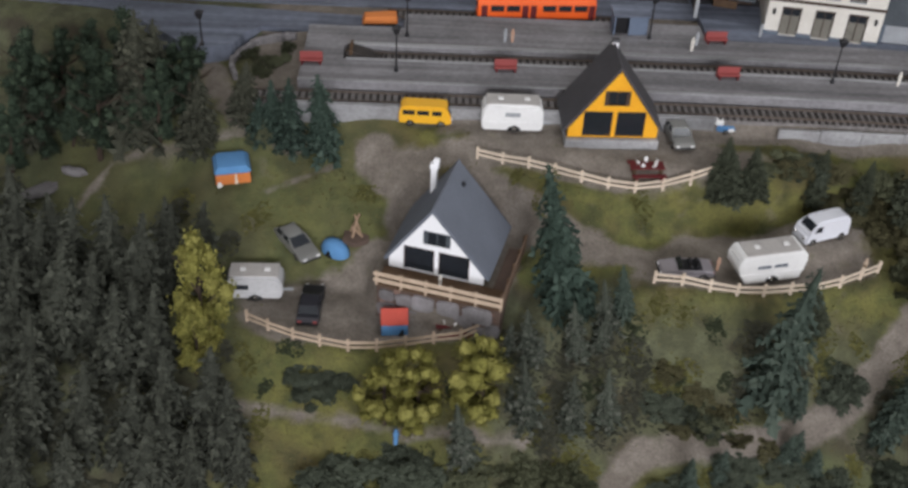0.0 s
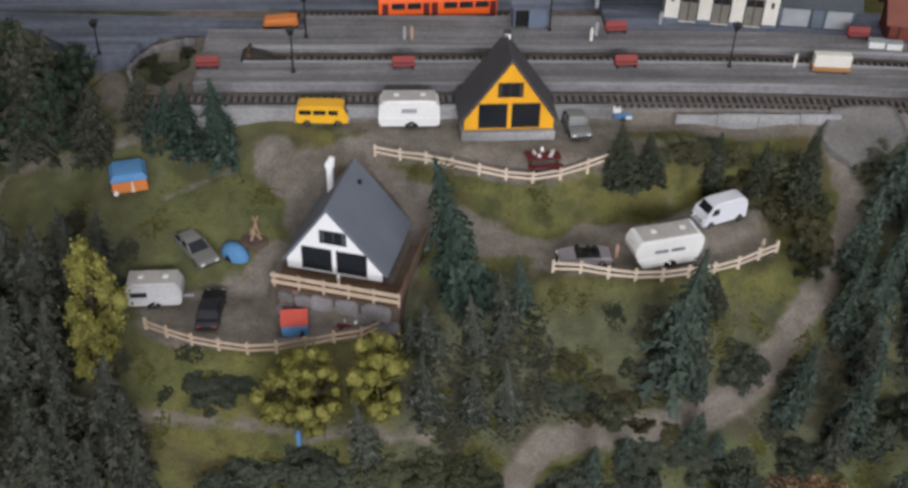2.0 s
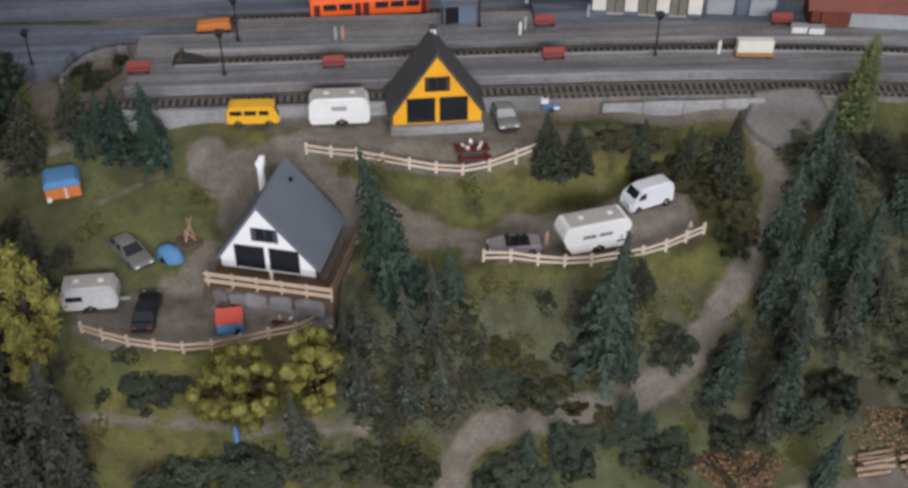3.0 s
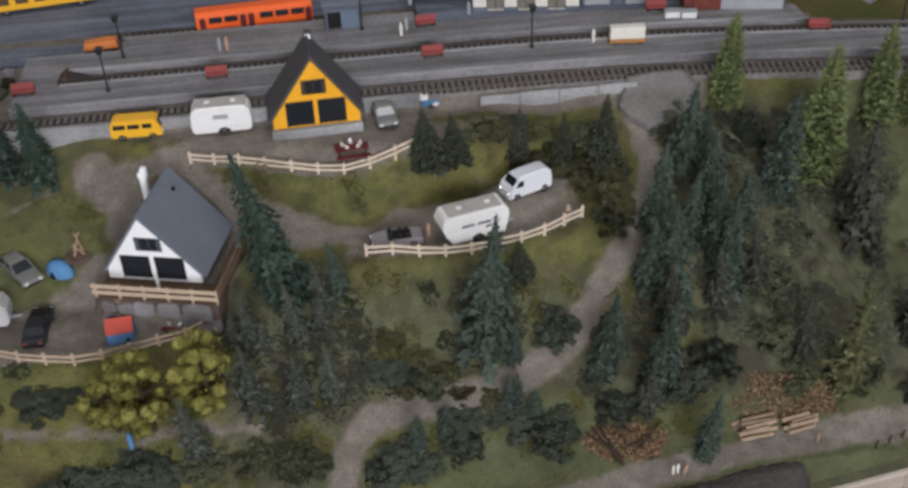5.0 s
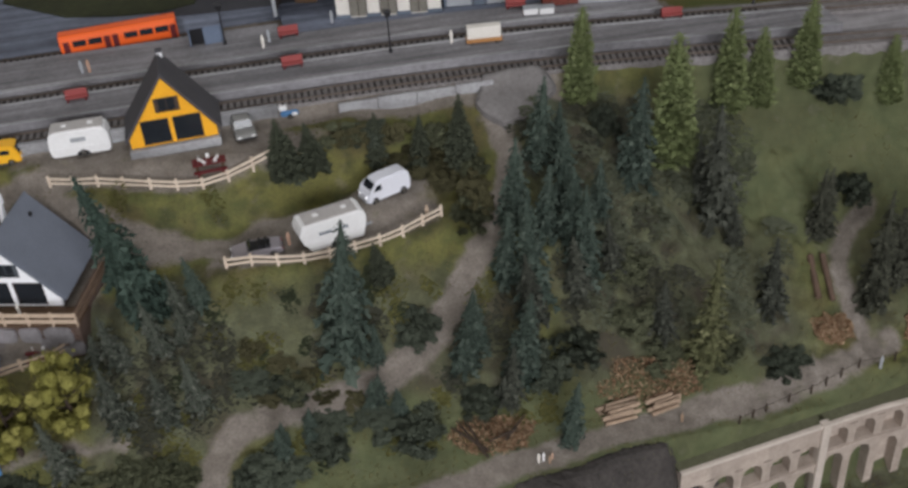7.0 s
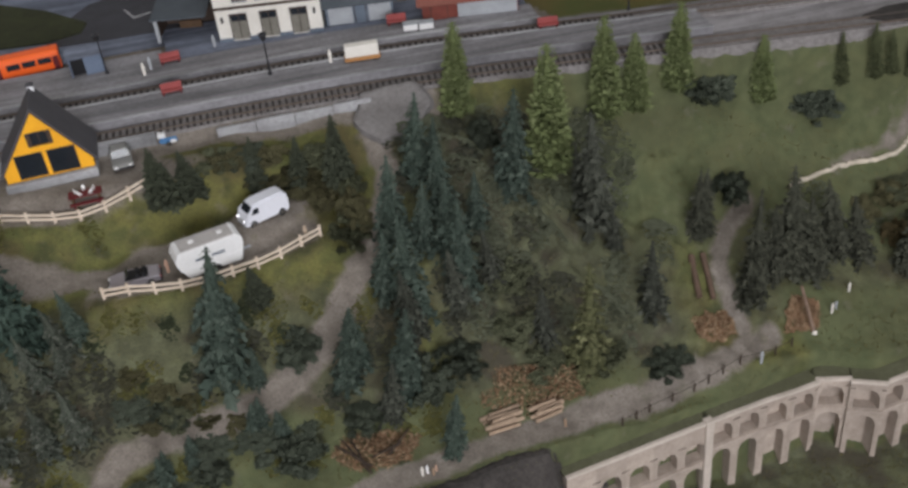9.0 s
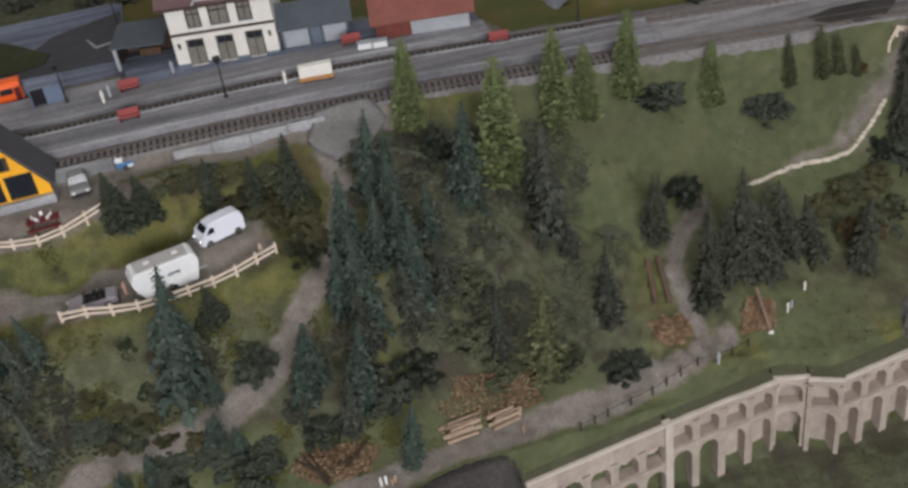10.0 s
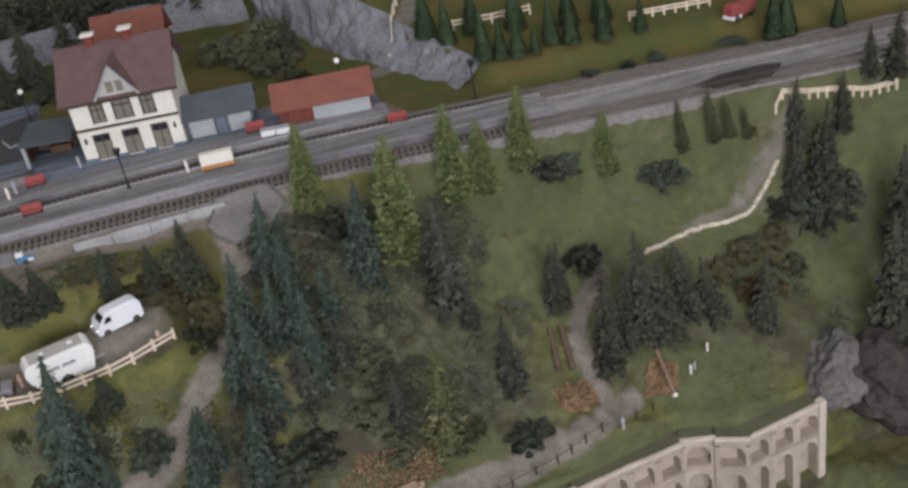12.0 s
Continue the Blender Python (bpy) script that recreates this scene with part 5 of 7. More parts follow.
part("counter", Shape().box(-12, 14, 14, 20, 0, 9).bevel(0.4, 1), M["darkwood"], c, "dark counter in the shade")
k = thing("ticket_booth", 0.2055, 1.046, 0.0945, 4, "small blue-grey booth with a black board standing for the shaded inside of the booth", "booth")
part("wall", Shape().box(-18, -16.5, -9, 9, 0, 22).box(16.5, 18, -9, 9, 0, 22).box(-16.4, 16.4, 7.5, 9, 0, 22).box(-2, 16.4, -9, -7.5, 0, 22), M["blue_board"], k)
# solid black board takes the place of shade inside the booth
part("opening", Shape().box(-16.4, -2.1, -4, -3.2, 0, 22), M["black"], k, "black board standing for the shaded inside of the booth")
part("roof", Shape().prism([(-12, 21.6), (12, 23.6), (12, 25.2), (-12, 23.2)], "x", -20, 20), M["asphalt"], k, "flat blue-grey roof")
s = Shape().prism([(88, 1310), (148, 1262), (199, 1201), (192, 1175), (152, 1164), (98, 1172), (40, 1190), (-40, 1260), (-40, 1330)], "z", 84.7, 87)
solid("lawn", s, M["lawn"], 0, 0, 0, 0, "dark green lawn beside the station road", "lawn", kind="structure")
s = Shape().prism([(150, 1150), (160, 1200), (200, 1260), (288, 1300), (288, 1138), (220, 1142)], "z", 84.7, 85.4)
solid("dark_road", s, M["dark_asphalt"], 0, 0, 0, 0, "dark asphalt bend beside the station road", "road", kind="structure")
s = Shape().prism([(243, 1222), (246, 1222), (256, 1194), (276, 1200), (276, 1197), (255, 1189)], "z", 85.5, 86.1)
solid("road_marking", s, M["pale_concrete"], 0, 0, 0, 0, "worn white marking on the station road", "marking", kind="structure")
h = thing("brown_roof_house", 0.43, 1.30, 0.083, -12, "far house with a rust-brown roof behind the station", "house")
part("wall", Shape().box(-45, 45, 0, 60, 0, 60), M["brick_red"], h)
for y0, y1 in ((-6, 30), (66, 30)):
    part("roof", Shape().faces([(sx * 50, yy, zz + dz) for dz in (0, 2) for yy, zz in ((y0, 56), (y1, 96)) for sx in (-1, 1)], ((0, 1, 3, 2), (4, 6, 7, 5), (0, 4, 5, 1), (2, 3, 7, 6), (0, 2, 6, 4), (1, 5, 7, 3))), M["red_roof"], h)
for px in (-28, 0, 28):
    part("window", Shape().box(px - 6, px + 6, -0.8, -0.1, 22, 42), M["glass"], h)


def railcar(x, y, z, turn):
    r = thing("railcar", x, y, z, turn, "bright orange railcar with dark windows on the third track", "train")
    prof = [(-11, 3), (-11.4, 17), (-10.4, 23), (-7, 25.6), (7, 25.6), (10.4, 23), (11.4, 17), (11, 3)]
    part("body", Shape().prism(prof, "x", -64, 64).bevel(0.9, 1), M["orange"], r)
    part("skirt", Shape().box(-62, 62, -11, 11, 1.2, 4), M["iron"], r)
    for sy in (-1, 1):
        for x0 in (-50, -33, 6, 23, 40):
            part("window", Shape().box(x0, x0 + 14.5, sy * 11.1 - 0.6, sy * 11.1 + 0.6, 12.5, 19.5).bevel(0.4, 1), M["glass"], r, "dark window")
        for x0 in (-60, -16, -7, 56):
            part("door", Shape().box(x0, x0 + 6.4, sy * 11.3 - 0.6, sy * 11.3 + 0.6, 4.5, 19.5), M["maroon"], r, "dark red door")
    for sx in (-1, 1):
        part("windscreen", Shape().box(sx * 64 - 0.5, sx * 64 + 0.5, -7.5, 7.5, 13, 20), M["glass"], r)
    for sx in (-48, -38, 38, 48):
        part("wheelset", Shape().tube((sx, -8.6, 3.6), (sx, 8.6, 3.6), 3.4, 3.4, 12), M["rail"], r)
    return r


railcar(0.110, 1.0875, 0.0853, 4.2)
w = thing("service_wagon", -0.0565, 1.0625, 0.0843, 4, "orange flat wagon box on the platform end", "wagon")
part("body", Shape().prism([(-19, 2), (-16, 10), (17, 12), (19, 2)], "y", -7, 7).bevel(0.8, 1), M["orange_cloth"], w)
part("base", Shape().box(-17, 17, -6, 6, 0, 2), M["iron"], w)
w = thing("show_wagon", -0.135, 1.19, 0.0848, 8, "large yellow wagon with dark lettering strips on the road", "wagon")
part("body", Shape().box(-60, 60, -14, 14, 6, 36).bevel(1.5, 1), M["yellowcar"], w)
part("roof", Shape().box(-60, 60, -14, 14, 36.2, 39).bevel(1, 1), M["darkwood"], w)
for k in range(5):
    part("marking", Shape().box(-50 + k * 21, -36 + k * 21, -14.7, -14.1, 14, 26), M["darkwood"], w)
for sx in (-42, 42):
    for sy in (-11, 11):
        wheel(w, sx, sy, 5)


def platform_lamp(x, y, z, label, tall=41):
    p = thing("street_lamp", x, y, z, 0, label, "lamp", "platform lamps")
    part("pole", Shape().tube((0, 0, 0), (0, 0, tall), 1.1, 0.7, 8), M["iron"], p)
    part("foot", Shape().tube((0, 0, 0), (0, 0, 4), 2.4, 1.5, 8), M["iron"], p)
    part("arm", Shape().bar((-2, 0, tall - 1), (2, 0, tall - 1), 1, 1), M["iron"], p)
    part("lantern", Shape().loft([[(r * sx, r * sy, z2) for sx, sy in ((-1, -1), (1, -1), (1, 1), (-1, 1))] for r, z2 in ((2.2, tall), (3.8, tall + 5), (4.3, tall + 5.4), (0.6, tall + 8))]), M["iron"], p, "dark square lantern")
    return p


for px, py in ((-0.0345, 0.9432), (0.3965, 0.9515), (-0.0265, 1.016), (0.2255, 1.031), (0.795, 0.935)):
    platform_lamp(px, py, 0.0945, "black iron platform lamp with a square lantern")
platform_lamp(-0.2335, 1.0, 0.0843, "black street lamp at the roadside", 31)


def globe_lamp(x, y, z, tall):
    p = thing("globe_lamp", x, y, z, 0, "thin dark street lamp with a white glass globe", "lamp", "globe lamps")
    part("pole", Shape().tube((0, 0, 0), (0, 0, tall), 0.9, 0.6, 8), M["iron"], p)
    part("foot", Shape().tube((0, 0, 0), (0, 0, 3), 2.2, 1.2, 8), M["iron"], p)
    rings = [[(q * math.cos(i * math.pi / 5), q * math.sin(i * math.pi / 5), tall + h) for i in range(10)] for q, h in ((0.8, -0.2), (2.8, 1.2), (3.6, 3.4), (2.8, 5.6), (0.9, 6.9))]
    part("globe", Shape().loft(rings), M["white"], p, "white glass globe", True)
    return p


globe_lamp(0.665, 1.0625, 0.0835, 48)
globe_lamp(0.285, 1.236, 0.0906, 44)


def bench(x, y, turn):
    b = thing("platform_bench", x, y, 0.0945, turn, "red platform bench with a high back", "bench", "platform benches")
    part("seat", Shape().box(-11, 11, -3.4, 3, 4.2, 5.4).bevel(0.3, 1), M["red"], b)
    part("backrest", Shape().box(-11, 11, 2.2, 3.4, 5.4, 12).bevel(0.3, 1), M["red"], b)
    part("planter", Shape().box(-11, 11, 3.5, 8, 0, 8).bevel(0.4, 1), M["red"], b)
    for sx in (-9, 9):
        part("leg", Shape().box(sx - 0.8, sx + 0.8, -3, 3, 0, 4.2), M["maroon"], b)
    return b


for px, py in ((0.0726, 0.9505), (0.293, 0.952), (-0.118, 0.952), (0.295, 1.0265), (0.70, 0.93), (0.548, 1.012)):
    bench(px, py, 2 if px < 0.4 else -9)
c = thing("luggage_cart", 0.4955, 0.943, 0.0945, -6, "cream luggage cart on an orange-brown base", "cart")
part("box", Shape().box(-18, 18, -5, 5, 6, 19).bevel(0.5, 1), M["cream"], c)
part("base", Shape().box(-19, 19, -6.5, 5.5, 2.2, 6).bevel(0.4, 1), M["cut_wood"], c, "orange-brown wooden base")
for sx in (-13, 13):
    for sy in (-5, 5):
        wheel(c, sx, sy, 2.2, 1.4)
for px, py in ((0.56, 0.993), (0.577, 0.989)):
    k = thing("crate", px, py, 0.0945, -8, "white wooden crate before the goods shed", "crate", "crates")
    part("body", Shape().box(-8, 8, -4, 4, 0, 7).bevel(0.4, 1), M["white"], k)
    part("lid", Shape().box(-8.6, 8.6, -4.6, 4.6, 7.1, 8.2), M["lightgrey"], k)
c = thing("buffer_stop", -0.073, 0.981, 0.0876, 0, "dark wooden buffer stop at the end of the track", "buffer")
part("ramp", Shape().prism([(-13, 0), (24, 0), (-4, 10), (-9, 12), (-13, 9)], "y", -8, 8), M["sleeper"], c)
part("beam", Shape().box(-9, -6, -11, 11, 8, 13), M["darkwood"], c)

# low parapet pieces beside the track, with a stack of sleepers
for k in range(4):
    x0 = 0.330 + k * 0.040
    tagged(solid("wall_panel", Shape().box(0, 39.6, 0, 4, -6, 9 + 0.7 * (k % 2)).bevel(0.7, 1), M["pale_concrete"], x0, 0.8795 - 0.0005 * k, 0.073, -1.5, "pale concrete wall panel beside the track", "wall", "wall panels"), kind="structure")

# ---- valley road: log piles, leaves, posts, arched wall, rocks ----
def log_pile(x, y, turn, n, long, label):
    z = float(ground(x, y))
    p = thing("log_pile", x, y, z, turn, label, "logs", "log piles")
    for k in range(n):
        row, col = k // 4, k % 4
        r = dice.uniform(1.7, 2.4)
        cy = (col - 1.5) * 4.9 + (row % 2) * 2.2
        a, h = dice.uniform(-5, 5), 2.0 + row * 3.9
        part("log", Shape().tube((-long / 2 + a, cy + dice.uniform(-1, 1), h), (long / 2 + a, cy + dice.uniform(-1.6, 1.6), h + dice.uniform(0, 0.8)), r, r * 0.88, 9), M["logs"], p)
    return p


log_pile(0.531, 0.590, 6, 12, 31, "stack of cut pale logs beside the road")
log_pile(0.575, 0.5945, 10, 11, 28, "stack of cut pale logs beside the road")


def brush_heap(x, y, w, d, h, seed, label):
    r = random.Random(seed)
    pts, faces = [], []
    for _ in range(3000):
        a, q = r.random() * 6.283, math.sqrt(r.random()) * (1 + 0.15 * r.random() ** 3)
        q *= 0.82 + 0.5 * noise.noise(Vector((math.cos(a) * 1.6 + seed, math.sin(a) * 1.6, seed * 2.3)))
        px, py = x + w * q * math.cos(a), y + d * q * math.sin(a)
        pz = float(ground(px, py)) + h * max(0, 1 - q * q) * r.random() + 0.001
        n = Vector((r.uniform(-1, 1), r.uniform(-1, 1), r.uniform(0, 1))).normalized() * r.uniform(0.0006, 0.0015)
        s = n.orthogonal().normalized() * n.length * 0.7
        c = Vector((px, py, pz))
        i = len(pts)
        pts += [c - n, c + s, c + n, c - s]
        faces.append((i, i + 1, i + 2, i + 3))
    me = bpy.data.meshes.new("brush_heap")
    me.from_pydata(pts, [], faces)
    me.materials.append(M["litter"])
    return tagged(new("brush_heap", me), label, "brushwood", kind="stuff")


brush_heap(0.576, 0.613, 0.053, 0.021, 0.012, 1, "heap of rusty leaves and wood chips behind the logs")
brush_heap(0.414, 0.587, 0.043, 0.022, 0.005, 2, "rusty brown leaves with broken twigs on the verge")
brush_heap(0.772, 0.645, 0.024, 0.016, 0.006, 3, "rusty leaves below the timber chute")
brush_heap(0.860, 0.632, 0.024, 0.016, 0.005, 4, "rusty leaves round the standing log")
f = thing("fallen_branches", 0.392, 0.578, float(ground(0.392, 0.578)), 0, "bare brown fallen branches lying on leaves", "branches")
for k, (a, b) in enumerate((((8, -18, 1), (-12, 26, 10)), ((6, -14, 2), (-4, 28, 9)), ((10, -10, 1), (-18, 16, 12)), ((28, -2, 2), (52, 22, 4)), ((40, 8, 2), (12, -4, 6)))):
    part("branch", Shape().tube(a, b, 1.6, 0.7, 6), M["bark"], f)
c = thing("timber_chute", 0.774, 0.69, float(ground(0.774, 0.69)), 0, "two brown logs edging a steep earth chute", "logs")
for (ax, ay), (bx, by), r in (((0.775, 0.712), (0.765, 0.668), 3.6), ((0.786, 0.708), (0.779, 0.664), 3.2)):
    a, b = (((x - 0.774) * 1000, (y - 0.69) * 1000, (float(ground(x, y)) - float(ground(0.774, 0.69))) * 1000 + r + 1) for x, y in ((ax, ay), (bx, by)))
    part("log", Shape().tube(a, b, r, r * 0.9, 10), M["chute"], c)
l = thing("standing_log", 0.868, 0.616, float(ground(0.868, 0.616)) - 0.001, 0, "brown peeled log leaning against the bank", "log")
part("log", Shape().tube((0, 0, 1), (-7, 22, 48), 2.1, 1.6, 9), M["old_log"], l)
part("cut_end", Shape().tube((-0.4, -1, 0), (0.5, 1.2, 3), 2.8, 2.6, 9), M["cream"], l, "pale cut end")
POSTS = ((0.643, 0.570), (0.660, 0.577), (0.676, 0.583), (0.703, 0.590), (0.728, 0.5945), (0.745, 0.5985), (0.762, 0.602), (0.782, 0.606), (0.82, 0.606), (0.84, 0.61))
f = thing("road_posts", POSTS[0][0], POSTS[0][1], float(ground(*POSTS[0])), 0, "dark wooden guard posts with a wire along the road", "fence")
loc = [((x - POSTS[0][0]) * 1000, (y - POSTS[0][1]) * 1000, (float(ground(x, y)) - float(ground(*POSTS[0]))) * 1000) for x, y in POSTS]
for p in loc:
    part("post", Shape().tube((p[0], p[1], p[2] - 2), (p[0], p[1], p[2] + 11), 1.1, 0.9, 7), M["bark"], f)
for p, q in zip(loc, loc[1:]):
    part("wire", Shape().bar((p[0], p[1], p[2] + 8), (q[0], q[1], q[2] + 8), 0.5, 0.5), M["bark"], f)


# arched stone wall that holds the road, bay by bay
def arched_bay(parent, px, py, turn, w, top):
    """One bay: two piers, an upper opening and a tall lower arch, with a back wall."""
    m = pose(px, py, 0, 0, 0, turn)
    t, hw, ow = 13.0, w / 2, w * 0.355
    s = Shape()
    band = 20 if px < 0.722 else 6
    z0, z1, z2, z3 = top - 135, top - 38 - band, top - 30 - band, top - 2 - band
    for sx in (-1, 1):
        a, b = sorted((sx * ow, sx * hw))
        s.box(a, b, 0, t, z0, z3)
    n = 8
    for base, crown, roof in ((z1 - ow * 1.0, z1, z2), (z3 - ow * 0.9, z3, top - band)):
        arc = [(-ow + 2 * ow * k / n, base + (crown - base) * math.sqrt(max(0, 1 - (2 * k / n - 1) ** 2))) for k in range(n + 1)]
        for (xa, za), (xb, zb) in zip(arc, arc[1:]):
            s.faces([(xa, 0, za), (xb, 0, zb), (xb, 0, roof), (xa, 0, roof), (xa, t, za), (xb, t, zb), (xb, t, roof), (xa, t, roof)], ((0, 1, 2, 3), (7, 6, 5, 4), (0, 4, 5, 1), (3, 2, 6, 7)))
    s.box(-hw, hw, 0, t, top - band, top - 0.2)
    s.box(-ow, ow, 0.5, t, z2, z2 + 2)
    p = part("bay", s, M["viaduct"], parent, m=m)
    lift = 0.17 * (round(px * 997) % 5)
    part("coping", Shape().box(-hw - 0.6, hw + 0.6, -1.6, 3.4, top, top + 2.8 + lift).bevel(0.6, 1), M["coping"], p, "pale coping stone")
    part("grass_verge", Shape().box(-hw - 0.9, hw + 0.9, 3.5, 15.7 + (5.5 if px > 0.78 else 0), top, top + 2.4 + lift), M["verge"], p, "green flock on top of the wall")
    part("string_course", Shape().box(-hw, hw, -1.2, -0.1, z2 - 2, z2 + 0.6), M["viaduct"], p)
    part("back_wall", Shape().box(-hw, hw, t + 0.1, t + 2.6, z0, top - 0.3), M["viaduct"], p)


def end_pier(parent, px, py, turn, top):
    """A plain pier that stands a little proud where the open bays begin."""
    part("pier", Shape().box(-4.5, 4.5, -3, 6, top - 130, top + 5).bevel(0.6, 1), M["coping"], parent, "pale stone pier", m=pose(px, py, 0, 0, 0, turn))


arcade = tagged(new("arched_wall"), "pale sandstone retaining wall with two tiers of arches", "wall", kind="structure")
xx = 0.592
while xx < 1.0:
    yy = float(wall_line(xx))
    tn = math.degrees(math.atan2(float(wall_line(xx + 0.01) - wall_line(xx - 0.01)), 0.02))
    arched_bay(arcade, xx, yy, tn, 31.5 if tn > 0 else 35, -171)
    xx += 0.0312 * math.cos(radians(tn))
end_pier(arcade, 0.730, float(wall_line(0.730)), 7.7, -171)
end_pier(arcade, 1.006, float(wall_line(1.006)), 7.7, -171)


def rock(x, y, z, w, d, h, seed, material, label, name="rock"):
    bm = bmesh.new()
    bmesh.ops.create_icosphere(bm, subdivisions=4, radius=1)
    off = Vector((seed * 7.3, seed * 3.1, seed * 5.7))
    for v in bm.verts:
        q = v.co.copy()
        k = 1 + 0.35 * noise.noise(q * 1.3 + off) + 0.2 * abs(noise.noise(q * 3.1 + off)) + 0.09 * noise.noise(q * 8 + off)
        v.co = Vector((q.x * w, q.y * d, q.z * h)) * k
    me = bpy.data.meshes.new(name)
    bm.to_mesh(me)
    bm.free()
    me.materials.append(material)
    ob = new(name, me)
    ob.matrix_world = pose(x, y, z, 0, 0, seed * 37)
    return tagged(ob, label, "rock", "rocks")


rock(1.05, 0.61, -0.175, 0.055, 0.035, 0.04, 1, M["brown_rock"], "dark grey rock outcrop at the end of the valley")
rock(1.1, 0.59, -0.19, 0.055, 0.05, 0.045, 2, M["dark_rock"], "dark grey rock outcrop at the end of the valley")
rock(0.49, 0.51, -0.178, 0.05, 0.02, 0.024, 4, M["dark_rock"], "dark grey rock below the road")
rock(-0.365, 0.842, 0.009, 0.02, 0.007, 0.005, 6, M["stone"], "pale flat stone in the shady wood")
rock(-0.335, 0.86, 0.02, 0.005, 0.012, 0.005, 7, M["stone"], "pale flat stone in the shady wood")

def gravel_apron(corners, lift, label):
    """A thin sheet of gravel lying on the bank, with a broken lower edge."""
    rim = [p for a, b in zip(corners, corners[1:] + corners[:1]) for p in ((a[0] + (b[0] - a[0]) * k / 5, a[1] + (b[1] - a[1]) * k / 5) for k in range(5))]
    cx, cy, n, rings = sum(p[0] for p in rim) / len(rim), sum(p[1] for p in rim) / len(rim), len(rim), 7
    pts = []
    for j in range(1, rings + 2):
        f = min(j, rings) / rings
        for x, y in rim:
            q = f + (0.05 * noise.noise(Vector((x * 90, y * 90, 1))) if j >= rings else 0)
            px, py = cx + (x - cx) * q, cy + (y - cy) * q
            pts.append((px, py, float(ground(px, py)) + (lift if j <= rings else -0.004) + 0.0012 * noise.noise(Vector((px * 80, py * 80, 0)))))
    faces = [(j * n + k, (j + 1) * n + k, (j + 1) * n + (k + 1) % n, j * n + (k + 1) % n) for j in range(rings) for k in range(n)] + [tuple(range(n))]
    me = bpy.data.meshes.new("gravel_apron")
    me.from_pydata(pts, [], faces)
    me.polygons.foreach_set("use_smooth", [k < (rings - 1) * n for k in range(len(faces))])
    me.materials.append(M["apron"])
    return tagged(new("gravel_apron", me), label, "gravel", kind="structure")


gravel_apron([(0.466, 0.86), (0.472, 0.848), (0.489, 0.832), (0.53, 0.845), (0.552, 0.868), (0.536, 0.884), (0.48, 0.884)], 0.007, "smooth grey gravel apron at the head of the path")


def dark_bank(line, reach, label):
    """Dark, uneven strip laid over the slope below the road."""
    pts, faces, rows = [], [], 9
    fine = along_points(line, 0.004)
    for px, py in fine:
        for j in range(rows + 1):
            u = j / rows
            x, y = px + 0.006 * u, py - reach * u
            q = Vector((x * 60, y * 60, 3.0))
            lift = 0.0022 * math.sin(math.pi * min(1, u * 1.2)) * (0.6 + abs(noise.noise(q)) * 1.6) + 0.0016 * abs(noise.noise(q * 4)) - 0.0012 * (u < 0.05) 
            pts.append((x + 0.002 * noise.noise(q * 1.7), y, float(ground(x, y)) + lift))
    m = rows + 1
    for i in range(len(fine) - 1):
        for j in range(rows):
            faces.append((i * m + j, (i + 1) * m + j, (i + 1) * m + j + 1, i * m + j + 1))
    me = bpy.data.meshes.new("dark_bank")
    me.from_pydata(pts, [], faces)
    me.materials.append(M["dark_rock"])
    return tagged(new("dark_bank", me), label, "rock", kind="structure")


dark_bank(((0.36, 0.528), (0.405, 0.536), (0.455, 0.547), (0.495, 0.5525), (0.529, 0.555), (0.574, 0.5605), (0.612, 0.566), (0.642, 0.5675)), 0.046, "dark rough strip on the slope below the road")

# rock cutting behind the sheds, and hills
CUTTING = ((0.79, 1.0), (0.775, 1.037), (0.747, 1.105), (0.722, 1.161), (0.694, 1.214), (0.664, 1.306), (0.648, 1.39), (0.61, 1.47))
def rock_face(name, line, rise0, rise1, back, seed, label):
    """A steep stony face along a line, rougher than the ground above it."""
    pts, faces, rows = [], [], 12
    off = Vector((seed * 3.7, seed * 1.9, 0))
    fine = along_points(line, 0.008)
    for i, (px, py) in enumerate(fine):
        f = i / (len(fine) - 1)
        h = rise0 + (rise1 - rise0) * f
        if seed == 1:
            h = max(0.02, float(ground(px + back[0] * 1.5, py + back[1] * 1.5)) - 0.076)
        for j in range(rows + 1):
            u = j / rows
            p = Vector((px + back[0] * u, py + back[1] * u, 0.078 + h * u ** 0.9))
            n = noise.noise(p * 24 + off) * 0.012 + noise.noise(p * 70 + off) * 0.005 + abs(noise.noise(p * 160 + off)) * 0.003
            p += Vector((-0.9, -0.3, 0.35)) * n
            pts.append(p)
    m = rows + 1
    for i in range(len(fine) - 1):
        for j in range(rows):
            faces.append((i * m + j, i * m + j + 1, (i + 1) * m + j + 1, (i + 1) * m + j))
    me = bpy.data.meshes.new(name)
    me.from_pydata(pts, [], faces)
    me.materials.append(M["rock"])
    return tagged(new(name, me), label, "rock", kind="structure")


rock_face("rock_face", CUTTING, 0.03, 0.085, (0.045, 0.02), 1, "blue-grey rock face of the railway cutting")
# stands for the pale backdrop, built as the same rough face
rock_face("rock_face", ((1.12, 1.03), (1.2, 1.0), (1.3, 0.96), (1.45, 0.9), (1.6, 0.84)), 0.075, 0.075, (0.02, 0.05), 3, "pale blue-grey rough backdrop wall behind the far hill")
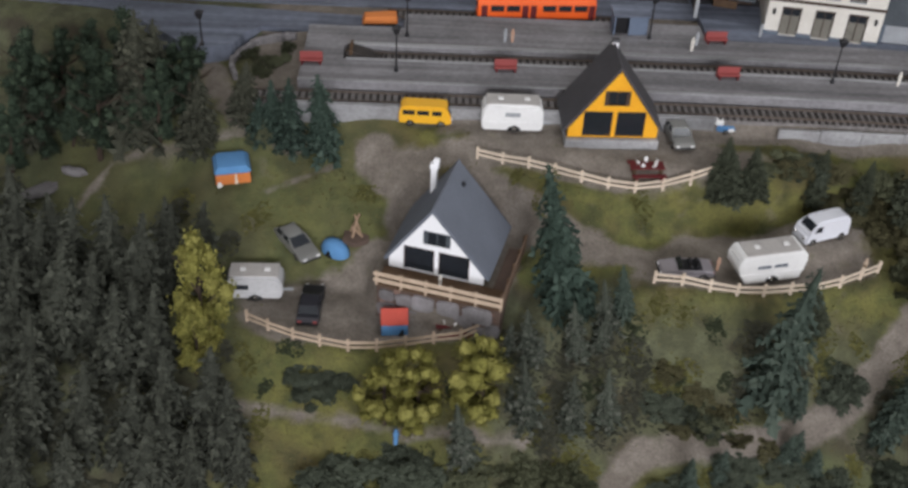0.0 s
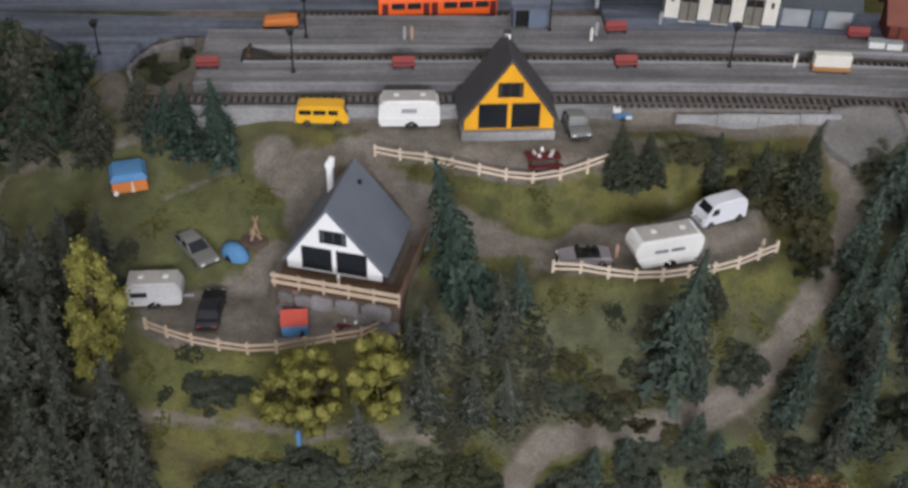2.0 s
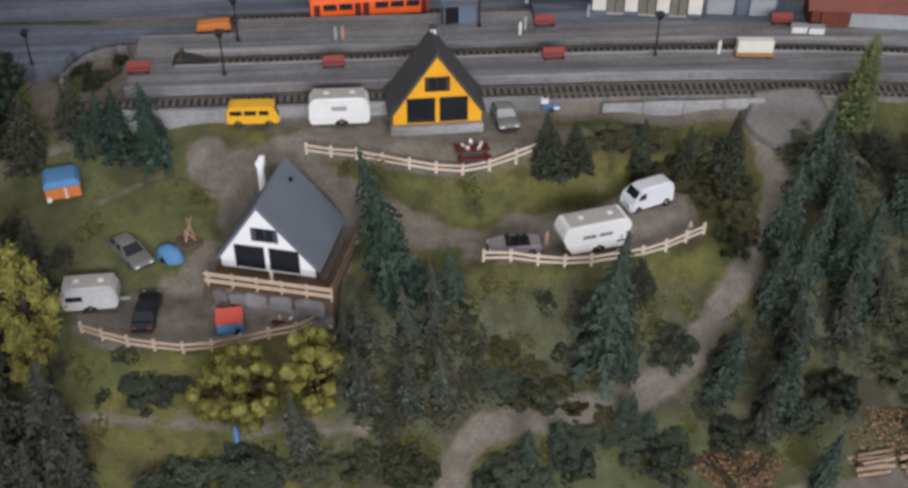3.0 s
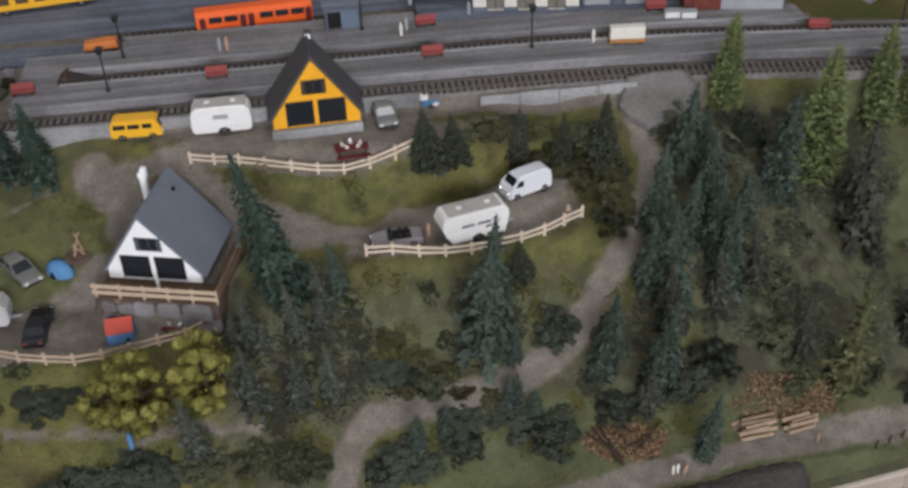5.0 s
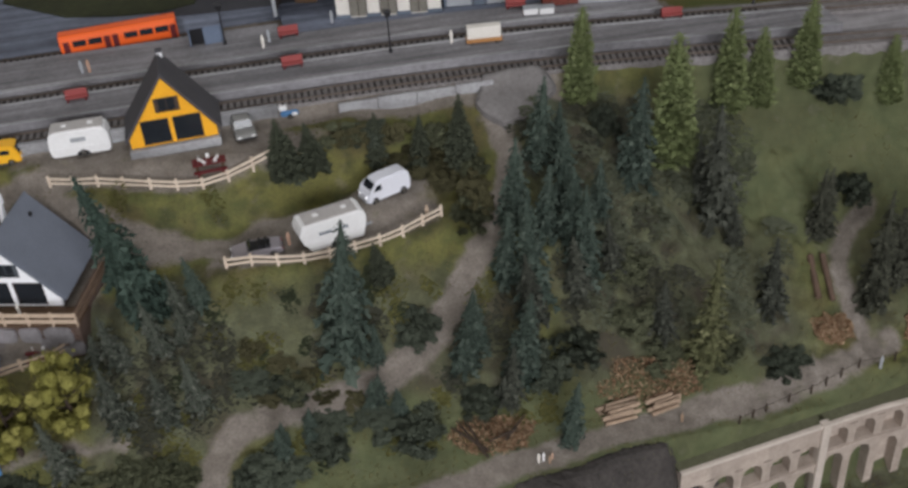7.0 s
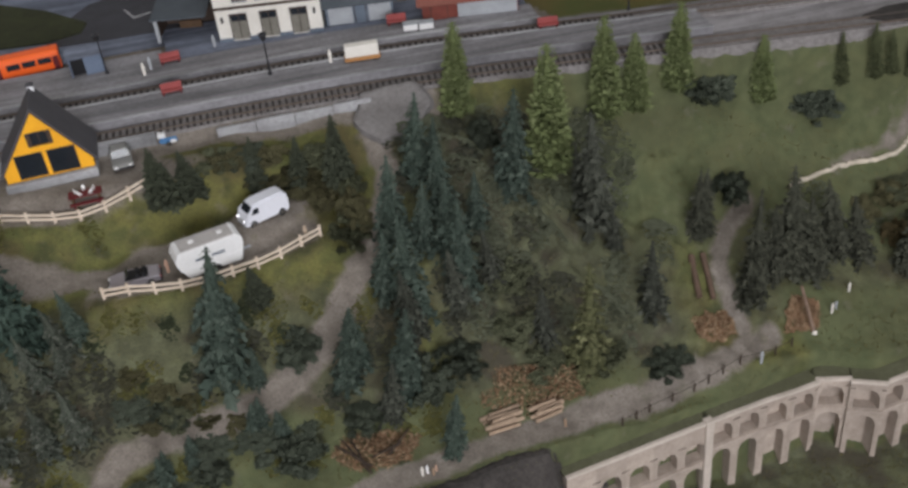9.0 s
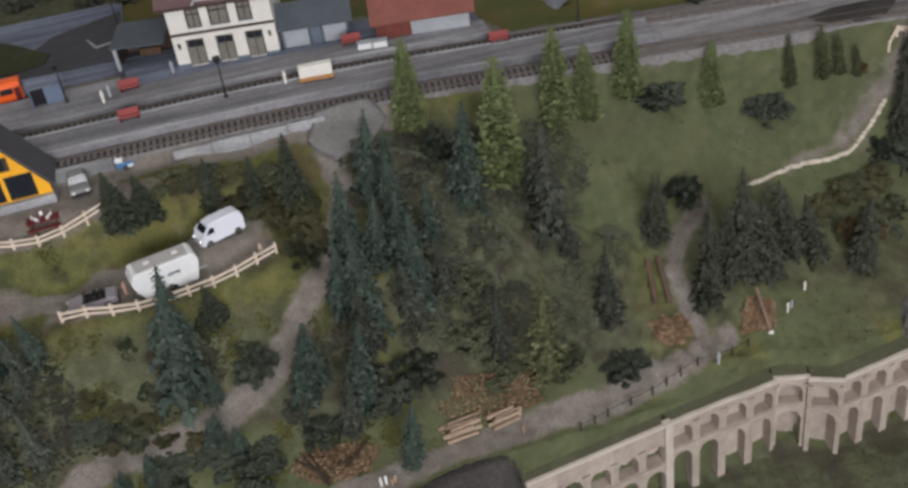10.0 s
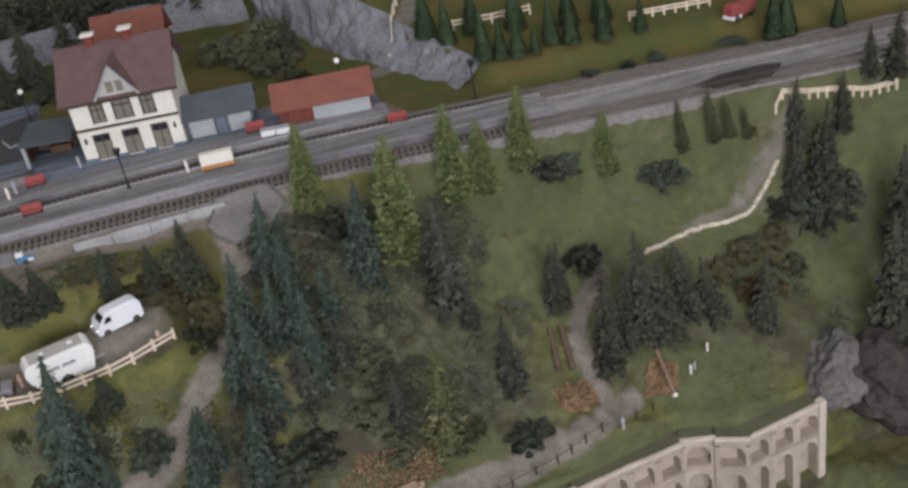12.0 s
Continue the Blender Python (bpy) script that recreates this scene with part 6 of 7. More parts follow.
rock_face("rock_face", ((0.60, 1.47), (0.5, 1.5), (0.38, 1.49), (0.26, 1.50), (0.12, 1.49), (0.0, 1.5)), 0.05, 0.04, (0.0, 0.05), 2, "blue-grey rock wall behind the station")

s = Shape().prism([(1018, 830), (1034, 814), (1062, 799), (1090, 800), (1106, 812), (1122, 826), (1100, 836), (1052, 840)], "z", 83.9, 87)
solid("embankment", s, M["dark_rock"], 0, 0, 0, 0, "dark cinder embankment between the tracks", "embankment", kind="structure")

# stone edging of the footpath, and of the lane by the platform end
HILL_EDGE = ((0.908, 0.752), (0.93, 0.7545), (0.956, 0.757), (0.98, 0.7595), (1.001, 0.762), (1.022, 0.7635), (1.04, 0.766), (1.057, 0.768), (1.073, 0.770), (1.085, 0.772))
edge = tagged(new("stone_edging"), "low edging of pale stones along the footpath", "edging", kind="structure")
for a, b in zip(HILL_EDGE, HILL_EDGE[1:]):
    for k in range(5):
        px, py = a[0] + (b[0] - a[0]) * k / 5, a[1] + (b[1] - a[1]) * k / 5
        part("stone", Shape().box(-3.2, 3.2, -1.8, 1.8, -1.5, 3.4 + dice.uniform(-0.6, 0.6)).bevel(0.9, 1), M["edge_stone"], edge, m=pose(px, py + dice.uniform(-0.0008, 0.0008), float(ground(px, py)), 0, 0, math.degrees(math.atan2(b[1] - a[1], b[0] - a[0])) + dice.uniform(-12, 12)))
LANE_EDGE = ((-0.145, 1.026), (-0.162, 1.03), (-0.182, 1.027), (-0.198, 1.01), (-0.203, 0.992), (-0.200, 0.972), (-0.192, 0.95))
edge = tagged(new("stone_edging"), "grey stone edging beside the curved earth lane", "edging", kind="structure")
for a, b in zip(LANE_EDGE, LANE_EDGE[1:]):
    for k in range(4):
        px, py = a[0] + (b[0] - a[0]) * k / 4, a[1] + (b[1] - a[1]) * k / 4
        part("stone", Shape().box(-4, 4, -2.4, 2.4, -3, 8 + dice.uniform(-1, 1)).bevel(1.0, 1), M["stone"], edge, m=pose(px, py, float(ground(px, py)), 0, 0, math.degrees(math.atan2(b[1] - a[1], b[0] - a[0])) + dice.uniform(-8, 8)))


def field_fence(points, high, label):
    x0, y0 = points[0]
    f = thing("field_fence", x0, y0, float(ground(x0, y0)), 0, label, "fence", "field fences")
    loc = [((x - x0) * 1000, (y - y0) * 1000, (float(ground(x, y)) - float(ground(x0, y0))) * 1000 + 2) for x, y in points]
    for p in loc:
        part("post", Shape().box(p[0] - 1.2, p[0] + 1.2, p[1] - 1, p[1] + 1, p[2] - 5, p[2] + high), M["fence"], f)
    for p, q in zip(loc, loc[1:]):
        for z in (high * 0.45, high * 0.85):
            part("rail", Shape().bar((p[0], p[1], p[2] + z), (q[0], q[1], q[2] + z), 1.0, 2.2), M["fence"], f)


field_fence(along_points(((1.088, 0.782), (1.097, 0.7845), (1.128, 0.778), (1.16, 0.772), (1.192, 0.765), (1.225, 0.760)), 0.010), 8, "pale picket fence beside the railway")
field_fence(along_points(((0.745, 1.14), (0.77, 1.19), (0.80, 1.25)), 0.02), 12, "white field fence beside the hill road")
field_fence(along_points(((0.83, 1.12), (0.88, 1.11), (0.93, 1.105)), 0.018), 12, "white field fence on the hill")
field_fence(along_points(((1.03, 1.02), (1.08, 1.01), (1.13, 1.0)), 0.015), 10, "pale field fence on the hill")
t = thing("lorry", 1.145, 0.955, float(ground(1.145, 0.955)), 20, "small red lorry with a white lower cab on the hill road", "lorry")
part("cab", Shape().box(-20, -4, -8, 8, 7, 20).bevel(1.5, 1), M["red"], t)
part("bumper", Shape().box(-21, -4, -8.2, 8.2, 3, 7).bevel(0.5, 1), M["white"], t, "white lower cab")
part("load_bed", Shape().box(-3, 22, -9, 9, 5, 17).bevel(1, 1), M["red"], t, "red load bed")
for sx in (-13, 14):
    for sy in (-7.5, 7.5):
        wheel(t, sx, sy, 4.2)

# ---- trees, bushes, flock ----
def raw(name, pts, faces, material, smooth_faces=False):
    me = bpy.data.meshes.new(name)
    me.from_pydata(pts, [], faces)
    me.materials.append(material)
    if smooth_faces:
        me.polygons.foreach_set("use_smooth", [True] * len(faces))
    return me


def needle_fan(r, pts, faces, c, out, size, flat):
    """A ragged fan of needles round c, spread towards out."""
    side = Vector((-out.y, out.x, 0))
    i, n = len(pts), 7
    pts.append(c - out * size * 0.35)
    for k in range(n):
        a = -1.9 + 3.8 * k / (n - 1) + r.uniform(-0.2, 0.2)
        q = size * (1.0 if k % 2 else 0.52) * r.uniform(0.75, 1.2)
        pts.append(c + out * q * math.cos(a) + side * q * math.sin(a) + Vector((0, 0, r.uniform(-0.5, 0.3) * size * flat)))
    faces += [(i, i + k + 1, i + k + 2) for k in range(n - 1)]


def conifer_crown(name, seed, material, radius, tiers, per, droop, ragged, start=0.06, blunt=0.85):
    r = random.Random(seed)
    pts, faces = [], []
    # dark inner cone that closes the view through the boughs
    n, rows = 9, 8
    for j in range(rows):
        f = j / (rows - 1)
        for k in range(n):
            a, q = 6.283 * k / n, radius * 0.5 * (1 - f) ** blunt * r.uniform(0.7, 1.1) + 0.006
            pts.append(Vector((q * math.cos(a), q * math.sin(a), start + (0.97 - start) * f)))
    faces += [(j * n + k, j * n + (k + 1) % n, (j + 1) * n + (k + 1) % n, (j + 1) * n + k) for j in range(rows - 1) for k in range(n)]
    for t in range(tiers):
        f = (t + 0.2 * r.random()) / tiers
        z = start + (1 - start) * f ** 0.94
        rad = radius * (1 - f) ** blunt * r.uniform(0.88, 1.1) + 0.014
        count = max(4, int(per * (1 - f * 0.6)))
        a0 = r.random() * 6.28
        for k in range(count):
            a = a0 + 6.283 * k / count + r.uniform(-0.3, 0.3)
            rr = rad * r.uniform(1 - ragged, 1 + ragged * 0.45)
            out, dip = Vector((math.cos(a), math.sin(a), 0)), droop * r.uniform(0.6, 1.3)
            steps = 4 if f < 0.6 else 3 if f < 0.85 else 2
            for j in range(steps):
                g = 0.34 + 0.62 * j / max(1, steps - 1)
                c = out * rr * g + Vector((0, 0, z + rr * dip * (0.3 - g * g) + r.uniform(-0.006, 0.006)))
                needle_fan(r, pts, faces, c, (out + Vector((r.uniform(-0.3, 0.3), r.uniform(-0.3, 0.3), -dip * 0.6))).normalized(), rr * (0.36 - 0.1 * g) + 0.008, 1.0)
    i = len(pts)
    pts += [Vector((0.009, 0, 0.94)), Vector((-0.005, 0.008, 0.94)), Vector((-0.005, -0.008, 0.94)), Vector((0, 0, 1.0))]
    faces += [(i, i + 1, i + 3), (i + 1, i + 2, i + 3), (i + 2, i, i + 3)]
    return raw(name, pts, faces, material)


def flock_cone(name, seed, material, radius, count, size, full=1.0):
    """A dense cone of small upturned tufts on a lumpy core."""
    r = random.Random(seed)
    pts, faces = [], []
    n, rows = 14, 12
    for j in range(rows):
        f = j / (rows - 1)
        rad = radius * 0.78 * (1 - f ** full) + 0.004
        for k in range(n):
            a = 6.283 * k / n
            q = rad * (0.88 + 0.24 * r.random())
            pts.append(Vector((q * math.cos(a), q * math.sin(a), 0.05 + 0.93 * f)))
    for j in range(rows - 1):
        for k in range(n):
            faces.append((j * n + k, j * n + (k + 1) % n, (j + 1) * n + (k + 1) % n, (j + 1) * n + k))
    for c in range(count):
        f = 1 - math.sqrt(r.random())
        f = min(0.985, f)
        rad = radius * (1 - f ** full) * r.uniform(0.8, 1.12)
        a = r.random() * 6.283
        p = Vector((rad * math.cos(a), rad * math.sin(a), 0.05 + 0.94 * f + r.uniform(-0.01, 0.01)))
        out = Vector((math.cos(a), math.sin(a), 0.9)).normalized() * size * r.uniform(0.7, 1.5)
        s = out.cross(Vector((0, 0, 1))).normalized() * size * 0.5
        i = len(pts)
        pts += [p - out * 0.3 + s, p - out * 0.3 - s, p + out]
        faces.append((i, i + 1, i + 2))
    return raw(name, pts, faces, material)


def lobed_crown(name, seed, material, lobes, spread, low, bits, leaf, fine=1.0):
    """A crown of foam lobes, each set with small leaf bits."""
    r = random.Random(seed)
    pts, faces = [], []
    bm = bmesh.new()
    bmesh.ops.create_icosphere(bm, subdivisions=2, radius=1)
    base = [v.co.copy() for v in bm.verts]
    bf = [tuple(v.index for v in f.verts) for f in bm.faces]
    bm.free()
    for k in range(lobes):
        a, u = r.random() * 6.283, r.random()
        z = low + (1 - low) * u
        w = spread * math.sqrt(max(0.05, 1 - ((u - 0.4) / 0.68) ** 2)) * r.uniform(0.25, 0.85)
        c = Vector((w * math.cos(a), w * math.sin(a), z * 0.88))
        rad = spread * r.uniform(0.22, 0.46) * (0.4 + 0.6 * fine)
        i = len(pts)
        off = Vector((r.random() * 50, r.random() * 50, r.random() * 50))
        surf = []
        for q in base:
            nz = noise.noise(q * 2.2 + off) * 0.35 + noise.noise(q * 5 + off) * 0.18
            p = c + Vector((q.x, q.y, q.z * 0.9)) * rad * (0.9 + nz)
            pts.append(c + (p - c) * 0.86)
            surf.append((p, q))
        faces += [tuple(i + x for x in f) for f in bf]
        for b in range(bits):
            p, q = r.choice(surf)
            p = p + Vector((r.uniform(-1, 1), r.uniform(-1, 1), r.uniform(-1, 1))) * rad * 0.42
            d = Vector((r.uniform(-1, 1), r.uniform(-1, 1), r.uniform(-0.4, 1))).normalized() * leaf * r.uniform(0.6, 1.3)
            s = d.orthogonal().normalized() * leaf * r.uniform(0.4, 0.8)
            j = len(pts)
            pts += [p - d, p + s, p + d, p - s]
            faces.append((j, j + 1, j + 2, j + 3))
    return raw(name, pts, faces, material)


def trunk_mesh(name, r0, r1, top, bent, seed):
    r = random.Random(seed)
    s = Shape()
    p = Vector((0, 0, -30))
    n = 5
    for k in range(n):
        q = Vector((r.uniform(-bent, bent), r.uniform(-bent, bent), -30 + (top * 1000 + 30) * (k + 1) / n))
        a, b = r0 + (r1 - r0) * k / n, r0 + (r1 - r0) * (k + 1) / n
        s.tube(p, q, a * 1000, b * 1000, 7)
        p = q
    if bent > 5:
        for k in range(7):
            z = r.uniform(0.3, 0.62) * 1000
            a = r.random() * 6.28
            s.tube((0, 0, z), (260 * math.cos(a), 260 * math.sin(a), z + 180), r1 * 900, r1 * 300, 5)
    return mesh_of(name, s, M["bark"])


GREEN = [conifer_crown("spruce_crown", k, M["green_spruce"], 0.24, 17, 10, 0.5, 0.34, 0.04, 0.72) for k in (51, 52)]
SPRUCE = [conifer_crown("spruce_crown", k, M["spruce"], 0.23, 17, 10, 0.5, 0.36, 0.06, 0.7) for k in (1, 2, 3)]
PINE = [conifer_crown("pine_crown", k, M["pine"], 0.27, 13, 9, 0.35, 0.4, 0.06, 0.8) for k in (4, 5, 6)]
DIM_BROWN = [conifer_crown("pine_crown", k, M["dim_brown_pine"], 0.26, 14, 9, 0.45, 0.42, 0.06, 0.72) for k in (24, 25, 26)]
CONE = [conifer_crown("cone_crown", k, M["terrace_cone"], 0.26, 24, 15, 0.15, 0.26) for k in (40, 41)]
FAR = [flock_cone("cone_crown", k, M["far_cone"], 0.2, 700, 0.035) for k in (42, 43)]
SLIM = [conifer_crown("pine_crown", k, M["slim"], 0.15, 15, 8, 0.3, 0.5) for k in (44, 45)]
DARK = [conifer_crown("cone_crown", k, M["dark_cone"], 0.26, 17, 11, 0.3, 0.28) for k in (7, 8)]
BRIGHT = [conifer_crown("cone_crown", k, M["cone_green"], 0.15, 30, 15, -0.2, 0.2, 0.03, 0.62) for k in (9, 10, 11)]
THIN = [conifer_crown("cone_crown", k, M["olive_cone"], 0.15, 22, 11, -0.1, 0.3, 0.03, 0.7) for k in (46, 47)]
ROUND = [lobed_crown("crown", k, M["leaf_wood"], 44, 0.2, 0.08, 110, 0.016, 0.7) for k in (12, 13, 32)]
YELLOW = [lobed_crown("crown", k, M["leaf_yellow"], 36, 0.33, 0.12, 90, 0.02, 0.55) for k in (14, 15)]
BUSH = [[lobed_crown("clump", k + j, M[m], 20, 0.66, 0.0, 130, 0.06, 0.3) for j in range(3)] for k, m in ((116, "leaf_dark"), (127, "leaf_mid"), (138, "leaf_brown"), (149, "hedge"))]
TRUNK = trunk_mesh("trunk", 0.022, 0.006, 0.9, 3, 1)
STEM = trunk_mesh("trunk", 0.03, 0.012, 0.62, 14, 2)


def tree(name, crown, trunk, x, y, h, lean, turn, label, category, group):
    t = new(name)
    z = float(ground(x, y))
    t.matrix_world = pose(x, y, z - 0.001, 0, lean, 0) @ pose(0, 0, 0, 0, 0, turn) @ Matrix.Scale(h, 4)
    t.empty_display_size = 0.01
    tagged(t, label, category, group)
    for nm, me in (("trunk", trunk), ("crown", crown)):
        o = new(nm, me)
        o.parent = t
    return t


KINDS = {
    "spruce": ("spruce", SPRUCE, TRUNK, "dark blue-green model spruce with drooping tiered branches"),
    "green": ("spruce", GREEN, TRUNK, "deep green model spruce with full drooping branches"),
    "pine": ("pine", PINE, TRUNK, "grey-green model pine with some paler needle fans"),
    "dim_brown": ("pine", DIM_BROWN, TRUNK, "dark brown-grey model pine with ragged branches"),
    "dark": ("conifer", DARK, TRUNK, "small dark olive cone-shaped flock conifer"),
    "cone": ("conifer", CONE, TRUNK, "dark olive cone-shaped flock conifer on the terrace bank"),
    "far": ("conifer", FAR, TRUNK, "deep green pointed conifer on the far hill"),
    "slim": ("pine", SLIM, TRUNK, "thin ragged olive pine beside the valley road"),
    "bright": ("conifer", BRIGHT, TRUNK, "bright green slender flock conifer with pale specks"),
    "thin": ("conifer", THIN, TRUNK, "slender olive green flock conifer by the footpath"),
    "round": ("leafy_tree", ROUND, STEM, "dark green leafy model tree with a rounded crown"),
    "yellow": ("leafy_tree", YELLOW, STEM, "yellow-green foam tree with a clumpy open crown"),
}
tree_dice = random.Random(77)


def stand(kind, rows, group, wide=1.0):
    name, crowns, trunk, label = KINDS[kind]
    for x, y, h, lean in rows:
        t = tree(name, tree_dice.choice(crowns), trunk, x, y, h, lean, tree_dice.uniform(0, 360), label, "tree", group)
        t.scale = (t.scale[0] * wide, t.scale[1] * wide, t.scale[2])


TENT_SPRUCES = ((-0.099, 0.872, 0.082, -3), (-0.133, 0.873, 0.076, 3), (-0.147, 0.88, 0.062, 0), (-0.163, 0.876, 0.05, 6))
LANE_SPRUCES = ((0.124, 0.723, 0.157, -11), (0.136, 0.717, 0.077, -13), (0.174, 0.709, 0.060, -8), (0.293, 0.653, 0.153, 5), (0.320, 0.646, 0.048, 1), (0.448, 0.627, 0.108, 7), (0.398, 0.640, 0.092, 8), (0.479, 0.574, 0.075, 7), (0.413, 0.653, 0.075, 0))
HILL_SPRUCES = ((0.512, 0.792, 0.097, 5), (0.528, 0.750, 0.102, -1), (0.473, 0.742, 0.101, 3), (0.476, 0.684, 0.119, -2), (0.528, 0.691, 0.109, 1), (0.606, 0.778, 0.124, 4), (0.501, 0.729, 0.082, 4), (0.453, 0.696, 0.083, 4), (0.522, 0.714, 0.092, 2), (0.557, 0.739, 0.069, 2), (0.530, 0.793, 0.067, 5))
FRONT_PINES = ((0.090, 0.640, 0.079, -5), (0.128, 0.640, 0.062, -2), (0.159, 0.641, 0.066, -5), (0.133, 0.683, 0.064, -8), (0.092, 0.685, 0.056, -6), (0.160, 0.699, 0.062, -10), (0.038, 0.614, 0.074, -7))
HILL_PINES = ((0.683, 0.747, 0.141, -1), (0.696, 0.724, 0.051, -3), (0.678, 0.774, 0.070, -4), (0.714, 0.668, 0.094, -1), (0.593, 0.647, 0.072, -0), (0.432, 0.611, 0.073, 6), (0.520, 0.677, 0.080, -5), (0.472, 0.666, 0.088, -5), (0.558, 0.692, 0.073, -6))
LEFT_PINES = ((-0.256, 0.725, 0.132, 10), (-0.294, 0.718, 0.099, 9), (-0.266, 0.682, 0.107, 7), (-0.354, 0.751, 0.111, 13), (-0.340, 0.639, 0.111, 13), (-0.287, 0.632, 0.105, 9), (-0.245, 0.621, 0.103, 9), (-0.218, 0.639, 0.102, 6), (-0.178, 0.637, 0.102, 5), (-0.227, 0.599, 0.098, 7), (-0.165, 0.613, 0.101, 7), (-0.297, 0.603, 0.069, 9), (-0.190, 0.598, 0.075, 6), (-0.368, 0.714, 0.118, 14), (-0.327, 0.711, 0.130, 13), (-0.234, 0.678, 0.106, 8), (-0.350, 0.605, 0.100, 14), (-0.152, 0.601, 0.068, 7), (-0.325, 0.768, 0.098, 11), (-0.234, 0.765, 0.097, 5))
LEFT_WOODS = ((-0.366, 0.876, 0.127, 7), (-0.312, 0.871, 0.134, 7), (-0.257, 0.878, 0.103, 6), (-0.227, 0.888, 0.113, 4), (-0.293, 0.922, 0.117, 6), (-0.363, 0.938, 0.095, 8), (-0.402, 0.920, 0.112, 12), (-0.343, 0.952, 0.094, 11), (-0.397, 0.863, 0.095, 10), (-0.343, 0.888, 0.082, 10), (-0.285, 0.877, 0.082, 9), (-0.248, 0.914, 0.081, 7))
LEFT_DARK = ((-0.382, 0.898, 0.083, 12), (-0.284, 0.892, 0.133, 8), (-0.266, 0.917, 0.099, 5), (-0.220, 0.876, 0.081, 6), (-0.178, 0.896, 0.062, 7))
TERRACE_CONES = ((0.270, 0.814, 0.066, -5), (0.297, 0.817, 0.055, -6), (0.338, 0.700, 0.046, -6), (0.438, 0.807, 0.081, 1), (0.400, 0.822, 0.060, 2), (0.358, 0.825, 0.062, 1))
MEADOW_CONES = ((0.575, 0.861, 0.104, 2), (0.653, 0.798, 0.144, 1), (0.730, 0.838, 0.115, 0), (0.763, 0.838, 0.090, 0), (0.808, 0.834, 0.100, 2), (0.900, 0.816, 0.079, -2))
THIN_GREENS = ((0.628, 0.619, 0.139, 1), (0.986, 0.805, 0.066, -4), (1.020, 0.795, 0.068, -6), (1.036, 0.789, 0.056, -7), (1.053, 0.783, 0.042, -6))
EAST_CONES = ((1.2, 0.702, 0.14, -2), (1.182, 0.675, 0.12, 0), (1.098, 0.757, 0.1, -2), (0.794, 0.734, 0.083, -1), (0.819, 0.658, 0.148, 0), (0.871, 0.674, 0.138, -4), (0.926, 0.684, 0.102, -11), (0.848, 0.673, 0.094, -2), (0.892, 0.670, 0.102, -6), (1.124, 0.746, 0.154, 2), (1.107, 0.771, 0.084, -0), (1.225, 0.763, 0.086, 2), (1.159, 0.764, 0.077, 1), (1.198, 0.769, 0.064, -2), (1.138, 0.629, 0.152, -3), (0.796, 0.734, 0.082, 3), (0.949, 0.674, 0.089, -11), (0.998, 0.660, 0.096, 2))
YELLOW_TREES = ((-0.193, 0.693, 0.134, 5), (-0.194, 0.672, 0.088, 6), (-0.030, 0.641, 0.082, 0), (-0.000, 0.639, 0.095, -3), (0.053, 0.643, 0.091, -3))
DARK_BUSHES = ((0.478, 0.634, 0.036, 0.04), (0.511, 0.643, 0.034, 0.036), (0.357, 0.662, 0.028, 0.028), (0.405, 0.62, 0.032, 0.022), (-0.088, 0.669, 0.04, 0.018), (-0.065, 0.607, 0.058, 0.027), (-0.012, 0.613, 0.04, 0.022), (0.199, 0.578, 0.03, 0.024), (0.264, 0.608, 0.03, 0.016), (0.307, 0.606, 0.03, 0.014), (0.242, 0.64, 0.026, 0.014), (0.206, 0.652, 0.03, 0.016), (0.363, 0.669, 0.029, 0.028), (0.215, 0.582, 0.036, 0.027), (0.263, 0.592, 0.031, 0.023), (0.338, 0.593, 0.043, 0.028), (0.708, 0.625, 0.038, 0.02), (1.084, 0.760, 0.034, 0.032), (1.108, 0.757, 0.044, 0.046), (1.140, 0.754, 0.046, 0.05), (0.838, 0.758, 0.030, 0.037), (0.848, 0.827, 0.038, 0.029), (0.955, 0.807, 0.030, 0.026), (0.591, 0.825, 0.024, 0.039), (0.352, 0.838, 0.030, 0.026), (-0.001, 0.604, 0.030, 0.026), (0.961, 0.801, 0.030, 0.030), (0.843, 0.827, 0.032, 0.029))
OLIVE_BUSHES = ((1.046, 0.711, 0.04, 0.034), (1.026, 0.741, 0.040, 0.018), (1.058, 0.712, 0.027, 0.026), (0.084, 0.606, 0.026, 0.024), (0.116, 0.606, 0.028, 0.022), (0.131, 0.594, 0.026, 0.02), (0.044, 0.606, 0.03, 0.02), (0.35, 0.604, 0.024, 0.014), (0.448, 0.795, 0.023, 0.030), (0.328, 0.832, 0.026, 0.022), (-0.160, 0.882, 0.022, 0.036), (0.432, 0.750, 0.028, 0.037), (0.425, 0.832, 0.03, 0.031), (0.245, 0.633, 0.026, 0.024), (0.586, 0.628, 0.028, 0.029), (0.567, 0.655, 0.034, 0.033), (0.646, 0.631, 0.029, 0.030), (0.570, 0.694, 0.034, 0.033))
BROWN_BUSHES = ((0.98, 0.725, 0.026, 0.026), (1.02, 0.732, 0.032, 0.032), (1.047, 0.732, 0.028, 0.042), (1.002, 0.693, 0.018, 0.046), (1.04, 0.7, 0.02, 0.036), (1.016, 0.691, 0.016, 0.051), (1.058, 0.783, 0.008, 0.016))

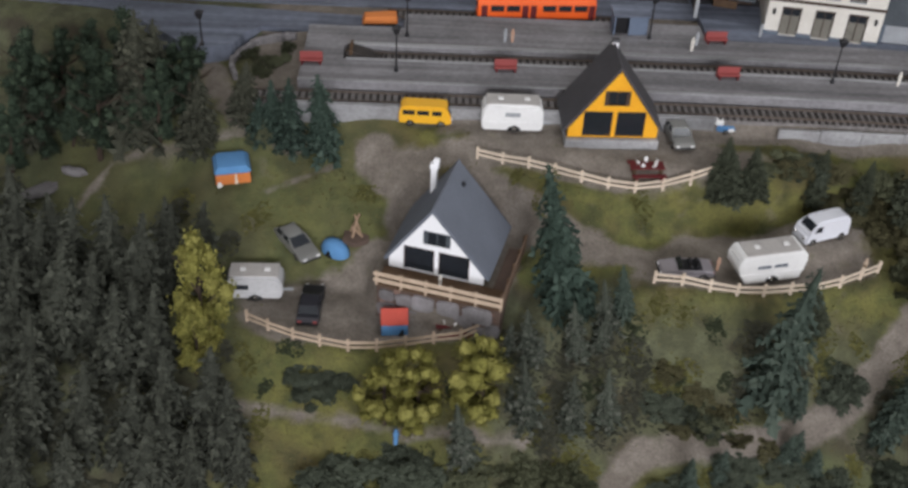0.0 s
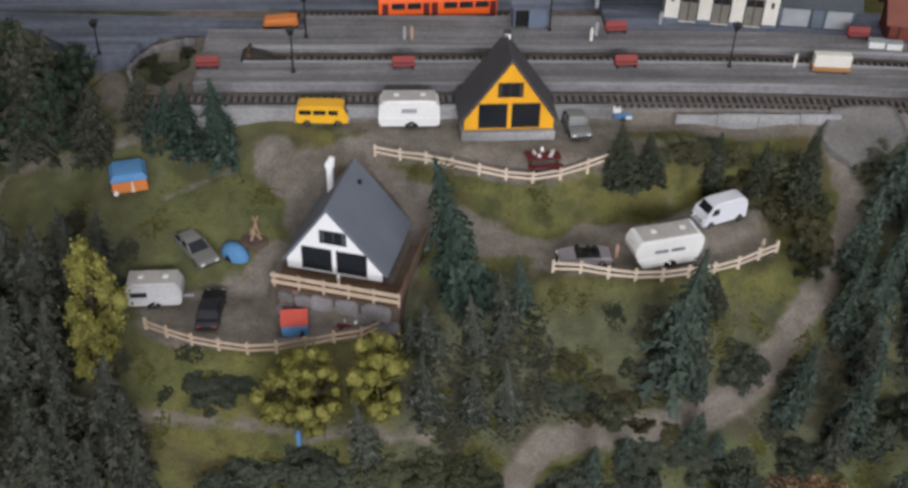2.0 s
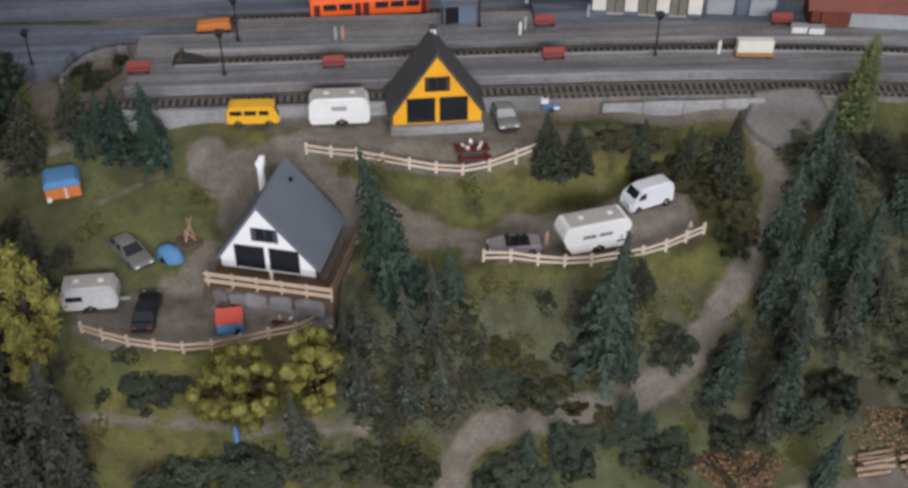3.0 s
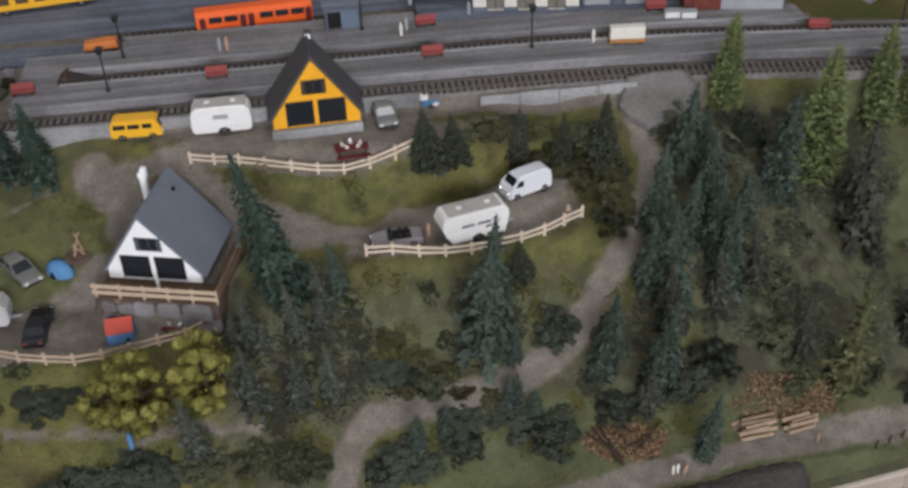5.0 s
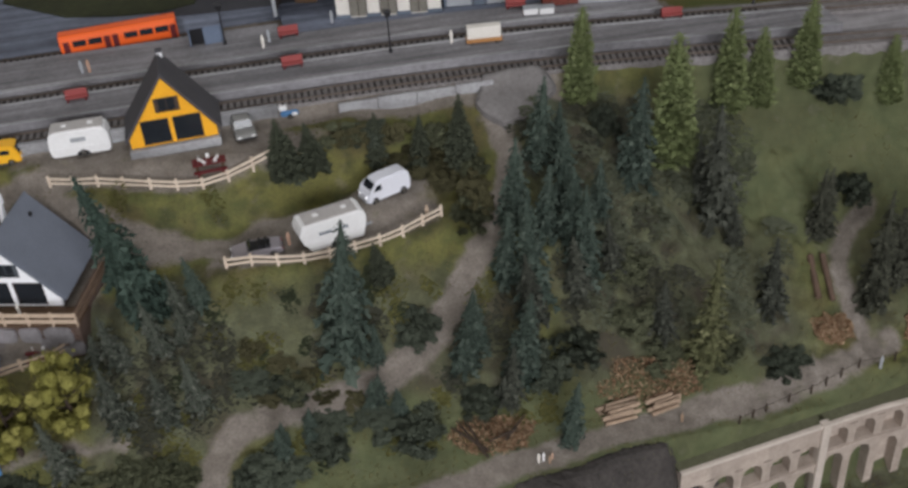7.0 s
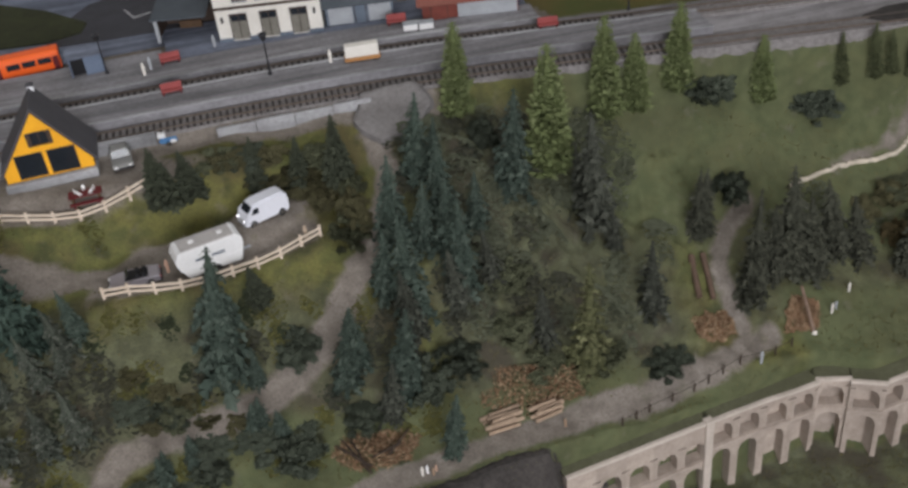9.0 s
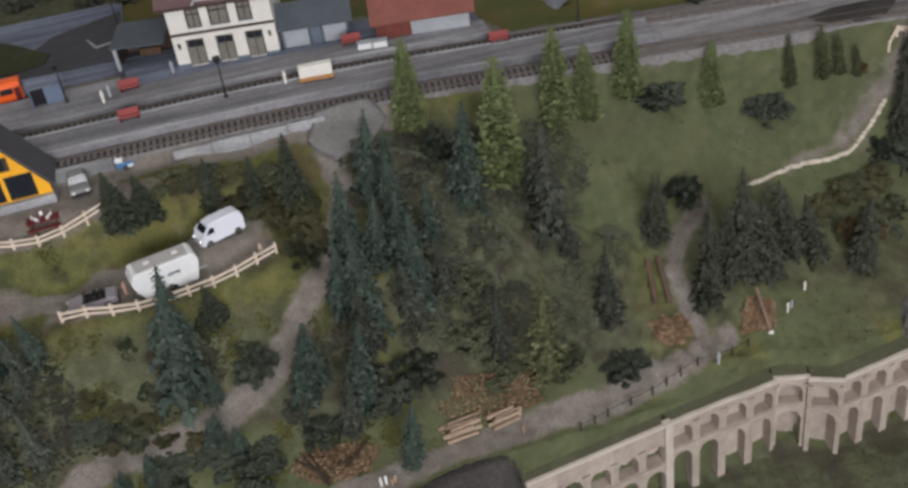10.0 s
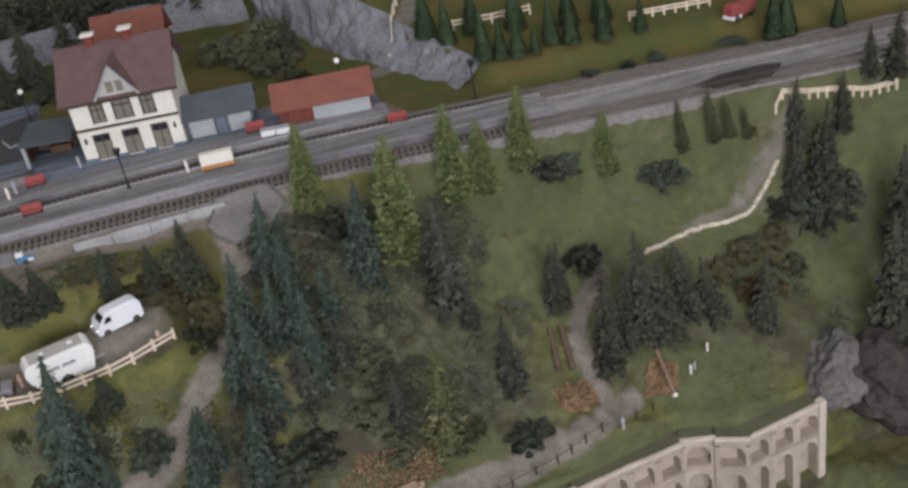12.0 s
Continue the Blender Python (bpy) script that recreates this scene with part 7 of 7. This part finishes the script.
stand("green", TENT_SPRUCES, "spruces behind the blue tent", 0.95)
stand("green", LANE_SPRUCES[:2], "spruces beside the white house", 0.68)
stand("spruce", LANE_SPRUCES[2:], "spruces below the camp site", 0.7)
stand("spruce", HILL_SPRUCES, "spruces on the wooded hill", 0.72)
stand("pine", FRONT_PINES, "pines beside the white house", 0.72)
stand("dim_brown", HILL_PINES, "pines on the wooded hill", 0.66)
FILL_DIM = [(dice.uniform(-0.42, -0.17), dice.uniform(0.57, 0.80), dice.uniform(0.06, 0.125), dice.uniform(0, 10)) for _ in range(22)]
FILL_DIM = [q for q in FILL_DIM if q[0] < -0.2 or q[1] < 0.63]
FILL_LOW = [(dice.uniform(0.07, 0.17), dice.uniform(0.635, 0.69), dice.uniform(0.03, 0.055), dice.uniform(-6, 6)) for _ in range(5)]
FILL_DARK = [(dice.uniform(0.2, 0.36), dice.uniform(0.58, 0.615), dice.uniform(0.025, 0.045), dice.uniform(-6, 6)) for _ in range(6)]
stand("spruce", FILL_DARK, "small spruces beside the path", 1.0)
stand("dim_brown", FILL_DIM, "pines of the shady wood", 0.85)
stand("pine", FILL_LOW, "small pines below the terrace", 0.75)
stand("dim_brown", LEFT_PINES, "pines of the shady wood", 0.8)
stand("round", LEFT_WOODS, "leafy trees of the shady wood", 0.78)
stand("dark", LEFT_DARK, "conifers of the shady wood")
stand("cone", TERRACE_CONES[:3], "cone trees round the terrace", 1.0)
stand("cone", TERRACE_CONES[3:], "cone trees round the terrace", 0.74)
stand("bright", MEADOW_CONES, "bright conifers along the meadow")
stand("slim", THIN_GREENS[:1], "thin pines by the road", 1.0)
stand("thin", THIN_GREENS[1:], "slender conifers by the footpath", 0.85)
stand("dark", EAST_CONES[:4] + EAST_CONES[5:], "conifers of the valley wood", 0.68)
stand("dark", EAST_CONES[4:5], "conifers of the valley wood", 0.45)
stand("yellow", YELLOW_TREES[:2], "yellow-green trees round the camp site", 0.62)
stand("yellow", YELLOW_TREES[2:], "yellow-green trees round the camp site", 0.98)
HILL_TREES = ((0.812, 1.091, 0.045, 0), (0.793, 1.118, 0.054, 0), (0.838, 1.024, 0.047, 0), (0.857, 1.016, 0.037, 0), (0.876, 1.008, 0.041, 0), (0.897, 1.004, 0.029, 0), (0.923, 1.018, 0.044, 0), (0.943, 1.002, 0.044, 0), (0.981, 0.99, 0.044, 0), (1.028, 0.985, 0.033, 0), (1.16, 0.901, 0.05, 0), (1.173, 0.897, 0.049, 0), (1.235, 0.885, 0.035, 0), (0.85, 1.10, 0.05, 0), (0.9, 1.08, 0.05, 0), (0.96, 1.05, 0.05, 0), (1.0, 1.04, 0.05, 0))
stand("far", [(x, y, h * 1.45, l) for x, y, h, l in HILL_TREES], "green conifers on the far hill", 1.0)
BACK_TREES = ((0.28, 1.42, 0.1, 0), (0.25, 1.36, 0.09, 0), (0.30, 1.34, 0.08, 0), (0.2, 1.42, 0.1, 0), (0.34, 1.42, 0.1, 0), (0.635, 1.26, 0.07, 0), (0.15, 1.4, 0.09, 0))
stand("dark", BACK_TREES, "dark conifers behind the station", 0.9)
RIDGE = [(dice.uniform(-0.05, 0.62), dice.uniform(1.54, 1.68), dice.uniform(0.09, 0.14), 0) for _ in range(34)]
stand("dark", RIDGE, "dark conifers above the rock wall", 1.1)


def bush(x, y, w, h, which, label, group):
    o = new("bush")
    o.matrix_world = pose(x, y, float(ground(x, y)) - 0.002, 0, 0, tree_dice.uniform(0, 360)) @ Matrix.Diagonal((w * tree_dice.uniform(0.85, 1.1), w * tree_dice.uniform(0.75, 1.0), h * 0.85, 1))
    o.empty_display_size = 0.01
    a0 = tree_dice.uniform(0, 6.28)
    for j in range(3):
        c = new("clump", BUSH[which][j])
        c.parent = o
        a = a0 + 2.1 * j
        c.location = (0.36 * math.cos(a), 0.36 * math.sin(a), -0.08 * j)
        c.scale = (1, 1, tree_dice.uniform(0.6, 0.9))
    return tagged(o, label, "bush", group)


for x, y, w, h in DARK_BUSHES:
    bush(x, y, w, h, 0, "dark green low foam bush on the slope", "dark bushes")
for x, y, w, h in OLIVE_BUSHES:
    bush(x, y, w, h, 1, "olive green foam bush on the slope", "olive bushes")
for x, y, w, h in ((-0.187, 1.006, 0.016, 0.014), (-0.165, 0.99, 0.018, 0.016), (-0.15, 0.985, 0.016, 0.018), (-0.147, 1.008, 0.014, 0.014), (-0.17, 0.968, 0.016, 0.016)):
    bush(x, y, w, h, 1, "olive green bush beside the platform end", "olive bushes")
for x, y, w, h in ((0.939, 0.939, 0.014, 0.014), (0.985, 0.934, 0.014, 0.014), (1.02, 0.933, 0.014, 0.018), (1.115, 0.926, 0.026, 0.012)):
    bush(x, y, w, h, 0, "small dark round bush beside the tracks", "dark bushes")
for x, y, w, h in ((0.60, 1.24, 0.05, 0.05), (0.585, 1.30, 0.06, 0.07), (0.545, 1.33, 0.05, 0.05), (0.62, 1.17, 0.03, 0.03)):
    bush(x, y, w, h, 1, "olive green foam bush behind the sheds", "olive bushes")
HEDGE = ((0.335, 0.834, 0.026, 0.022), (0.362, 0.826, 0.03, 0.024), (0.386, 0.82, 0.03, 0.026), (0.41, 0.806, 0.028, 0.026), (0.426, 0.796, 0.026, 0.03), (0.442, 0.782, 0.024, 0.028), (0.444, 0.762, 0.022, 0.024), (0.372, 0.838, 0.028, 0.022), (0.402, 0.828, 0.026, 0.024), (0.43, 0.818, 0.026, 0.024))
for x, y, w, h in HEDGE:
    bush(x, y, w, h, 3, "dark olive-brown hedge bush on the terrace bank", "hedge bushes")
for x, y, w, h in ((0.212, 0.672, 0.020, 0.012), (0.235, 0.655, 0.022, 0.013), (0.253, 0.641, 0.020, 0.014), (0.223, 0.636, 0.022, 0.014), (0.268, 0.624, 0.016, 0.012), (0.293, 0.620, 0.016, 0.012)):
    bush(x, y, w, h, 3, "low olive-brown bush beside the gravel path", "hedge bushes")
for x, y, w, h in BROWN_BUSHES[:3]:
    bush(x, y, w, h, 3, "dark olive-brown bush below the footpath", "hedge bushes")
for x, y, w, h in BROWN_BUSHES[3:]:
    bush(x, y, w, h, 2, "rusty brown autumn foam bush", "brown bushes")


def scattered(name, seed, tries, keep, build, material, label, category):
    r = random.Random(seed)
    xy = np.array([(r.uniform(-0.5, 1.25), r.uniform(0.48, 0.95)) for _ in range(tries)])
    x, y = xy[:, 0], xy[:, 1]
    z = ground(x, y)
    sx, sy = (ground(x + 0.004, y) - z) / 0.004, (ground(x, y + 0.004) - z) / 0.004
    ok = keep(x, y, y + along(x), way_mask(x, y))
    pts, faces = [], []
    for a, b, c, k, u, w in zip(x, y, z, ok, sx, sy):
        if r.random() < k:
            build(r, Vector((a, b, c)), pts, faces, float(u), float(w))
    ob = new(name, raw(name, pts, faces, material))
    return tagged(ob, label, category, kind="stuff")


def blades(r, p, pts, faces, u, v):
    for _ in range(3):
        a = r.random() * 6.283
        d = Vector((math.cos(a), math.sin(a), 0)) * 0.0009
        t = Vector((r.uniform(-1, 1), r.uniform(-1, 1), 0)) * 0.0014
        i = len(pts)
        pts += [p + d, p - d, p + t + Vector((0, 0, r.uniform(0.0008, 0.002)))]
        faces.append((i, i + 1, i + 2))


def cushion(r, p, pts, faces, u, v):
    """A low soft heap of flock bits without a hard outline."""
    w, h = r.uniform(0.009, 0.022), r.uniform(0.003, 0.009)
    for _ in range(int(20 + w * 7500)):
        a, f = r.random() * 6.283, r.random() ** 0.7
        dx, dy = math.cos(a) * f * w, math.sin(a) * f * w
        q = p + Vector((dx, dy, dx * u + dy * v + h * (1 - f * f) - 0.0002))
        b = r.random() * 6.283
        d = Vector((math.cos(b), math.sin(b), r.uniform(-0.25, 0.25))) * 0.0022
        s = Vector((-math.sin(b), math.cos(b), r.uniform(-0.25, 0.25))) * 0.0018
        k = len(pts)
        pts += [q - d, q + s, q + d, q - s]
        faces.append((k, k + 1, k + 2, k + 3))


def flat_mat(r, p, pts, faces, u, v):
    """Loose flock lying flat in a ragged patch."""
    w, a0 = r.uniform(0.008, 0.02), r.random() * 6.283
    for _ in range(int(25 + w * 5200)):
        a, f = r.random() * 6.283, r.random() ** 0.6
        f *= 0.7 + 0.3 * math.sin(2 * a + a0)
        dx, dy = math.cos(a) * f * w, math.sin(a) * f * w
        q = p + Vector((dx, dy, dx * u + dy * v + 0.0006 + 0.0022 * (1 - f) * r.random()))
        b = r.random() * 6.283
        d = Vector((math.cos(b), math.sin(b), r.uniform(-0.2, 0.2))) * 0.0019
        s = Vector((-math.sin(b), math.cos(b), r.uniform(-0.2, 0.2))) * 0.0015
        k = len(pts)
        pts += [q - d, q + s, q + d, q - s]
        faces.append((k, k + 1, k + 2, k + 3))


def in_woods(x, y, v, g):
    left = 1 - smooth((x + 0.2) / 0.07)
    mid = smooth((x - 0.46) / 0.05) * (1 - smooth((x - 0.74) / 0.06)) * (1 - smooth((v - 0.86) / 0.03)) * smooth((v - 0.66) / 0.02)
    low = smooth((x - 0.05) / 0.05) * (1 - smooth((x - 0.46) / 0.03)) * (1 - smooth((v - 0.69) / 0.03)) * smooth((v - 0.6) / 0.02)
    east = smooth((x - 0.78) / 0.04) * (1 - smooth((v - 0.80) / 0.04)) * smooth((v - 0.69) / 0.02)
    return np.maximum.reduce([left * (1 - smooth((v - 0.95) / 0.02)), mid, low * 1.0, east * 0.4]) * (1 - g)


def patchy(x, y, k):
    """Patches a few centimetres wide."""
    return smooth(0.5 + 0.6 * np.sin(x * 47 + k + 1.5 * np.sin(y * 31 + k)) + 0.6 * np.sin(y * 53 + 2 * k + 1.4 * np.sin(x * 37)))


scattered("grass", 5, 30000, lambda x, y, v, g: (1 - g) * (1 - 0.8 * in_woods(x, y, v, g)) * (1 - smooth((v - 0.875) / 0.01)), blades, M["tuft"], "short green flock grass", "grass")
scattered("undergrowth", 6, 2600, lambda x, y, v, g: smooth((in_woods(x, y, v, g) - 0.3) / 0.5) * smooth((x - 0.4) / 0.1) * patchy(x, y, 0), cushion, M["moss"], "low olive moss and undergrowth", "undergrowth")
scattered("dark_undergrowth", 7, 2000, lambda x, y, v, g: smooth((in_woods(x, y, v, g) - 0.5) / 0.4) * (1 - smooth((x - 0.62) / 0.06)) * (0.3 + 0.4 * patchy(x, y, 2)) * (1 - 0.8 * smooth((v - 0.79) / 0.02) * (1 - smooth((x + 0.1) / 0.05))), cushion, M["dark_moss"], "low dark green undergrowth", "undergrowth")


def on_slopes(x, y, v, g):
    low = smooth((x + 0.17) / 0.04) * (1 - smooth((x - 0.46) / 0.03)) * smooth((v - 0.57) / 0.02) * (1 - smooth((v - 0.70) / 0.02))
    bank = smooth((x - 0.03) / 0.03) * (1 - smooth((x - 0.45) / 0.03)) * smooth((v - 0.785) / 0.012) * (1 - smooth((v - 0.835) / 0.012)) * 0.5
    lawn = smooth((x + 0.28) / 0.04) * (1 - smooth((x + 0.06) / 0.03)) * smooth((v - 0.79) / 0.01) * (1 - smooth((v - 0.865) / 0.01)) * 0.35
    return np.maximum.reduce([low, bank, lawn * 0.6]) * smooth((0.25 - g) / 0.2)


scattered("slope_flock", 8, 2600, lambda x, y, v, g: on_slopes(x, y, v, g) * patchy(x, y, 4) * 0.6, flat_mat, M["bright_flock"], "yellow-green flock in loose patches on the slope", "grass")
scattered("dark_slope_flock", 9, 2200, lambda x, y, v, g: on_slopes(x, y, v, g) * (1 - smooth((v - 0.7) / 0.03)) * patchy(x, y, 1) * 0.5, flat_mat, M["dark_flock"], "deep green flock in loose patches on the slope", "grass")
